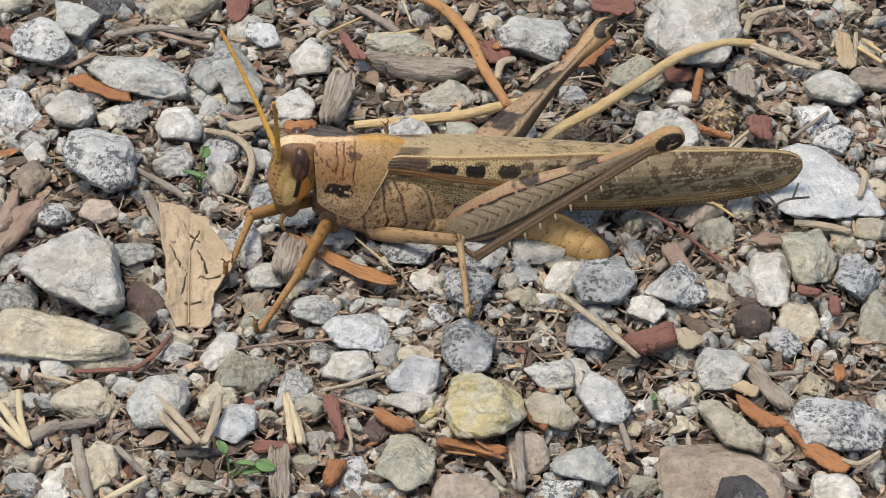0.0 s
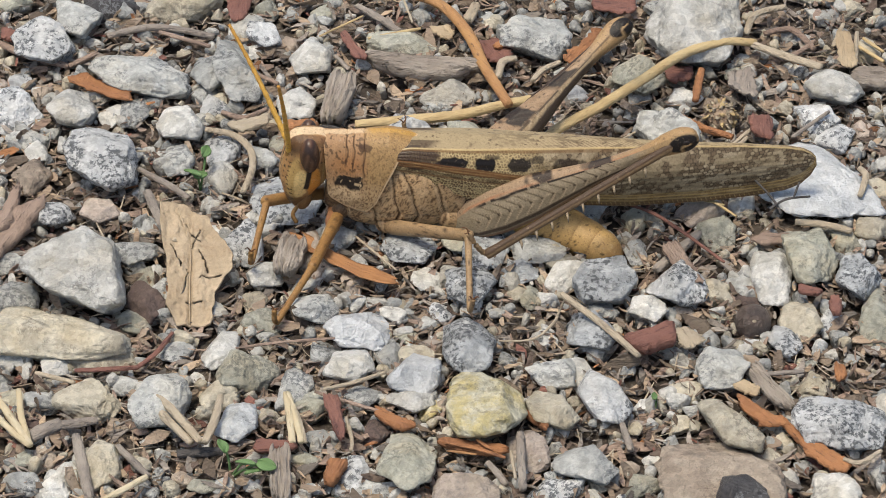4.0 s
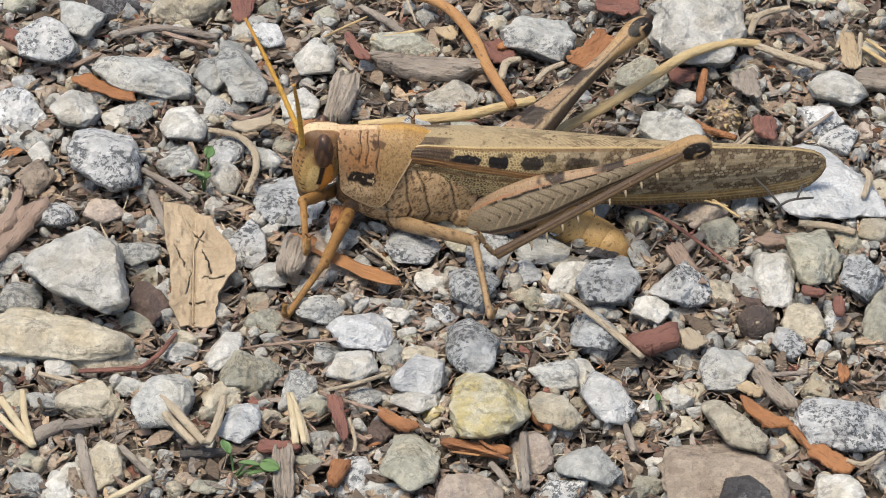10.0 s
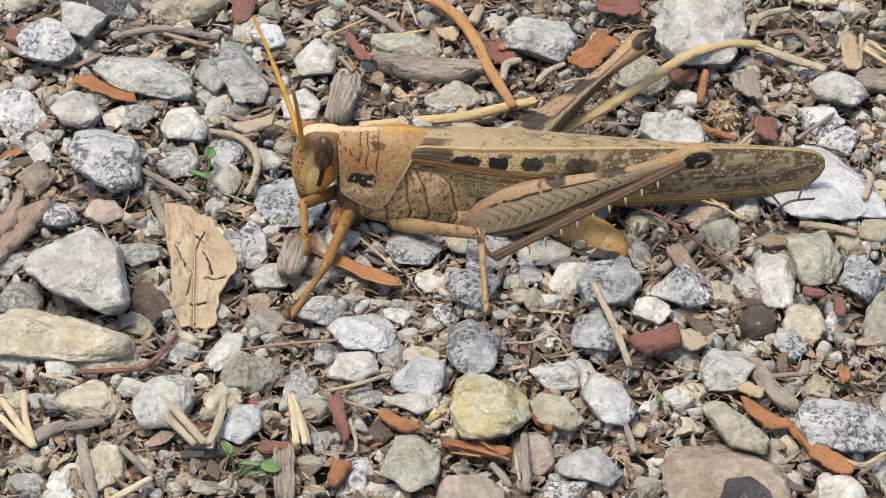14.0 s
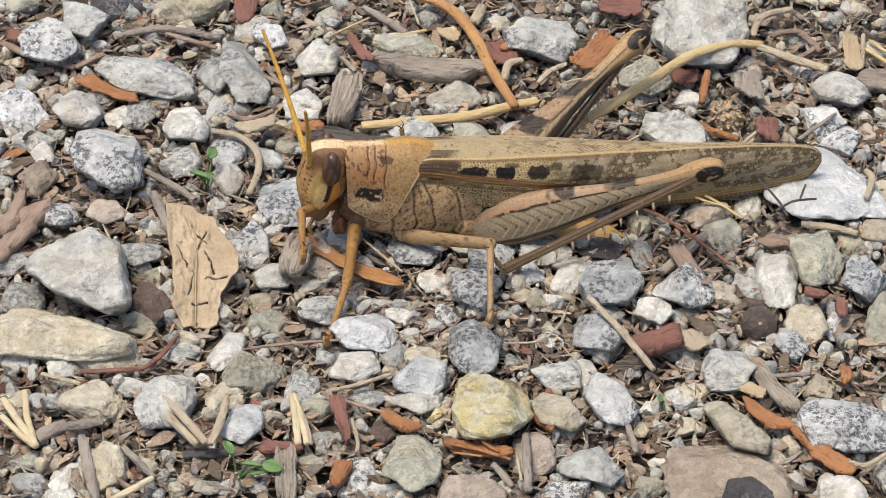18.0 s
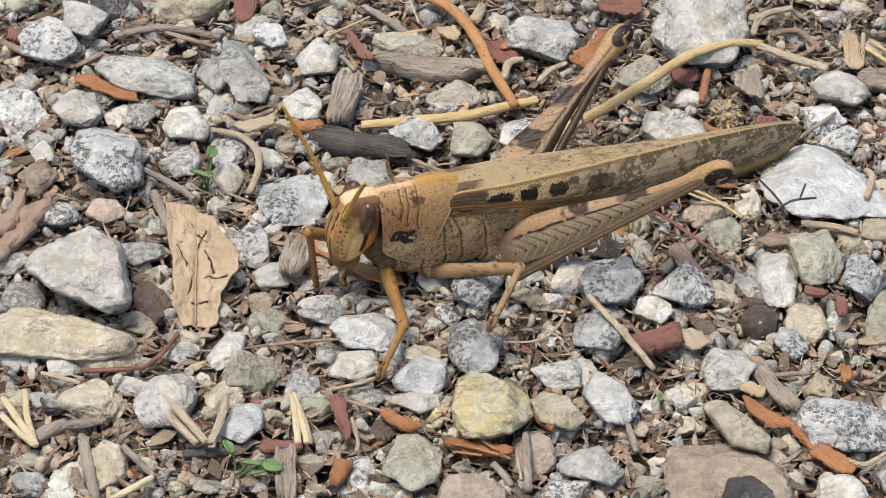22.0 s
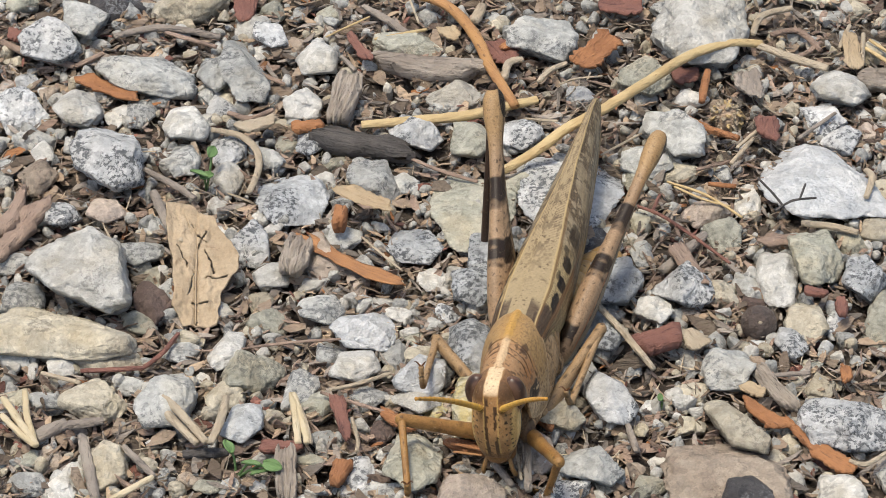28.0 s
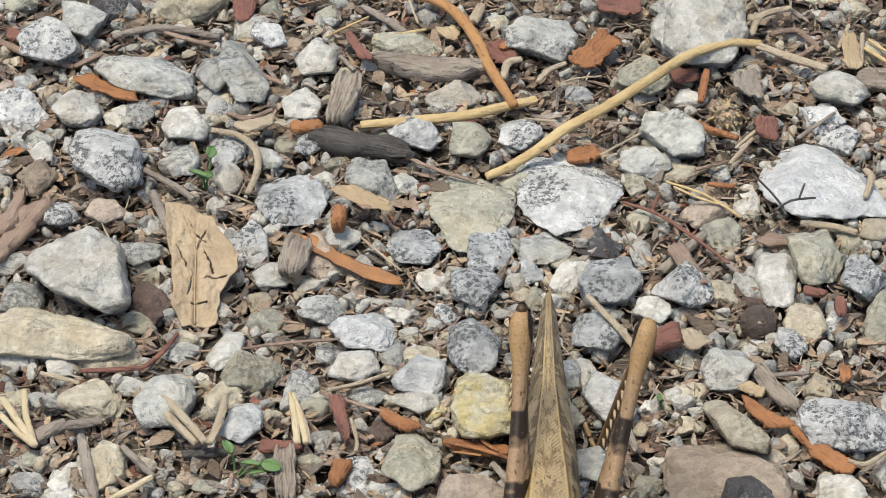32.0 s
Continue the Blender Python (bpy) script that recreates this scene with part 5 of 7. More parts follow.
stick("twig", "brown bark twig among the gravel", BARK, 0.29, (29.4, 12.5, 2.0), (33.5, 14.2, 2.0))
stick("bark_splinter", "orange bark splinter among the gravel", RUST, 0.32, (30.5, 9.1, 2.5), (33.7, 8.6, 2.5))

dead_leaf((-27.0, -15.3, 1.2), (-27.6, 2.2, 4.6), 4.0)
seed_ball((34.5, -15.3, 1.6), 2.0)
seed_cone((33.6, 23.2, 1.8), 2.1)
seedling((-27.8, 10.8, 0.8), [(-27.1, 12.5, 4.5, 1.0, 80), (-28.5, 9.6, 3.5, 1.1, 150), (-27.6, 9.9, 3.0, 0.8, 20)])
seedling((-21.7, -39.0, 0.8), [(-22.5, -37.9, 3.5, 1.0, 110), (-20.0, -40.0, 3.0, 1.0, 170), (-17.8, -40.3, 3.0, 1.1, -25), (-19.2, -40.8, 2.5, 0.9, 200)])
seedling((23.0, -28.8, 0.8), [(22.9, -28.8, 2.5, 0.5, 80)])
loose_stick = stick("stick", "pale weathered stick kicked aside by the grasshopper", PALE, 0.42, (0, 0, 0), (6.1, 0.25, 0), (12.2, 0, 0))


# the grasshopper, in its own space: mm, x ahead, y to its left, z up, the rear tip of the pronotum near the origin
def cuticle(name, rough=0.45, pits=0.5, grain=0.17, gloss=0.3):
    """Insect skin: the painted markings of each part with fine mottling and pits."""
    n = Nodes(name, rough)
    co = n.place(spread=False)
    tint = n.tree.nodes.new("ShaderNodeAttribute")
    tint.attribute_name = "tint"
    c = n.vary(tint.outputs["Color"], n.noise(co, 1300, 4, 0.7), 1 - grain, 1 + grain)
    c = n.vary(c, n.noise(co, 5200, 3, 0.7), 1 - 0.7 * grain, 1 + 0.7 * grain)
    c = n.mix(n.math("MULTIPLY", n.step(n.noise(co, 3300, 3, 0.6), 0.57, 0.68), 2.6 * grain), c, (0.05, 0.03, 0.018))
    c = n.mix(n.math("MULTIPLY", n.step(n.noise(co, 2300, 4, 0.7), 0.58, 0.72), 1.6 * grain), c, (0.52, 0.40, 0.25))
    net = n.add("ShaderNodeTexVoronoi", Vector=co, Scale=6500.0)
    height = n.math("ADD", n.math("MULTIPLY", n.noise(co, 2600, 4), 0.6), n.math("MULTIPLY", net.outputs["Distance"], -pits))
    n.bump(height, 0.00010, 0.6)
    n.bsdf.inputs["Specular IOR Level"].default_value = gloss
    return n.done(c)


SKIN = cuticle("grasshopper_cuticle")
WING = cuticle("grasshopper_wing", 0.42, 0.25, 0.11, 0.28)
EYE_SKIN = cuticle("grasshopper_eye", 0.32, 0.0, 0.10, 0.4)

hopper = tagged(new("grasshopper"), "tan-brown grasshopper with dark wing spots walking on gravel", "grasshopper")


def lerp(x, table):
    return float(np.interp(x, [a for a, _ in table], [b for _, b in table]))


def lerps(x, table):
    return np.interp(x, [a for a, _ in table], [b for _, b in table])


def shuffle(i, j, k, seed):
    """A random number from 0 to 1 for each cell of a lattice."""
    s = np.sin(i * 127.1 + j * 311.7 + k * 74.7 + seed * 19.3) * 43758.5453
    return s - np.floor(s)


def clouds(x, y, z, seed=0):
    """Smooth noise from 0 to 1, one bump a unit."""
    x, y, z = 0.8 * x + 0.6 * z, y + 0.31 * x, 0.8 * z - 0.6 * x + 0.23 * y
    cells = [np.floor(a) for a in (x, y, z)]
    f = [a - b for a, b in zip((x, y, z), cells)]
    f = [a * a * (3 - 2 * a) for a in f]
    out = 0.0
    for a in (0, 1):
        for b in (0, 1):
            for c in (0, 1):
                w = (f[0] if a else 1 - f[0]) * (f[1] if b else 1 - f[1]) * (f[2] if c else 1 - f[2])
                out = out + w * shuffle(cells[0] + a, cells[1] + b, cells[2] + c, seed)
    return out


def soft(v, low, high):
    return np.clip((v - low) / (high - low), 0, 1)


def over(c, colour, k):
    """A colour laid over others where k is 1."""
    return c + (np.array(colour) - c) * np.clip(np.asarray(k, float), 0, 1)[..., None]


def ground_tone(x, colour):
    return np.zeros((len(x), 3)) + np.array(colour)


def blot(x, z, cx, cz, rx, rz, ragged=0.45):
    d = np.hypot((x - cx) / rx, (z - cz) / rz) + ragged * (clouds(x * 2.1, z * 2.1, 0 * x, cx) - 0.5)
    return soft(d, 1.12, 0.90)


def bar(x, z, x0, x1, z0, z1, ragged=0.35):
    """1 within a ragged bar with square ends."""
    cx, cz, rx, rz = (x0 + x1) / 2, (z0 + z1) / 2, (x1 - x0) / 2, abs(z1 - z0) / 2
    d = (np.abs((x - cx) / rx) ** 4 + np.abs((z - cz) / rz) ** 4) ** 0.25 + ragged * (clouds(x * 2.6, z * 2.6, 0 * x, cx) - 0.5)
    return soft(d, 1.1, 0.92)


BLACK, TONE = (0.022, 0.016, 0.013), (0.64, 0.545, 0.455)


def skinned(name, verts, faces, colour, material, parent, label="", solid=0.0):
    """One part as a smooth mesh (mm), its markings given by a function of place, or as one colour a vertex."""
    me = bpy.data.meshes.new(name)
    p = np.array([tuple(q) for q in verts], float)
    me.from_pydata((p * MM).tolist(), [], faces)
    layer = me.color_attributes.new("tint", "FLOAT_COLOR", "POINT")
    tint = np.ones((len(p), 4))
    tint[:, :3] = (colour(p[:, 0], p[:, 1], p[:, 2]) if callable(colour) else colour) * np.array(TONE)
    layer.data.foreach_set("color", tint.ravel())
    me.materials.append(material)
    me.shade_smooth()
    ob = new(name, me)
    ob.parent = parent
    if solid:
        m = ob.modifiers.new("thickness", "SOLIDIFY")
        m.thickness, m.offset = solid * MM, -1
    return tagged(ob, label)


def rings(sections, sides=28):
    """A closed skin over rings of points."""
    v = [p for s in sections for p in s]
    n = len(sections)
    f = [(i * sides + k, i * sides + (k + 1) % sides, (i + 1) * sides + (k + 1) % sides, (i + 1) * sides + k) for i in range(n - 1) for k in range(sides)]
    f += [tuple(range(sides))[::-1], tuple((n - 1) * sides + k for k in range(sides))]
    return v, f


def oval(axis, at, c1, c2, r1, r2, power=2.0, sides=28):
    """A ring across the x or z axis."""
    out = []
    for k in range(sides):
        a = 2 * math.pi * k / sides
        p, q = math.cos(a), math.sin(a)
        p, q = math.copysign(abs(p) ** (2 / power), p), math.copysign(abs(q) ** (2 / power), q)
        out.append((at, c1 + r1 * p, c2 + r2 * q) if axis == "x" else (c1 + r1 * p, c2 + r2 * q, at))
    return out


def dense(rows, steps):
    """Rows resampled smoothly."""
    rows = [np.array(r, float) for r in rows]
    out = []
    for i in range(len(rows) - 1):
        a, b, c, d = rows[max(i - 1, 0)], rows[i], rows[i + 1], rows[min(i + 2, len(rows) - 1)]
        for k in range(steps):
            t = k / steps
            out.append(tuple(0.5 * ((2 * b) + (c - a) * t + (2 * a - 5 * b + 4 * c - d) * t * t + (3 * b - a - 3 * c + d) * t ** 3)))
    return out + [tuple(rows[-1])]




def head_colour(x, y, z):
    side = np.abs(y)
    c = ground_tone(x, (0.36, 0.22, 0.10))
    c = over(c, (0.54, 0.36, 0.18), clouds(x * 1.3, y, z * 1.3, 1))
    cheek = soft(side, 0.9, 1.3)
    c = over(c, (0.66, 0.50, 0.22), cheek * blot(x, z, 12.7, -6.0, 0.9, 3.0))
    c = over(c, (0.92, 0.76, 0.38), cheek * blot(x, z, 12.05, -6.2, 0.72, 2.0))
    c = over(c, (0.70, 0.33, 0.07), cheek * blot(x, z, 10.5, -6.0, 0.7, 2.2, 0.2))
    c = over(c, (0.74, 0.55, 0.28), cheek * soft(x, 9.75, 9.55))
    c = over(c, (0.52, 0.33, 0.19), soft(z, -3.6, -3.0) * soft(x, 10.4, 9.9))
    c = over(c, BLACK, cheek * soft(np.abs(x - 11.25 + 0.10 * (z + 5.5)), 0.34, 0.24) * soft(np.abs(z + 5.5), 1.35, 1.2))
    face = soft(x - 0.25 * (side - 1), 12.4, 12.9) * soft(z, -1.2, -1.8)
    c = over(c, (0.05, 0.03, 0.02), 0.9 * face * soft(np.abs(side - 0.50), 0.24, 0.19) * (clouds(y * 2, z * 1.5, x, 2) > 0.36))
    c = over(c, (0.70, 0.52, 0.22), 0.8 * face * soft(np.abs(side - 0.73), 0.11, 0.05))
    row = np.hypot(side - 1.95, (z % 0.62) - 0.31)
    c = over(c, BLACK, 0.85 * (row < 0.11) * (z < -3.4) * (z > -8) * (x > 12.2))
    row = np.hypot(side - 1.5, (z % 0.75) - 0.31)
    c = over(c, BLACK, 0.7 * (row < 0.11) * (z < -2.5) * (x > 12.6))
    c = over(c, BLACK, 0.8 * (clouds(x * 3.4, y * 3.4, z * 3.4, 3) > 0.80) * (z < -2) * (x > 12.3) + 0.7 * (clouds(x * 3, y * 3, z * 3, 6) > 0.74) * (x < 10.6) * (z > -4))
    c = over(c, (0.17, 0.10, 0.05), 0.8 * soft(z + 0.5 * (clouds(x * 2, y * 2, z, 18) - 0.5), -8.0, -8.6))
    c = over(c, (0.10, 0.06, 0.035), 0.85 * soft(z, -2.6, -1.9) * soft(side, 0.72, 0.85) * soft(side, 2.3, 2.1) * soft(x, 11.6, 12.2))
    c = over(c, (0.17, 0.10, 0.055), 0.75 * soft(z, -1.6, -1.0) * soft(side, 0.75, 0.95) * soft(x, 12.4, 11.9))
    crown = soft(side + 0.25 * (clouds(x * 1.3, y, z, 4) - 0.5), 0.80, 0.68) * soft(z, -1.4, -1.1)
    return over(c * 1.15, (0.92, 0.80, 0.60), crown)


head_rows = ((-0.28, 11.0, 0.8, 0.5), (-0.42, 11.1, 1.6, 1.1), (-0.9, 11.3, 2.2, 1.75), (-2.0, 11.5, 2.4, 2.2), (-4.0, 11.55, 2.75, 2.45), (-6.0, 11.65, 2.75, 2.5), (-7.6, 12.0, 2.0, 2.2),
             (-9.0, 12.1, 1.4, 1.65), (-10.1, 11.9, 0.85, 1.1), (-10.7, 11.7, 0.35, 0.45))
v, f = rings([oval("z", z, xc, 0, max(hx, 0.1), max(hy, 0.1), 2.35, 180) for z, xc, hx, hy in dense(head_rows, 16)], 180)
head = skinned("head", v, f, head_colour, SKIN, hopper, "ochre head with cream crown stripe")


def lump(name, centre, radii, colour, material, parent, label="", turn=(0, 0, 0), level=4):
    q, f = BALLS[level]
    m = np.array(Euler([radians(a) for a in turn]).to_matrix())
    return skinned(name, (q * radii) @ m.T + centre, f, colour, material, parent, label)


def eye_colour(x, y, z):
    c = ground_tone(x, (0.085, 0.048, 0.038))
    c = over(c, (0.17, 0.105, 0.075), 0.5 + 0.5 * np.sin((x + 0.12 * z) * 9))
    return over(c, (0.05, 0.03, 0.025), soft(clouds(x * 2, y, z, 5), 0.6, 0.8))


def plain_tan(*colour):
    return lambda x, y, z: over(ground_tone(x, colour), tuple(0.7 * k for k in colour), clouds(x * 2, y * 2, z * 2, 7))


for side in (1, -1):
    lump("compound_eye", (11.25, 1.85 * side, -2.45), (1.13, 1.35, 2.15), eye_colour, EYE_SKIN, head, "glossy dark purple-brown compound eye", (0, 6, 0), 5)
    lump("mandible", (11.3, 1.2 * side, -9.2), (0.75, 0.6, 1.3), plain_tan(0.30, 0.18, 0.08), SKIN, head, "", (0, -20, 0), 3)
    path = smooth_line([(11.9, 1.1 * side, -9.9), (12.5, 1.5 * side, -11.0), (12.0, 1.7 * side, -12.0)], 6)
    v, f = tube(path, [0.24] * len(path), 8, 1, 0.1)
    skinned("palp", v, f, plain_tan(0.46, 0.30, 0.13), SKIN, head, "pale mouth feeler")
    lump("ocellus", (12.9, 0.9 * side, -2.9), (0.16, 0.16, 0.16), plain_tan(0.62, 0.48, 0.25), EYE_SKIN, head, "tiny pale simple eye", (0, 0, 0), 2)
lump("labrum", (12.9, 0, -9.2), (0.55, 1.15, 1.05), plain_tan(0.36, 0.22, 0.10), SKIN, head, "", (0, 14, 0), 3)

EDGE = ((0, -0.8), (0.1, -0.45), (0.3, 0.45), (0.5, 1.25), (0.7, 2.0), (0.85, 2.75), (0.95, 3.4), (1, 4.2))
LOBE = ((-1, -6.0), (2.5, -6.9), (3.4, -8.0), (4.4, -8.75), (5.4, -8.75), (7.0, -8.2), (8.4, -7.35), (9.4, -6.2))
GROOVES = ((5.15, -4.2), (6.35, -3.4), (7.15, -3.0))


def pronotum_colour(x, y, z):
    side = np.abs(y)
    wiggle = 0.18 * (clouds(z * 1.3, y, 0 * x, 8) - 0.5)
    c = ground_tone(x, (0.54, 0.365, 0.215))
    c = over(c, (0.51, 0.375, 0.195), soft(x, 5.4, 4.6))
    c = over(c, (0.56, 0.27, 0.10), 0.6 * soft(np.hypot((x - 7.0) / 2.6, (z + 3.1) / 1.7), 1.1, 0.3))
    c = over(c, (0.60, 0.48, 0.31), soft(z, -4.6, -6.0) * 0.85)
    c = over(c, (0.80, 0.66, 0.45), 0.85 * blot(x, z, 7.2, -6.7, 1.9, 1.0))
    fine = clouds(x * 3.2, y * 3.2, z * 3.2, 9)
    tiny = clouds(x * 6.5, y * 6.5, z * 6.5, 10)
    c = over(c, (0.13, 0.08, 0.045), 0.8 * soft(fine, 0.66, 0.76) * soft(x, 4.9, 5.4) * soft(z, -4.6, -4.0))
    c = over(c, (0.20, 0.13, 0.075), 0.8 * soft(tiny, 0.56, 0.70) * soft(z, -2.6, -5.0))
    c = over(c, (0.26, 0.17, 0.09), 0.6 * soft(tiny, 0.58, 0.72) * soft(x, 5.4, 4.6))
    c = over(c, (0.10, 0.06, 0.04), 0.8 * blot(x, z, 5.3, -1.1, 0.75, 0.4, 1.0) * (side > 0.9))
    spots = np.maximum(bar(x, z, 5.15, 8.3, -5.5, -4.35, 0.6), blot(x, z, 6.1, -5.3, 0.95, 0.75, 0.6))
    c = over(c, BLACK, spots)
    c = over(c, (0.70, 0.60, 0.42), blot(x, z, 5.65, -5.25, 0.42, 0.16, 0.2) + (clouds(x * 3, y, z * 3, 12) > 0.83) * spots)
    for at, depth in GROOVES:
        c = over(c, (0.09, 0.05, 0.03), 0.8 * soft(np.abs(x - at + wiggle * 2), 0.13, 0.05) * soft(z, depth - 0.5, depth) * soft(side, 0.3, 0.6))
    ridge = soft(side + 0.2 * (clouds(x * 2, y, z, 11) - 0.5), 0.50, 0.36) * soft(z, -2.2, -1.8)
    c = over(c, (0.54, 0.35, 0.12), 0.5 * soft(side, 1.5, 0.6) * soft(z, -2, -1.4) * soft(x, 6, 4.5))
    c = over(over(c, (0.84, 0.70, 0.50), ridge * soft(x, 4.2, 5.6)), (0.66, 0.44, 0.14), ridge * soft(x, 5.4, 4.4))
    return c


def pronotum_shape():
    nx, nt = 150, 161
    v, f, rim = [], [], []
    for i in range(nx):
        for j in range(nt):
            t = 2 * j / (nt - 1) - 1
            front = 9.9 - 1.0 * t * t
            rear = lerp(abs(t), EDGE)
            x = front + (rear - front) * i / (nx - 1)
            top = lerp(x, ((-0.8, -0.3), (0.5, 0.0), (2.5, 0.25), (4.5, 0.05), (6, -0.12), (8, -0.3), (10.2, -0.5)))
            low = lerp(x, LOBE)
            hw = lerp(x, ((-0.8, 3.4), (1.5, 3.75), (3.5, 3.7), (5, 3.35), (7, 3.05), (10.2, 2.85)))
            a = t * math.pi / 2
            y = hw * math.copysign(abs(math.sin(a)) ** 0.80, a)
            z = top + (low - top) * (1 - math.cos(a))
            z += 0.30 * math.exp(-((y / 0.42) ** 2))
            y *= 1 + 0.05 * math.exp(-(((z + 6.8) / 1.2) ** 2)) * math.exp(-(((x - 6.5) / 2.2) ** 2))
            for groove, depth in GROOVES:
                if z > depth:
                    dip = math.exp(-(((x - groove) / 0.13) ** 2))
                    y *= 1 - 0.035 * dip
                    z -= 0.07 * dip * math.cos(a)
            v.append((x, y, z))
            rim.append(max(1 - (x - rear) / 0.3, 1 - (1 - abs(t)) / 0.025, 0))
    for i in range(nx - 1):
        for j in range(nt - 1):
            a = i * nt + j
            f.append((a, a + 1, a + nt + 1, a + nt))
    return v, f, over(pronotum_colour(*np.array(v).T), (0.78, 0.64, 0.44), 1.6 * np.array(rim))


v, f, tint = pronotum_shape()
skinned("pronotum", v, f, tint, SKIN, hopper, "tan saddle-shaped collar with black side spot", 0.25)

SUTURES = (9.5, 6.2, 3.1, 1.0, -2.2, -5.0, -8.5)


def plate(x, z):
    """How far across its side plate a point lies, 0 to 1."""
    u = x - 0.275 * z + 0.05 * (z + 7.0) ** 2 * np.where(x < 1, -1, 0.6) + 0.5 * (clouds(z * 0.7, 0 * z, 0 * z, 16) - 0.5)
    k = np.clip(np.searchsorted(-np.array(SUTURES), -u) - 1, 0, len(SUTURES) - 2)
    s = np.array(SUTURES)
    return np.clip((s[k] - u) / (s[k] - s[k + 1]), 0, 1)


def thorax_colour(x, y, z):
    across = plate(x, z)
    c = ground_tone(x, (0.80, 0.62, 0.39))
    c = over(c, (0.62, 0.45, 0.26), clouds(x * 0.8, y, z * 0.8, 13))
    c = over(c, (0.14, 0.085, 0.05), 0.85 * soft(0.6 * clouds(x * 7.5, y * 7.5, z * 7.5, 14) + 0.4 * clouds(x * 3, y * 3, z * 3, 17), 0.52, 0.62))
    c = over(c, (0.90, 0.72, 0.48), 0.6 * soft(clouds(x * 1.4, y * 1.4, z * 1.4, 15), 0.62, 0.8))
    edge = np.minimum(across, 1 - across)
    c = over(c, (0.90, 0.72, 0.48), 0.6 * soft(np.abs(edge - 0.12), 0.05, 0.02))
    return over(c, (0.07, 0.042, 0.028), 0.8 * soft(edge, 0.045, 0.02))


def thorax_shape():
    rows = dense(((9.0, -8.0, 1.6, 2.0), (7.5, -8.1, 2.5, 3.0), (5, -7.9, 3.0, 3.9), (2, -7.4, 3.4, 4.8), (-1, -7.0, 3.5, 5.0), (-4, -6.8, 3.35, 4.7), (-7, -7.0, 2.8, 4.0), (-9, -7.2, 2.3, 3.3)), 22)
    out = []
    for x, zc, hy, hz in rows:
        ring = np.array(oval("x", x, 0, zc, hy, hz, 2.5, 220))
        across = plate(ring[:, 0], ring[:, 2])
        puff = 1 - np.abs(2 * across - 1) ** 5
        k = 0.90 + 0.12 * puff - 0.05 * soft(np.abs(ring[:, 2] + 9.0), 0.25, 0.0) * (ring[:, 2] < -5)
        ring[:, 1] *= k
        ring[:, 2] = zc + (ring[:, 2] - zc) * (0.5 + 0.5 * k)
        out.append([tuple(p) for p in ring])
    return rings(out, 220)


v, f = thorax_shape()
skinned("thorax", v, f, thorax_colour, SKIN, hopper, "speckled tan thorax with oblique side plates")
for side in (1, -1):
    for centre, r in (((7.2, 2.0, -9.7), (1.0, 0.9, 1.4)), ((1.9, 2.3, -11.0), (1.25, 1.0, 1.2)), ((-5.4, 2.4, -9.7), (1.7, 1.1, 1.5))):
        lump("coxa", (centre[0], centre[1] * side, centre[2]), r, thorax_colour, SKIN, hopper, "", (0, -22, 0))

RIDGE = ((-1.5, -0.6), (0, -0.25), (10, 0.1), (27, 0.4), (38, 0.85), (43, 0.85), (44.8, 0.65), (45.8, 0.2), (46.4, -0.4), (46.6, -1.3))
HEM = ((-1.5, -3.3), (2, -4.4), (5.4, -5.9), (7.5, -6.6), (14, -6.95), (25.6, -6.95), (34, -6.35), (40, -5.5), (43.5, -4.7), (45.2, -3.9), (46.2, -2.7), (46.6, -1.3))
SHOULDER = ((-1.5, 1.9), (6, 2.1), (14, 1.65), (22, 1.0), (30, 0.45), (40, 0.15), (46.7, 0.05))
BREADTH = ((-1.5, 2.7), (4, 3.2), (12, 3.3), (25, 2.6), (36, 1.5), (44, 0.7), (46.7, 0.2))


def veins(z, pitch, width):
    """1 on lines along the wing."""
    w = (z / pitch) % 1.0
    return soft(np.abs(w - 0.5), 0.5 - width, 0.5 - 0.4 * width)


def cells(x, w, long, tall, line, jitter, seed):
    """Net of veins: 1 on the outlines of uneven cells, and a random number a cell."""
    u, q = x / long, w / tall
    col, row = np.floor(u), np.floor(q)
    near, second, own = np.full(len(x), 9.0), np.full(len(x), 9.0), np.zeros(len(x))
    for i in (-1, 0, 1):
        for j in (-1, 0, 1):
            a, b = col + i, row + j
            k = shuffle(a, b, 0 * a, seed)
            px = a + 0.5 + 0.5 * (b % 2) + jitter * (k - 0.5)
            pw = b + 0.5 + jitter * (shuffle(a, b, 0 * a + 7, seed) - 0.5)
            d = np.maximum(np.abs(u - px), np.abs(q - pw)) * 0.6 + 0.4 * np.hypot(u - px, q - pw)
            own = np.where(d < near, k, own)
            second = np.minimum(second, np.maximum(near, d))
            near = np.minimum(near, d)
    return soft(second - near, line, 0.4 * line), own


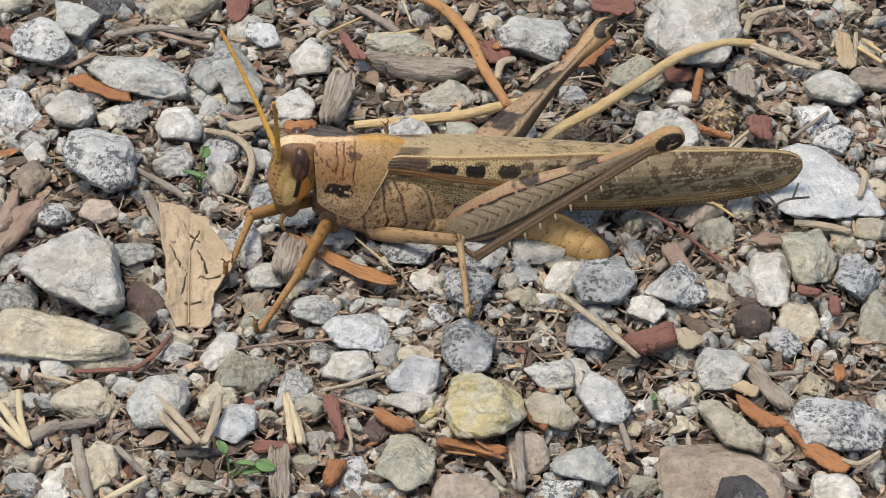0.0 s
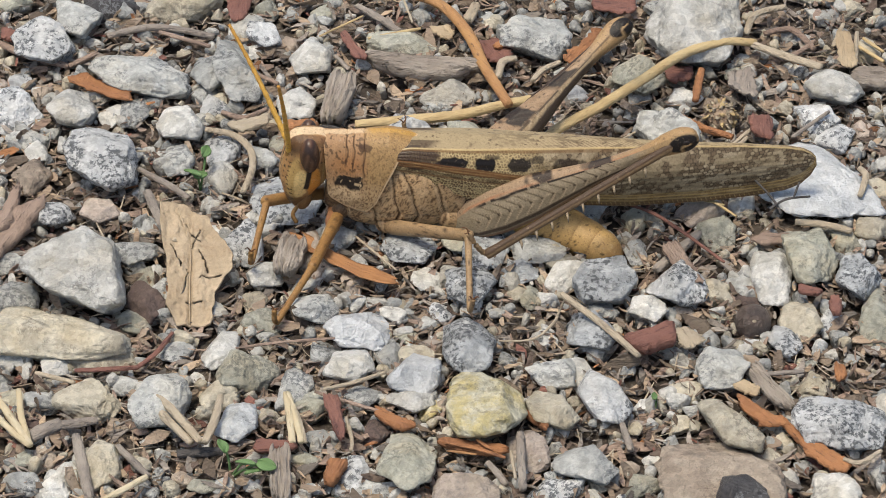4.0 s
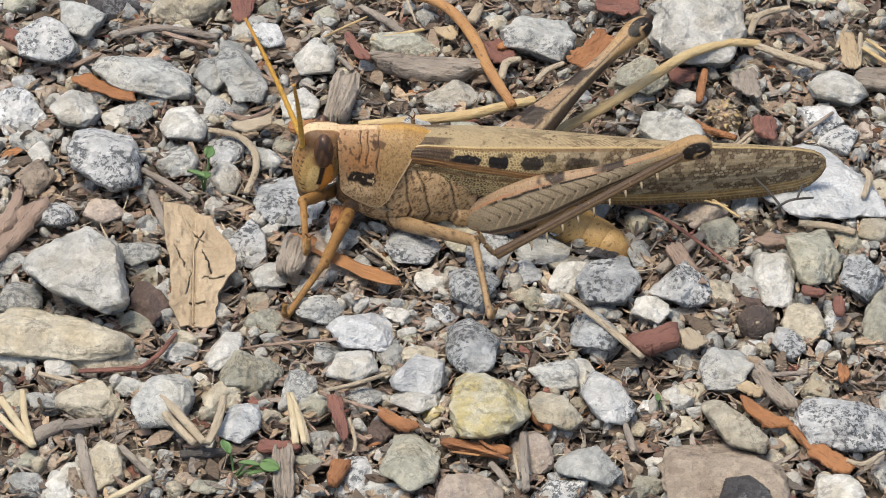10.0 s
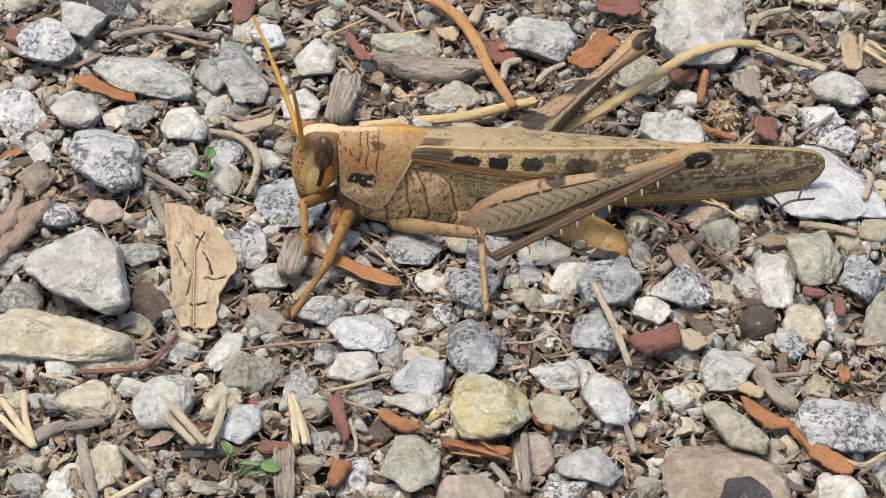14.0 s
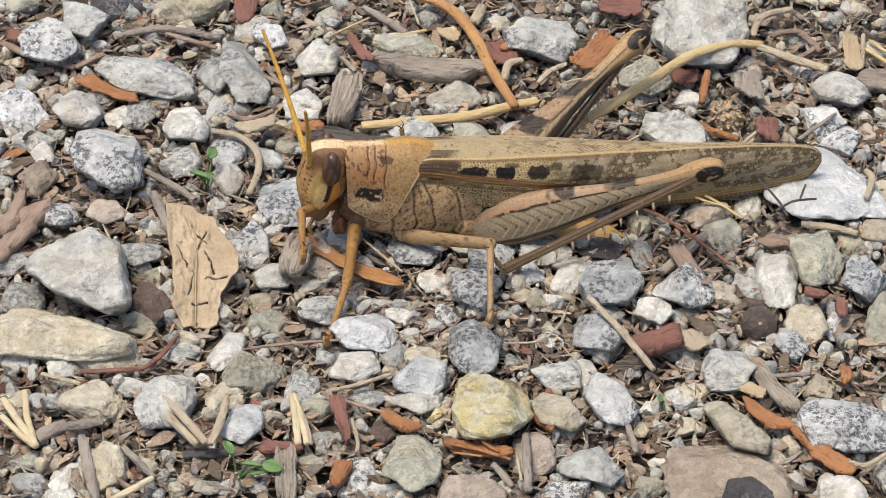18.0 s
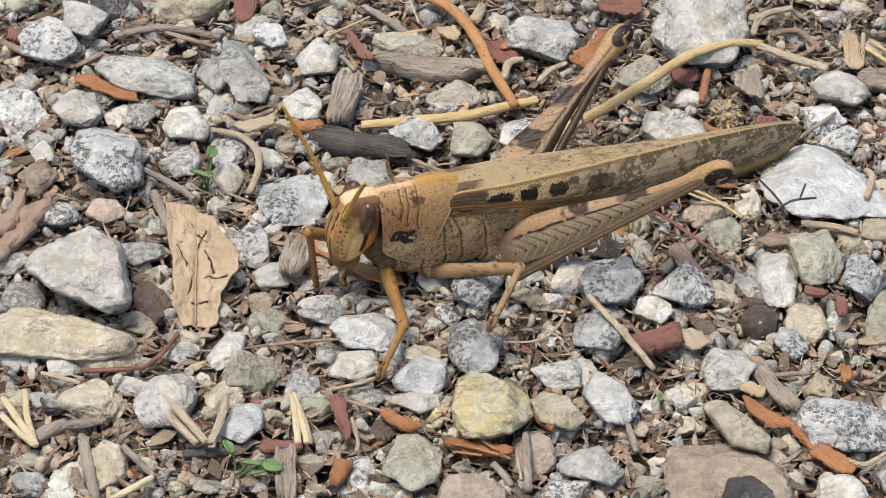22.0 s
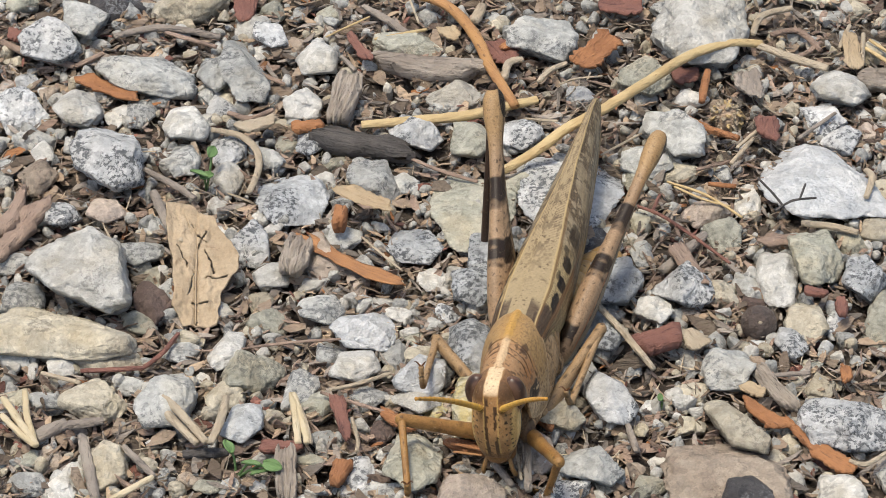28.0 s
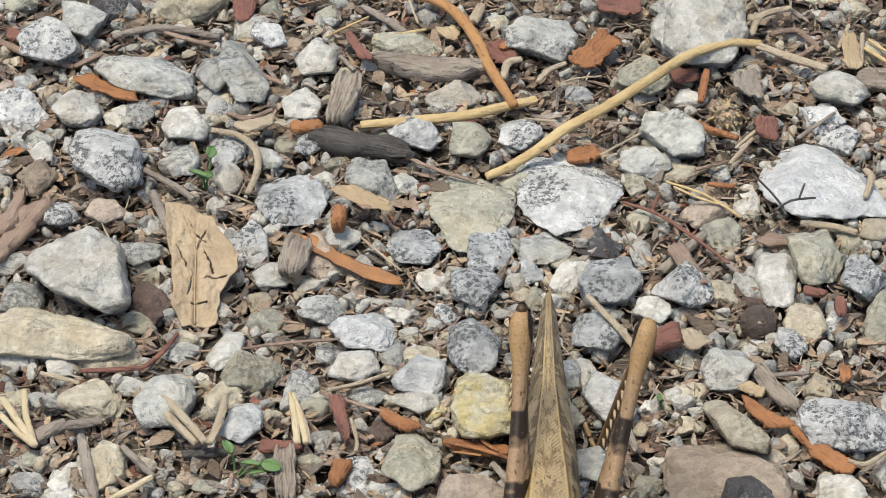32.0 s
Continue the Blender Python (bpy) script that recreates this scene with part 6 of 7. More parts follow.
def wing_colour(x, t, z):
    """t: across the wing, 0 to 0.25 on the back, then down its side."""
    hem = lerps(-x, HEM)
    fringe = z - hem
    back = soft(-x, 11, 17)
    side = t > 0.25
    rough = clouds(x * 0.5, z * 0.9, 0 * x, 20) * 0.6 + clouds(x * 1.3, z * 2.1, 0 * x, 21) * 0.4
    # front: smooth pale back, yellow net with black bars, a brown vein, a brown net
    c = ground_tone(x, (0.49, 0.415, 0.295))
    c = over(c, (0.37, 0.285, 0.17), side * 0.7)
    line, rnd = cells(x, z, 0.36, 0.28, 0.36, 0.9, 22)
    c = over(c, (0.74, 0.62, 0.38), side * line * 0.9)
    c = over(c, (0.20, 0.13, 0.075), side * (1 - line) * (rnd > 0.3) * 0.62)
    low = z < -3.4
    c = over(c, (0.14, 0.085, 0.05), side * low * (1 - line) * (rnd > 0.2) * soft(clouds(x * 0.9, z * 1.2, 0 * x, 23), 0.35, 0.55) * 0.8)
    # rear: grey-tan with dark outlined cells in clumps along rising veins
    grey = over(ground_tone(x, (0.46, 0.40, 0.31)), (0.34, 0.29, 0.22), clouds(x * 0.9, z * 0.9, 0 * x, 24))
    grey = over(grey, (0.56, 0.50, 0.41), 0.8 * soft(clouds(x * 0.55, z * 0.8, 0 * x, 30), 0.55, 0.75))
    w = z + 0.20 * x + 0.5 * clouds(x * 0.25, z * 0.3, 0 * x, 33)
    line, rnd = cells(x, w, 0.56, 0.37, 0.34, 0.6, 25)
    clump = soft(rough + 0.34 * (rnd - 0.5), 0.42, 0.54)
    grey = over(grey, (0.075, 0.052, 0.037), line * (0.18 + 0.78 * clump))
    grey = over(grey, (0.13, 0.088, 0.058), (1 - line) * clump * (rnd > 0.42) * 0.75)
    c = c + (grey - c) * (back * side)[:, None]
    # dark bars and base
    for x0, x1, z0, z1, k in ((-6.3, -3.0, -2.15, -1.15, 1), (-9.7, -7.2, -2.25, -1.05, 1), (-13.5, -11.1, -2.3, -0.95, 0.95), (-9.9, -8.2, -1.1, -0.75, 0.7), (-20.0, -16.2, -2.4, -0.9, 0.7), (-14.9, -13.6, -1.4, -0.7, 0.7)):
        c = over(c, (0.014, 0.010, 0.009), side * k * bar(x, z, x0, x1, z0, z1, 0.5))
    c = over(c, (0.055, 0.032, 0.026), 0.92 * np.maximum(blot(x, z, -0.3, -1.5, 2.9, 1.25, 0.5) * (t > 0.21), 0.8 * soft(x + 9 * (0.24 - t), -2.6, -1.6) * (t > 0.13) * (t < 0.26)))
    # long brown vein and finer ones
    band = -2.15 + 0.075 * np.minimum(x + 1.5, 0) - 0.00066 * np.minimum(x + 1.5, 0) ** 2
    d = z - band
    front = soft(-x, 24, 17)
    c = over(c, (0.27, 0.135, 0.065), side * front * soft(np.abs(d), 0.45, 0.36) * 0.95)
    c = over(c, (0.50, 0.33, 0.17), side * front * soft(np.abs(np.abs(d) - 0.18), 0.08, 0.03) * 0.7)
    c = over(c, (0.36, 0.22, 0.12), side * front * soft(np.abs(d + 1.1), 0.20, 0.10) * 0.7)
    c = over(c, (0.10, 0.062, 0.04), side * front * 0.65 * soft(d, -0.4, -0.6) * soft(d, -1.3, -1.0) * soft(clouds(x * 1.4, z * 2, 0 * x, 26), 0.3, 0.6))
    # the vein along the shoulder, with cross ticks above and below
    c = over(c, (0.30, 0.18, 0.09), 0.7 * soft(np.abs(t - 0.275), 0.020, 0.012) * soft(-x, 26, 18))
    c = over(c, (0.68, 0.55, 0.33), 0.95 * soft(np.abs(t - 0.250), 0.012, 0.006))
    tick = ((x + 9 * (t - 0.25)) / 0.55) % 1.0
    c = over(c, (0.20, 0.13, 0.085), 0.7 * soft(np.abs(tick - 0.5), 0.17, 0.08) * soft(-x, 10, 20) * (t > 0.10) * (t < 0.235))
    dots = soft(clouds(x * 3.0, t * 44, 0 * x, 27), 0.70, 0.78) * soft(clouds(x * 0.7, t * 8, 0 * x, 34), 0.35, 0.6)
    c = over(c, (0.11, 0.07, 0.045), 0.75 * dots * (t < 0.24))
    stain = soft(0.6 * clouds(x * 0.8, t * 14, 0 * x, 31) + 0.4 * clouds(x * 2.2, t * 40, 0 * x, 36), 0.52, 0.66)
    c = over(c, (0.13, 0.09, 0.06), 0.62 * stain * (t < 0.24) * soft(-x, 4, 14))
    # golden veins and a comb of short ones along the hem
    gold = side * soft(-x, 14, 20)
    c = over(c, (0.40, 0.28, 0.13), gold * soft(fringe, 2.0, 1.5) * 0.55)
    c = over(c, (0.58, 0.44, 0.22), gold * 0.85 * soft(fringe, 2.0, 1.7) * veins(fringe, 0.42, 0.22))
    comb = ((x - 0.5 * fringe) / 0.55) % 1.0
    c = over(c, (0.13, 0.08, 0.05), gold * 0.8 * soft(fringe, 0.75, 0.6) * soft(np.abs(comb - 0.5), 0.45, 0.36))
    return over(c, (0.56, 0.43, 0.24), 0.9 * side * soft(fringe, 0.16, 0.08))


def wing_shape(side):
    nx, nt = 620, 118
    s = np.linspace(0, 1, nx)[:, None]
    x = 1.5 - 48.1 * s + np.zeros((1, nt))
    t = np.linspace(0, 1, nt)[None, :] + 0 * x
    ridge, hem, wide, should = (lerps(-x, k) for k in (RIDGE, HEM, BREADTH, SHOULDER))
    drop = np.minimum(lerps(-x, ((0, 0.5), (20, 0.25), (32, 0.1), (46, 0.05))), 0.4 * (ridge - hem))
    q = np.clip(t / 0.25, 0, 1)
    start = lerps(-x, ((0, -0.5), (20, -0.45), (34, -0.1))) if side > 0 else 0.0
    y1, z1 = start + (should - start) * q, ridge - drop * q ** 1.6
    p = np.clip((t - 0.25) / 0.75, 0, 1)
    y2 = should + (wide - should) * np.sin(np.minimum(p * 2.2, 1) * math.pi / 2) * (1 - 0.25 * p * p)
    z2 = ridge - drop + (hem - ridge + drop) * p
    y, z = np.where(t < 0.25, y1, y2), np.where(t < 0.25, z1, z2)
    z = z + 0.01 * np.sin(p * 60) * (p > 0.04) * (p < 0.96)
    y = y + 0.015 * np.sin(p * 60 + 1) * (p > 0.04) * (p < 0.96) + 0.05 * (clouds(x * 0.7, z * 0.7, 0 * x, 28) - 0.5)
    if side > 0:
        y, z = y + 0.10, z + 0.10
    v = np.stack([x, side * y, z], -1).reshape(-1, 3)
    a = (np.arange(nx - 1)[:, None] * nt + np.arange(nt - 1)[None, :]).ravel()
    f = np.stack([a, a + nt, a + nt + 1, a + 1], -1)
    f = f if side > 0 else f[:, ::-1]
    return v, f.tolist(), wing_colour(x.ravel(), t.ravel(), z.ravel()) * np.array((1.0, 1.07, 1.04))


for side in (1, -1):
    v, f, tint = wing_shape(side)
    skinned("forewing", v, f, tint, WING, hopper, "long folded forewing, tan with dark brown blotches", 0.12)


# abdomen: a chain of rings
def belly_colour(x, y, z):
    c = over(ground_tone(x, (0.74, 0.56, 0.27)), (0.58, 0.41, 0.18), clouds(x * 1.2, y * 1.2, z * 1.2, 40))
    c = over(c, (0.34, 0.21, 0.09), 0.6 * soft(x, -2.0, -2.4))
    return over(c, BLACK, 0.85 * soft(clouds(x * 2.4, y * 2.4, z * 2.4, 41), 0.80, 0.84))


abdomen = []
for k in range(8):
    r0, r1 = 2.95 - 0.10 * k, 2.95 - 0.10 * (k + 1)
    rows = [(0.5, r0 * 0.9), (0.1, r0), (-1.2, r0 + 0.06), (-2.2, r1 + 0.02), (-2.7, r1 * 0.9)]
    if k == 7:
        rows = [(0.5, r0 * 0.9), (0.1, r0), (-1.2, r0 * 0.95), (-2.4, r0 * 0.72), (-3.2, r0 * 0.4), (-3.5, r0 * 0.12)]
    v, f = rings([oval("x", x, 0, 0, r * 0.95, r, 2.0, 48) for x, r in dense(rows, 6)], 48)
    abdomen.append(skinned("abdomen_ring", v, f, belly_colour, SKIN, hopper, "yellowish dotted abdomen ring"))


# legs: each limb piece lies along its own x axis
def chevrons(x, z):
    """Slanting ridges that meet at the middle of the thigh, 0 to 1 from ridge to ridge."""
    return ((x + 1.25 * np.abs(z + 0.35)) / 1.35) % 1.0


def limb(name, rows, colour, label=""):
    """rows: x, half thickness, half height, drop."""
    fine, sides = (46, 96) if name == "hind_femur" else (10, 32)
    v, f = rings([oval("x", x, 0, dz, hy, hz, 2.2, sides) for x, hy, hz, dz in dense(rows, fine)], sides)
    if name == "hind_femur":
        v = np.array(v)
        top = np.maximum(lerps(v[:, 0], HIND_TOP), 0.1)
        h = v[:, 2] / top
        panel = soft(h, -0.62, -0.5) * soft(h, 0.5, 0.4) * soft(v[:, 0], 1.5, 3) * soft(v[:, 0], 21, 18)
        v[:, 1] *= 1 + panel * (0.10 * (1 - chevrons(v[:, 0], v[:, 2])) - 0.05) + 0.05 * soft(np.abs(h - 0.55), 0.10, 0.0) + 0.05 * soft(np.abs(h + 0.66), 0.10, 0.0)
    return skinned(name, v, f, colour, SKIN, hopper, label)


def thin_colour(x, y, z):
    c = over(ground_tone(x, (0.44, 0.28, 0.11)), (0.34, 0.20, 0.085), clouds(x * 0.9, y, z, 50))
    c = over(c, (0.62, 0.44, 0.20), 0.5 * soft(clouds(x * 0.4, y, z, 51), 0.55, 0.75))
    return over(c, (0.10, 0.06, 0.03), 0.7 * soft(clouds(x * 2.2, y * 2.5, z * 2.5, 52), 0.74, 0.80))


def mid_colour(x, y, z):
    c = over(ground_tone(x, (0.50, 0.39, 0.25)), (0.36, 0.27, 0.165), clouds(x * 0.9, y, z, 53))
    return over(c, (0.06, 0.04, 0.025), 0.85 * soft(clouds(x * 2.6, y * 3, z * 3, 54), 0.72, 0.78))


def femur_colour(x, y, z, side=1):
    top = np.maximum(lerps(x, HIND_TOP), 0.1)
    h = z / top
    outer = y * side < 0
    wav = clouds(x * 1.1, z * 1.4, 0 * x, 60) - 0.5
    band = np.zeros(len(x))
    for at, size in ((3.4, 0.9), (11.6, 1.35), (18.6, 1.5)):
        band = np.maximum(band, soft(np.abs(x - at + 0.35 * z + 1.6 * wav), size + 0.2, size - 0.2))
    # the outer face: grey fishbone between dark rims
    c = over(ground_tone(x, (0.40, 0.375, 0.30)), (0.32, 0.295, 0.225), clouds(x * 0.5, z, 0 * x, 61))
    k = chevrons(x, z)
    panel = soft(h, -0.64, -0.56) * soft(h, 0.5, 0.45) * soft(x, 1.4, 2.4) * soft(x, 21.5, 19)
    c = over(c, (0.60, 0.53, 0.41), panel * 0.75 * soft(np.abs(k - 0.06), 0.09, 0.03))
    c = over(c, (0.20, 0.165, 0.115), panel * 0.35 * soft(np.abs(k - 0.88), 0.12, 0.04))
    c = over(c, (0.05, 0.03, 0.02), panel * 0.9 * soft(np.hypot((k - 0.80) * 1.35, (z + 0.35) * 1.0), 0.18, 0.10))
    # upper rim: pinkish-tan with black bands
    rim = soft(h, 0.50, 0.56)
    upper = over(ground_tone(x, (0.47, 0.37, 0.265)), (0.43, 0.31, 0.18), soft(x, 18, 24))
    upper = over(upper, (0.52, 0.23, 0.12), 0.6 * soft(np.abs(h - 0.61), 0.07, 0.03) * soft(clouds(x * 0.5, 0 * x, 0 * x, 62), 0.35, 0.6))
    upper = over(upper, (0.025, 0.018, 0.016), 0.92 * band * soft(x, 6, 8) * soft(h + 0.5 * wav, 0.50, 0.62))
    c = over(c, (0, 0, 0), rim) + upper * rim[:, None]
    c = over(c, BLACK, 0.95 * soft(np.abs(h - 0.51 + 0.10 * wav), 0.075, 0.045) * (clouds(x * 0.8, 0 * x, 0 * x, 63) > 0.33) * soft(x, 2.5, 3.5) * soft(x, 23, 21))
    c = over(c, (0.06, 0.035, 0.025), 0.9 * soft(h, -0.60, -0.66) * soft(h, -0.84, -0.78))
    c = over(c, (0.27, 0.15, 0.09), 0.8 * soft(h, -0.84, -0.88))
    # the inner face and the back of the far thigh: tan with broad black bands
    inner = over(ground_tone(x, (0.49, 0.385, 0.28)), (0.36, 0.275, 0.19), clouds(x * 0.7, z * 2, 0 * x, 64))
    inner = over(inner, (0.38, 0.335, 0.235), 0.85 * soft(h, -0.2, -0.32))
    inner = over(inner, (0.035, 0.024, 0.018), 0.92 * soft(h + 0.12 * wav, -0.50, -0.64))
    inner = over(inner, (0.02, 0.014, 0.012), 0.97 * band * soft(h, -0.25, -0.12))
    inner = over(inner, (0.04, 0.025, 0.018), 0.85 * soft(np.abs(h + 0.24), 0.09, 0.05) * (clouds(x * 0.8, 0 * x, 0 * x, 65) > 0.3))
    inner = over(inner, (0.06, 0.04, 0.03), 0.75 * soft(clouds(x * 2.4, z * 4, y * 3, 66), 0.76, 0.82) * soft(h, -0.1, 0.1))
    c = np.where((outer & (h < 0.92))[:, None], c, inner)
    c = over(c, (0.54, 0.40, 0.22), 0.75 * soft(x, 22, 25))
    c = over(c, (0.10, 0.06, 0.035), 0.8 * soft(x, 20, 24) * soft(np.abs(h + 0.15), 0.12, 0.05) * soft(x, 27, 26))
    crescent = np.hypot((x - 28.0) / 1.7, (z + 0.35) / 0.95)
    return over(c, (0.012, 0.009, 0.008), soft(crescent, 1.05, 0.92) * soft(np.hypot((x - 28.3) / 1.3, (z + 1.1) / 0.9), 0.55, 0.75) + soft(z, -0.7, -0.9) * soft(x, 27.6, 28))


HIND = ((-0.6, 0.5, 0.9, 0), (0.3, 0.9, 1.7, 0), (2, 1.15, 2.5, 0), (5, 1.35, 2.85, 0), (9, 1.3, 2.6, 0), (13, 1.05, 1.95, 0), (17, 0.85, 1.3, 0), (21, 0.72, 0.98, 0),
        (24, 0.78, 0.95, 0), (26.3, 1.05, 1.3, 0), (28.2, 1.1, 1.4, -0.1), (29.4, 0.75, 0.9, -0.2), (29.7, 0.2, 0.3, -0.2))
HIND_TOP = [(x, h) for x, _, h, _ in HIND]


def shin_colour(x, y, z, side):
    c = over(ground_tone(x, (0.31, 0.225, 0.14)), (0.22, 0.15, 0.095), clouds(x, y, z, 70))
    # right shin nearly black all over; only the left carries the pale stripe
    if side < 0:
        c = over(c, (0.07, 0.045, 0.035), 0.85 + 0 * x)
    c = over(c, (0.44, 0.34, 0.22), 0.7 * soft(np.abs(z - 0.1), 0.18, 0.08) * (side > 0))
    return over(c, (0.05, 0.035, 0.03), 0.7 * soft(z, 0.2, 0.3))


def spine_colour(x, y, z):
    return over(ground_tone(x, (0.66, 0.59, 0.46)), BLACK, soft(z, -1.0, -1.25))


def foot(parent, start, length, colour):
    """A jointed foot with two claws at the end of a shin."""
    path = smooth_line([(start - 0.2, 0, 0), (start + 0.3, 0, 0.35), (start + 0.5, 0, 0.5 * length), (start + 0.4, 0, length)], 5)
    a, b = tube(path, [0.34 - 0.10 * math.sin(i * 1.6) ** 2 for i in range(len(path))], 10, 3, 0.2)
    skinned("foot", a, b, colour, SKIN, parent, "jointed clawed foot")
    for s in (1, -1):
        path = smooth_line([(start + 0.4, 0, length - 0.1), (start + 0.3, 0.4 * s, length + 0.4), (start + 0.7, 0.6 * s, length + 0.75)], 4)
        a, b = tube(path, [0.12 - 0.011 * i for i in range(len(path))], 6)
        skinned("claw", a, b, plain_tan(0.20, 0.10, 0.05), SKIN, parent)


def hind_leg(side):
    femur = limb("hind_femur", HIND, lambda x, y, z: femur_colour(x, y, z, side), "thick jumping thigh with herringbone ridges and black bands")
    for s in (1, -1):
        lump("knee_bead", (28.35, 0.72 * s, -0.35), (0.62, 0.42, 0.42), plain_tan(0.02, 0.015, 0.013), EYE_SKIN, femur, "glossy black bead on the knee", (0, 12, 0), 3)
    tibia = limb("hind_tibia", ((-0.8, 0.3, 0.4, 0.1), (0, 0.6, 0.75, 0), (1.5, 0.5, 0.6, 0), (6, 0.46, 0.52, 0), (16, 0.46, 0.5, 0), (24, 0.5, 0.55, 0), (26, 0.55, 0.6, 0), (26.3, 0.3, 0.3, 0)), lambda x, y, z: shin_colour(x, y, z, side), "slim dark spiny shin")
    for k in range(9):
        for s in (1, -1):
            a, b = tube([Vector((6 + 2.0 * k, 0.28 * s, -0.3)), Vector((6.25 + 2.0 * k, 0.5 * s, -0.95)), Vector((6.5 + 2.0 * k, 0.62 * s, -1.45))], [0.17, 0.13, 0.03], 8, 0, 0)
            skinned("spine", a, b, spine_colour, SKIN, tibia, "white shin spine with black tip")
    foot(tibia, 26.0, 4.0, mid_colour)
    return femur, tibia, Vector((-6.6, 3.0 * side, -10)), 28.8 if side > 0 else 29.5, 26.0


def walking_leg(word, hip, l1, l2, colour):
    femur = limb(word + "_femur", ((-0.5, 0.5, 0.55, 0), (0.5, 0.75, 0.9, 0), (l1 * 0.5, 0.62, 0.78, 0), (l1 - 0.6, 0.6, 0.68, 0), (l1 + 0.3, 0.55, 0.62, 0), (l1 + 0.7, 0.2, 0.25, 0)), colour, "slim speckled walking thigh")
    tibia = limb(word + "_tibia", ((-0.5, 0.3, 0.3, 0), (0, 0.5, 0.55, 0), (1, 0.42, 0.45, 0), (l2 * 0.6, 0.36, 0.36, 0), (l2 - 0.3, 0.36, 0.38, 0), (l2, 0.2, 0.2, 0)), colour, "thin walking shin")
    for k in range(4):
        a, b = tube([Vector((l2 * (0.45 + 0.13 * k), 0, -0.25)), Vector((l2 * (0.48 + 0.13 * k), 0, -0.85))], [0.10, 0.03], 6, 0, 0)
        skinned("spine", a, b, plain_tan(0.30, 0.18, 0.08), SKIN, tibia)
    foot(tibia, l2 - 0.1, 2.6, colour)
    return femur, tibia, Vector(hip), l1, l2


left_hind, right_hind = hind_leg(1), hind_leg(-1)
left_mid, right_mid = (walking_leg("mid", (1.5, 3.0 * s, -11.0), 11.5, 10.0, mid_colour) for s in (1, -1))
left_fore, right_fore = (walking_leg("fore", (7.5, 2.6 * s, -10.3), 9.0, 8.8, thin_colour) for s in (1, -1))


def antenna(side):
    path = [Vector((15.0 * i / 60, 0, 0.5 * math.sin(i / 60 * 2.4))) for i in range(61)]
    v, f = tube(path, [0.36 - 0.003 * i + (0.02 if i % 4 < 2 else -0.02) for i in range(61)], 10, 0, 0)
    ob = skinned("antenna", v, f, lambda x, y, z: over(ground_tone(x, (0.95, 0.66, 0.17)), (0.74, 0.44, 0.11), x / 15), SKIN, hopper, "yellow beaded antenna")
    lump("scape", (0.1, 0, 0), (0.75, 0.5, 0.5), plain_tan(0.46, 0.29, 0.10), SKIN, ob, "", (0, 0, 0), 3)
    return ob, Vector((13.5, 0.95 * side, -3.0))


left_antenna, right_antenna = antenna(1), antenna(-1)


# movement
def aim(start, end, up=(0, 0, 1)):
    """The pose in the grasshopper's space (mm) of a piece that lies from start towards end."""
    x = (Vector(end) - Vector(start)).normalized()
    y = Vector(up).cross(x).normalized()
    z = x.cross(y)
    m = Matrix((x, y, z)).transposed().to_4x4()
    m.translation = Vector(start) * MM
    return m


def stride(leg, early, late):
    """Rows: seconds, knee and foot in the grasshopper's space (mm)."""
    femur, tibia, hip, l1, l2 = leg
    upper, lower = [], []
    for t, *p in early + late:
        up = (0, 0, 1)
        if femur == right_hind[0]:
            up = (0, -0.9, 0.5) if t < 26 else (0, -0.3, 1)
        elif femur == left_hind[0]:
            up = (0, -0.28, 1) if t < 26 else (0, 0.3, 1)
        knee, toe = Vector(p[:3]), Vector(p[3:])
        knee = hip + (knee - hip).normalized() * l1
        upper.append((t, aim(hip, knee, up)))
        lower.append((t, aim(knee, toe, (0, 0, 1) if abs((toe - knee).normalized().z) < 0.93 else (1, 0, 0.3))))
    walk(femur, upper)
    walk(tibia, lower)


def sway(feeler, rows):
    ob, base = feeler
    walk(ob, [(t, aim(base, p)) for t, *p in rows])


def curl(rows):
    """Rows: seconds, the gap from ring to ring (mm), bend down and bend sideways at each abdomen joint (degrees)."""
    poses = [[] for _ in abdomen]
    for t, step, down, side in rows:
        m = Matrix.Translation(Vector((-6.5, 0, -8.4)) * MM) @ pose(0, 0, 0, 0, -4, 0)
        for k in range(len(abdomen)):
            m = m @ pose(0, 0, 0, 0, -down if k < 6 else 0, side)
            poses[k].append((t, m.copy()))
            m = m @ Matrix.Translation((-step * MM, 0, 0))
    for ob, keys in zip(abdomen, poses):
        walk(ob, keys)


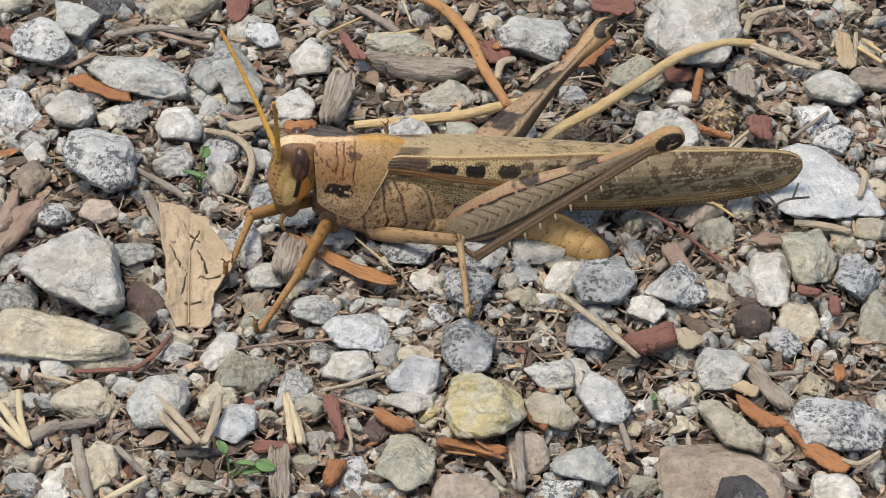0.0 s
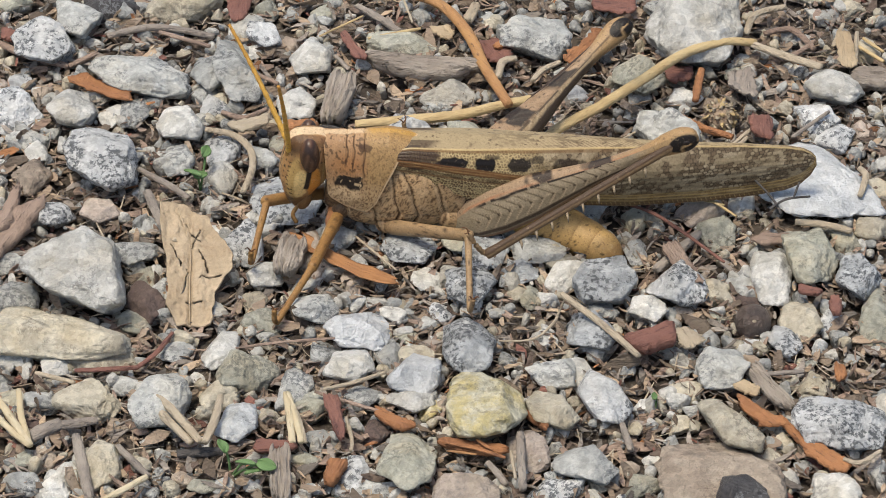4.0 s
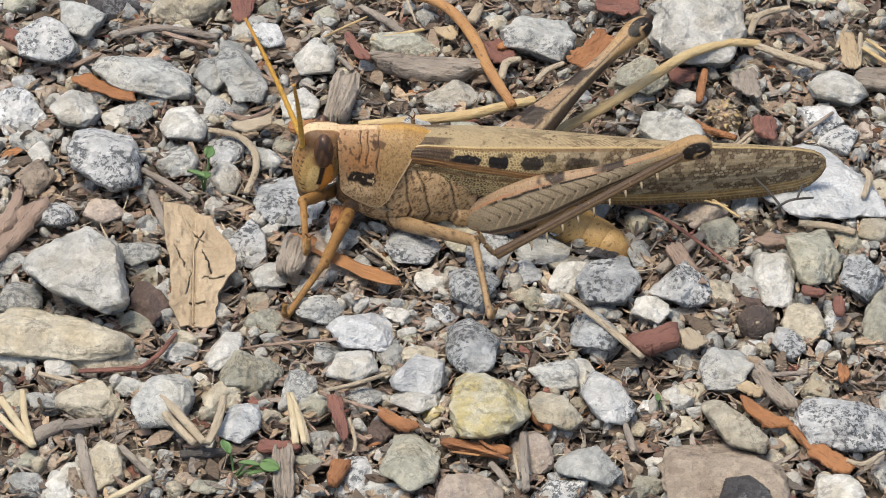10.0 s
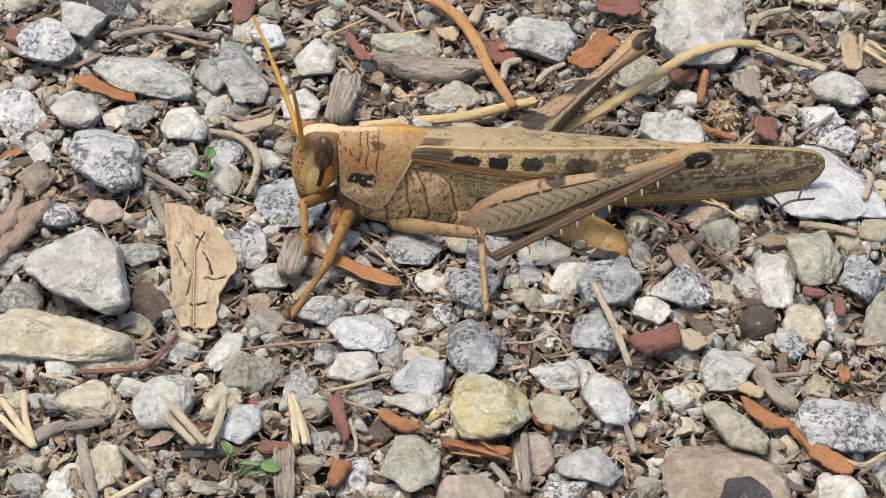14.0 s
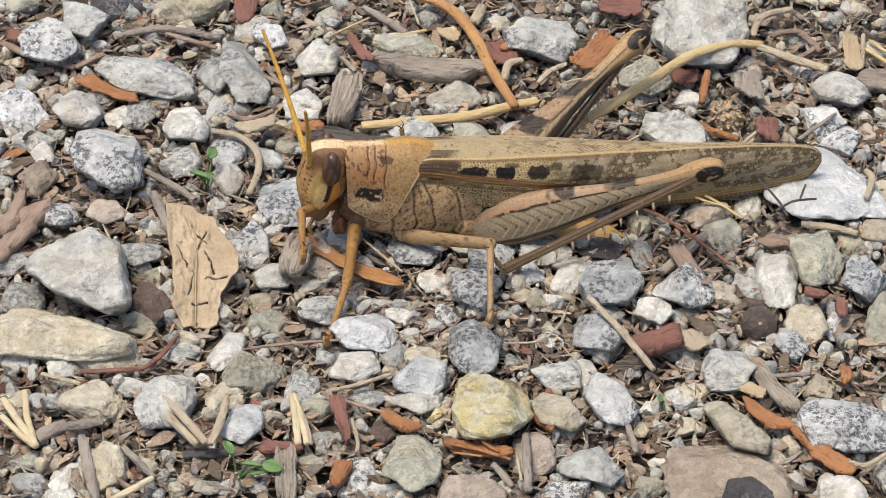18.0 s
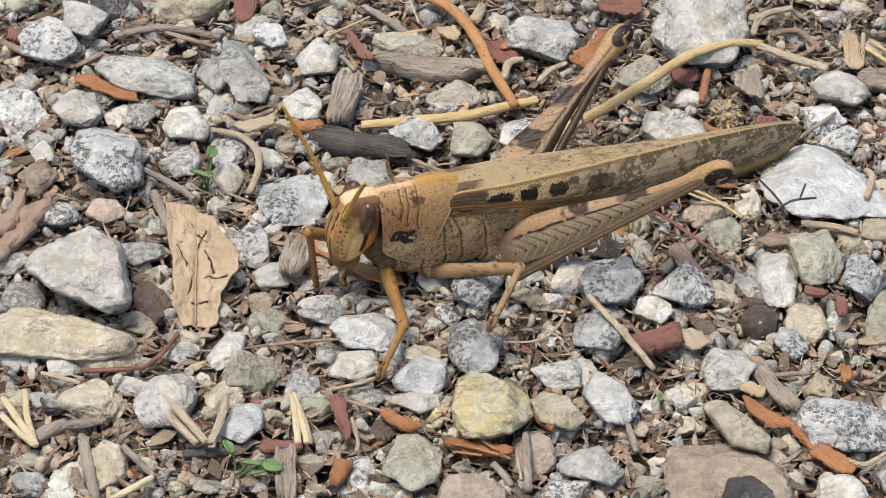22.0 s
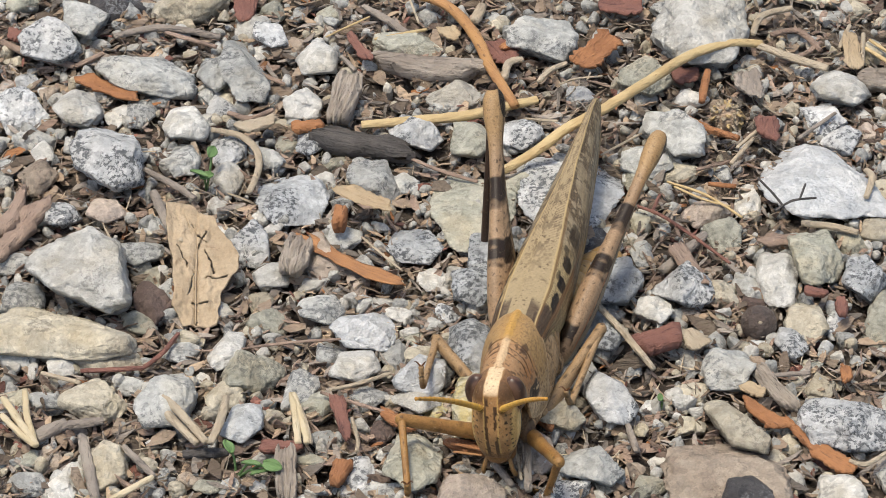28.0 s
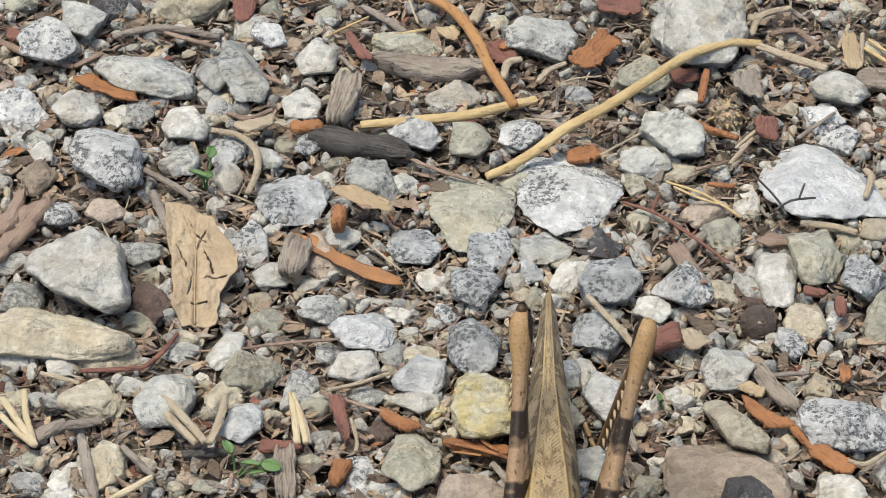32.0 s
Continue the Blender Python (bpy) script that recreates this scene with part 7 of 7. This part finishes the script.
def motions():
    walk(hopper, [
        (0.0, pose(-0.00413, 0.00236, 0.01355, -1.11, -7.41, 186.03)),
        (0.5, pose(-0.00376, 0.00269, 0.01328, 0.60, -7.36, 186.50)),
        (1.0, pose(-0.00345, 0.00300, 0.01323, 0.87, -7.38, 186.38)),
        (1.5, pose(-0.00353, 0.00328, 0.01333, 0.88, -6.17, 184.58)),
        (2.0, pose(-0.00352, 0.00331, 0.01334, 1.19, -6.43, 184.31)),
        (2.5, pose(-0.00378, 0.00380, 0.01332, 0.77, -6.37, 183.02)),
        (3.0, pose(-0.00373, 0.00356, 0.01330, 0.67, -6.50, 184.20)),
        (3.5, pose(-0.00333, 0.00368, 0.01333, 0.49, -5.98, 183.24)),
        (5.5, pose(-0.00279, 0.00413, 0.01352, 0.11, -6.91, 183.47)),
        (6.0, pose(-0.00220, 0.00380, 0.01391, -0.43, -6.70, 181.93)),
        (6.5, pose(-0.00241, 0.00380, 0.01374, 0.18, -6.87, 182.55)),
        (7.0, pose(-0.00239, 0.00410, 0.01363, 0.18, -6.99, 182.57)),
        (7.5, pose(-0.00208, 0.00408, 0.01346, -0.00, -7.51, 184.61)),
        (8.0, pose(-0.00207, 0.00384, 0.01340, 0.13, -7.34, 184.51)),
        (8.5, pose(-0.00148, 0.00384, 0.01349, 0.69, -7.16, 183.50)),
        (9.0, pose(-0.00193, 0.00410, 0.01350, 0.22, -7.41, 183.65)),
        (9.5, pose(-0.00188, 0.00434, 0.01346, 0.08, -7.96, 184.45)),
        (10.0, pose(-0.00197, 0.00451, 0.01342, -0.30, -7.57, 184.08)),
        (10.5, pose(-0.00193, 0.00433, 0.01342, -0.02, -7.88, 184.35)),
        (11.0, pose(-0.00181, 0.00442, 0.01338, -0.24, -7.91, 184.50)),
        (11.5, pose(-0.00199, 0.00473, 0.01342, 0.43, -7.64, 184.03)),
        (12.0, pose(-0.00189, 0.00456, 0.01343, 0.22, -8.15, 184.86)),
        (12.5, pose(-0.00213, 0.00445, 0.01350, 0.16, -8.17, 184.71)),
        (13.0, pose(-0.00214, 0.00415, 0.01375, -0.74, -8.01, 184.37)),
        (13.5, pose(-0.00219, 0.00439, 0.01347, 0.13, -7.93, 184.62)),
        (14.0, pose(-0.00209, 0.00452, 0.01337, 0.29, -7.77, 184.63)),
        (14.5, pose(-0.00215, 0.00431, 0.01344, 1.01, -7.89, 184.84)),
        (16.5, pose(-0.00178, 0.00405, 0.01343, 1.24, -8.45, 186.71)),
        (17.0, pose(-0.00183, 0.00321, 0.01340, 0.57, -8.47, 188.19)),
        (17.5, pose(-0.00190, 0.00354, 0.01349, 0.65, -8.66, 188.36)),
        (18.0, pose(-0.00162, 0.00180, 0.01370, -2.83, -9.09, 190.73)),
        (18.5, pose(-0.00185, 0.00249, 0.01349, -0.64, -9.04, 190.64)),
        (19.0, pose(-0.00180, 0.00225, 0.01342, -0.20, -9.13, 191.39)),
        (19.5, pose(-0.00158, 0.00143, 0.01340, -0.64, -9.28, 192.86)),
        (20.0, pose(-0.00058, 0.00069, 0.01335, -5.55, -11.28, 197.76)),
        (21.0, pose(-0.00027, -0.00013, 0.01334, -4.52, -11.64, 199.83)),
        (22.0, pose(0.00105, -0.00411, 0.01339, -6.08, -9.95, 207.24)),
        (23.0, pose(0.00250, -0.00710, 0.01345, -6.46, -11.01, 217.01)),
        (24.0, pose(0.00410, -0.00983, 0.01346, -3.79, -10.03, 223.27)),
        (25.0, pose(0.00297, -0.01086, 0.01341, -3.07, -8.15, 228.00)),
        (25.5, pose(0.00265, -0.01450, 0.01340, -1.60, -7.60, 232.60)),
        (27.5, pose(0.00561, -0.02465, 0.01338, 5.65, -5.48, 250.59)),
        (28.0, pose(0.00752, -0.02790, 0.01337, 5.18, -5.50, 257.27)),
        (28.5, pose(0.00914, -0.02896, 0.01334, 5.83, -6.69, 260.91)),
        (29.0, pose(0.00904, -0.03183, 0.01338, 2.22, -5.86, 264.12)),
        (29.5, pose(0.00926, -0.03961, 0.01344, -0.04, -5.80, 266.60)),
        (30.0, pose(0.01057, -0.04413, 0.01346, -0.01, -7.48, 268.97)),
        (31.0, pose(0.01122, -0.05383, 0.01347, -0.00, -7.81, 268.34)),
        (32.0, pose(0.00996, -0.06785, 0.01347, -0.00, -2.95, 268.64)),
    ])
    stride(left_fore, [
        (0, 11.1, 10.9, -10.7, 15.8, 17.8, -13.7),
        (6, 10.4, 11.2, -11, 14.3, 18.8, -13.1),
        (9, 10.6, 11.1, -11, 14.9, 18.5, -13.1),
        (13, 10.6, 11.1, -11.3, 14.9, 18.5, -13.2),
        (18, 9.7, 11.4, -11, 12.9, 19.3, -13.5),
        (19, 9.6, 11.4, -11.1, 13, 19, -14.3),
    ],
    [
        (20, 9.3, 11.5, -10.2, 12.5, 19.1, -13.8),
        (21, 10.4, 11.2, -10.4, 14.8, 18.4, -12.9),
        (22, 9.6, 11.4, -10.2, 15.6, 17.7, -11.2),
        (23, 11.7, 10.7, -9.7, 12, 5.4, -16.5),
        (24, 11, 10.8, -9.6, 19, 14, -11),
        (25, 12, 10.3, -9.2, 19.3, 14.5, -11.6),
        (27.5, 14.8, 7.7, -10, 22.8, 10.8, -11),
        (28, 15, 7, -7.8, 11.9, 4.5, -15.4),
        (28.5, 15.7, 6.1, -8.7, 11.3, 3.2, -15.6),
        (29, 15.3, 6.2, -7.3, 11.1, 4.4, -14.8),
        (30, 11.9, 9.4, -6.5, 16.2, 13.5, -13),
        (31, 11.2, 10.1, -7.1, 16.3, 14.4, -12.9),
        (32, 10.9, 10.3, -7.1, 16.8, 15, -11.6),
    ])
    stride(right_fore, [
        (0, 15.9, 0.9, -10.7, 18.9, 8.9, -13.1),
        (6, 14.9, 2.2, -8.8, 15.8, 10.5, -11.3),
        (9, 13.1, 3.9, -8, 13.1, 12.6, -8.7),
        (13, 12.9, 4.1, -8.1, 12.9, 12.8, -8.4),
        (18, 13.9, 3, -7.8, 15.2, 11.6, -7.7),
    ],
    [
        (20, 14.8, 1.9, -7.4, 12.6, -2.5, -14.7),
        (21, 15.3, 1, -7.6, 12.9, -3.7, -14.6),
        (22, 15.8, -1.8, -6.7, 13.1, -2.1, -15),
        (23, 16.3, -3.7, -9.1, 17.8, 4.1, -12.7),
        (24, 16.2, -4.5, -9.3, 21, 2, -12.6),
        (25, 16.4, -2.4, -10.1, 20.9, 4.9, -12.1),
        (27.5, 12.6, -8.3, -5.2, 12.9, -9.6, -13.7),
        (28, 10.7, -10.3, -7.1, 18.3, -8.2, -10.8),
        (28.5, 8.5, -11.2, -7.8, 16.7, -11.6, -10.8),
        (29, 8.6, -10.6, -5.9, 13.2, -11.7, -13.2),
        (30, 11.9, -8.5, -5.1, 16.1, -10.5, -12.6),
        (31, 12.4, -8.1, -5.1, 16.4, -10.2, -12.7),
        (32, 12.2, -7.9, -4.7, 17.2, -10.6, -11.4),
    ])
    stride(left_mid, [
        (0, -6.7, 10, -6, -6.8, 19.5, -9.1),
        (6, -6.8, 10.2, -6.6, -6.4, 19.7, -9.9),
        (9, -6, 11.3, -6.8, -7.3, 20.7, -10.1),
        (13, -6.7, 10.3, -6.3, -7, 19.5, -10.4),
        (18, -6.3, 10.4, -5.9, -4.8, 19.7, -9.3),
    ],
    [
        (20, -4.7, 11.1, -4.9, -1.5, 20.1, -8),
        (21, -4.4, 11.2, -5, -0.6, 19.9, -8.2),
        (22, -3.8, 11.2, -4.7, 3.2, 17.9, -6.4),
        (23, -3.9, 10.3, -4.1, 2.4, 17.4, -7.2),
        (24, -1.8, 10.3, -2.9, 5.5, 14.8, -7.9),
        (25, -1.8, 10.9, -3.6, 6.4, 15.1, -7.4),
        (27.5, -7, 8.4, -7.4, 2.6, 8.5, -10.1),
        (28, -7.8, 6.8, -7.3, 1.5, 5.3, -10.7),
        (28.5, -6.4, 9, -8, 2.4, 7.7, -12.8),
        (29, -6.2, 9.1, -7.1, 2.8, 8.2, -11.4),
        (29.5, -5.6, 9.6, -6.6, 3.2, 7.2, -10.7),
        (30, -7.4, 7.2, -6.2, 1.7, 5.2, -9.8),
        (31, -6.9, 7.4, -4.5, -2.7, 14.2, -10.5),
        (32, -6.6, 7.7, -4.3, -4.6, 15.3, -10.5),
    ])
    stride(right_mid, [
        (0, -8.5, -7.4, -7.4, -1.6, -13.7, -10.9),
        (6, -8.5, -7.3, -7.4, -1.7, -13.6, -11),
        (13, -8.5, -7.4, -7.4, -1.5, -13.6, -11),
        (18, -8.4, -7.5, -7.3, -1.7, -13.6, -11.4),
    ],
    [
        (22, -8.4, -7.6, -7.3, -1.8, -13.6, -11.8),
        (25, -8.4, -7.7, -7.5, -0.9, -13.2, -11.2),
        (27.5, -6.9, -10.6, -8.8, 2.8, -8.2, -8.7),
        (28, -6.7, -10.8, -8.6, 3.2, -9.9, -7.9),
        (28.5, -6.5, -11.1, -9.5, 3.4, -10.1, -8.5),
        (29, -7.1, -9.8, -7.7, 2.6, -9.2, -9.7),
        (29.5, 0.7, -8.6, -1, -3, -9.2, -10.3),
        (31, -7.9, -7.5, -6.1, -1.3, -13.4, -10.6),
        (32, -8.4, -7.3, -7.1, -1.7, -13.8, -10.6),
    ])
    stride(left_hind, [
        (0, -29, 7, 7.6, -8.6, 9.7, -8.5),
        (3, -29.6, 7, 6.8, -8.6, 10.4, -8.5),
        (6, -30.3, 6.5, 5.9, -9.1, 10.1, -9),
        (9, -29.9, 7.6, 6.3, -8.6, 10.4, -8.9),
        (11, -29.6, 8.2, 6.4, -8.3, 11.1, -8.5),
        (13, -29.9, 8.3, 6, -8.4, 11.1, -8.7),
        (14, -29.8, 9.2, 5.9, -8.2, 11.1, -8.7),
        (16.5, -30.2, 10.3, 4.7, -8.5, 10.8, -9.7),
        (18, -29.8, 10.2, 5.4, -8.3, 10.5, -9.4),
        (19, -29.1, 11, 6, -8.2, 10.7, -9.5),
    ],
    [
        (20, -27.4, 12.1, 7.6, -7, 10.6, -8.5),
        (21, -26.4, 13.9, 7.8, -6.5, 10.3, -8.6),
        (22, -23.5, 15.6, 9.4, -5, 9.2, -7.9),
        (23, -33, 6.3, 0.5, -10.9, 3, -13.3),
        (24, -33.6, 6.5, -1.2, -11.5, 1.8, -14.3),
        (25, -32.3, 6.1, 2.2, -12, 5.5, -14.4),
        (27.5, -30.9, 10, 3.8, -10.1, 6.4, -11.4),
        (28, -30.7, 10, 4.1, -10, 3, -9.8),
        (28.5, -30.1, 12, 4, -10.1, 1.9, -9.1),
        (29, -29.8, 12.3, 4.6, -8.2, 3, -6.2),
        (29.5, -29.3, 10.1, 6.3, -9.7, 6.8, -10.5),
        (30, -29, 10.7, 6.4, -9.7, 7.6, -10.7),
        (31, -29.5, 8.9, 6.3, -10.4, 7.4, -11.2),
        (32, -23.1, 9.5, 13.1, -32.6, 5.5, -10.7),
    ])
    stride(right_hind, [
        (0, -26.3, -19.8, 4.1, -8, -9.8, -11.4),
        (3, -26.2, -20.5, 3.4, -7.1, -12.6, -12.4),
        (6, -26.5, -19.5, 4.2, -8.8, -9, -11.7),
        (9, -26.8, -18.3, 5.1, -9.1, -8.3, -11),
        (13, -27.8, -18.9, 3, -10, -6, -11),
        (18, -28.4, -17.5, 3.5, -12.3, -3.3, -11.2),
        (19, -27.1, -16.9, 6.2, -13.5, -0.7, -8.8),
    ],
    [
        (20, -27.7, -16.8, 5.3, -13.2, -0.6, -9),
        (21, -28.1, -15.5, 5.9, -13, -0.4, -8.9),
        (22, -28.5, -14.1, 6.4, -11.9, -1.5, -9),
        (23, -28.5, -12, 7.7, -10.9, -1.3, -8),
        (24, -28.7, -10.2, 8.5, -9.9, -2.1, -7.4),
        (25, -28.8, -12.1, 7.2, -11.6, -1.4, -9),
        (27.5, -26, -7.5, 11.6, -25.4, -10.7, -14.1),
        (28, -25.8, -7.3, 11.7, -26.9, -10.3, -14),
        (28.5, -25.9, -6.4, 11.9, -27.1, -9.6, -13.8),
        (29, -26.7, -6.5, 11.1, -27.8, -8, -14.7),
        (29.5, -27.7, -7.9, 9.6, -29.7, -7.8, -16.2),
        (30, -27.5, -8, 9.9, -31.3, -7.7, -15.7),
        (31, -28.4, -7.4, 9, -40.5, -9.1, -13.9),
        (32, -26.2, -2.9, 12.3, -37, -3.7, -11.3),
    ])
    sway(left_antenna, [
        (0, 16, 8.3, 10.3),
        (6, 16, 7.6, 10.6),
        (13, 16.5, 8.3, 10.2),
        (18, 17, 8.2, 10.1),
        (20, 17.5, 8.2, 10),
        (21, 16.5, 8.9, 9.8),
        (22, 17.5, 9.5, 9.2),
        (23, 20.9, 6.3, 9.5),
        (24, 21.8, 6.7, 8.7),
        (25, 22.7, 5.8, 8.5),
        (27.5, 21.8, 9.4, 6.9),
        (28, 23.9, 8.4, 5.7),
        (28.5, 24.3, 8.9, 4.6),
        (29, 24.3, 8.1, 5.4),
        (29.5, 26.9, 3.6, 4.4),
        (32, 22.7, 1.5, 9.5),
    ])
    sway(right_antenna, [
        (0, 20.9, -8.1, 8.5),
        (6, 21.4, -8.5, 7.9),
        (13, 20.5, -9.4, 7.9),
        (18, 19, -10.3, 7.9),
        (20, 21.8, -3.5, 9.8),
        (21, 22.3, -4.1, 9.4),
        (22, 21.4, -4.9, 9.8),
        (23, 23.1, -2.1, 9.2),
        (24, 22.7, -3.4, 9.3),
        (25, 22.7, -1.5, 9.5),
        (27.5, 25, -3.5, 7.1),
        (28, 25.7, -4.7, 5.8),
        (28.5, 26, -5.3, 5),
        (29, 26.9, -5.6, 3.2),
        (29.5, 26.9, -2.5, 4.7),
        (32, 22.3, -4.7, 9.2),
    ])
    walk(loose_stick, [
        (0.0, lying((13.6, -13.7, 4.5), (21.8, -22.7, 3.0))),
        (12.1, lying((13.6, -13.7, 4.5), (21.8, -22.7, 3.0))),
        (12.4, lying((16.9, -12.8, 5.0), (20.2, -23.7, 3.0))),
        (17.0, lying((16.9, -12.8, 5.0), (20.2, -23.7, 3.0))),
        (17.4, lying((15.8, -14.1, 4.8), (22.8, -24.4, 2.6))),
        (32.0, lying((15.8, -14.1, 4.8), (22.8, -24.4, 2.6))),
    ])
    curl([(0, 2.4, 0.7, -5.0), (6, 2.4, 0.7, -5), (14.5, 2.4, 0.7, -5), (18, 2.4, 1.5, -4.0), (22, 2.4, 1.0, -3), (25, 2.5, 1.0, -2.5), (27.5, 2.9, 0.5, -2.5), (28.6, 2.9, 0.5, -2.8), (29.1, 2.7, 0.5, -1.5), (29.6, 2.3, 0, 0), (32, 2.3, 0, 0)])


motions()
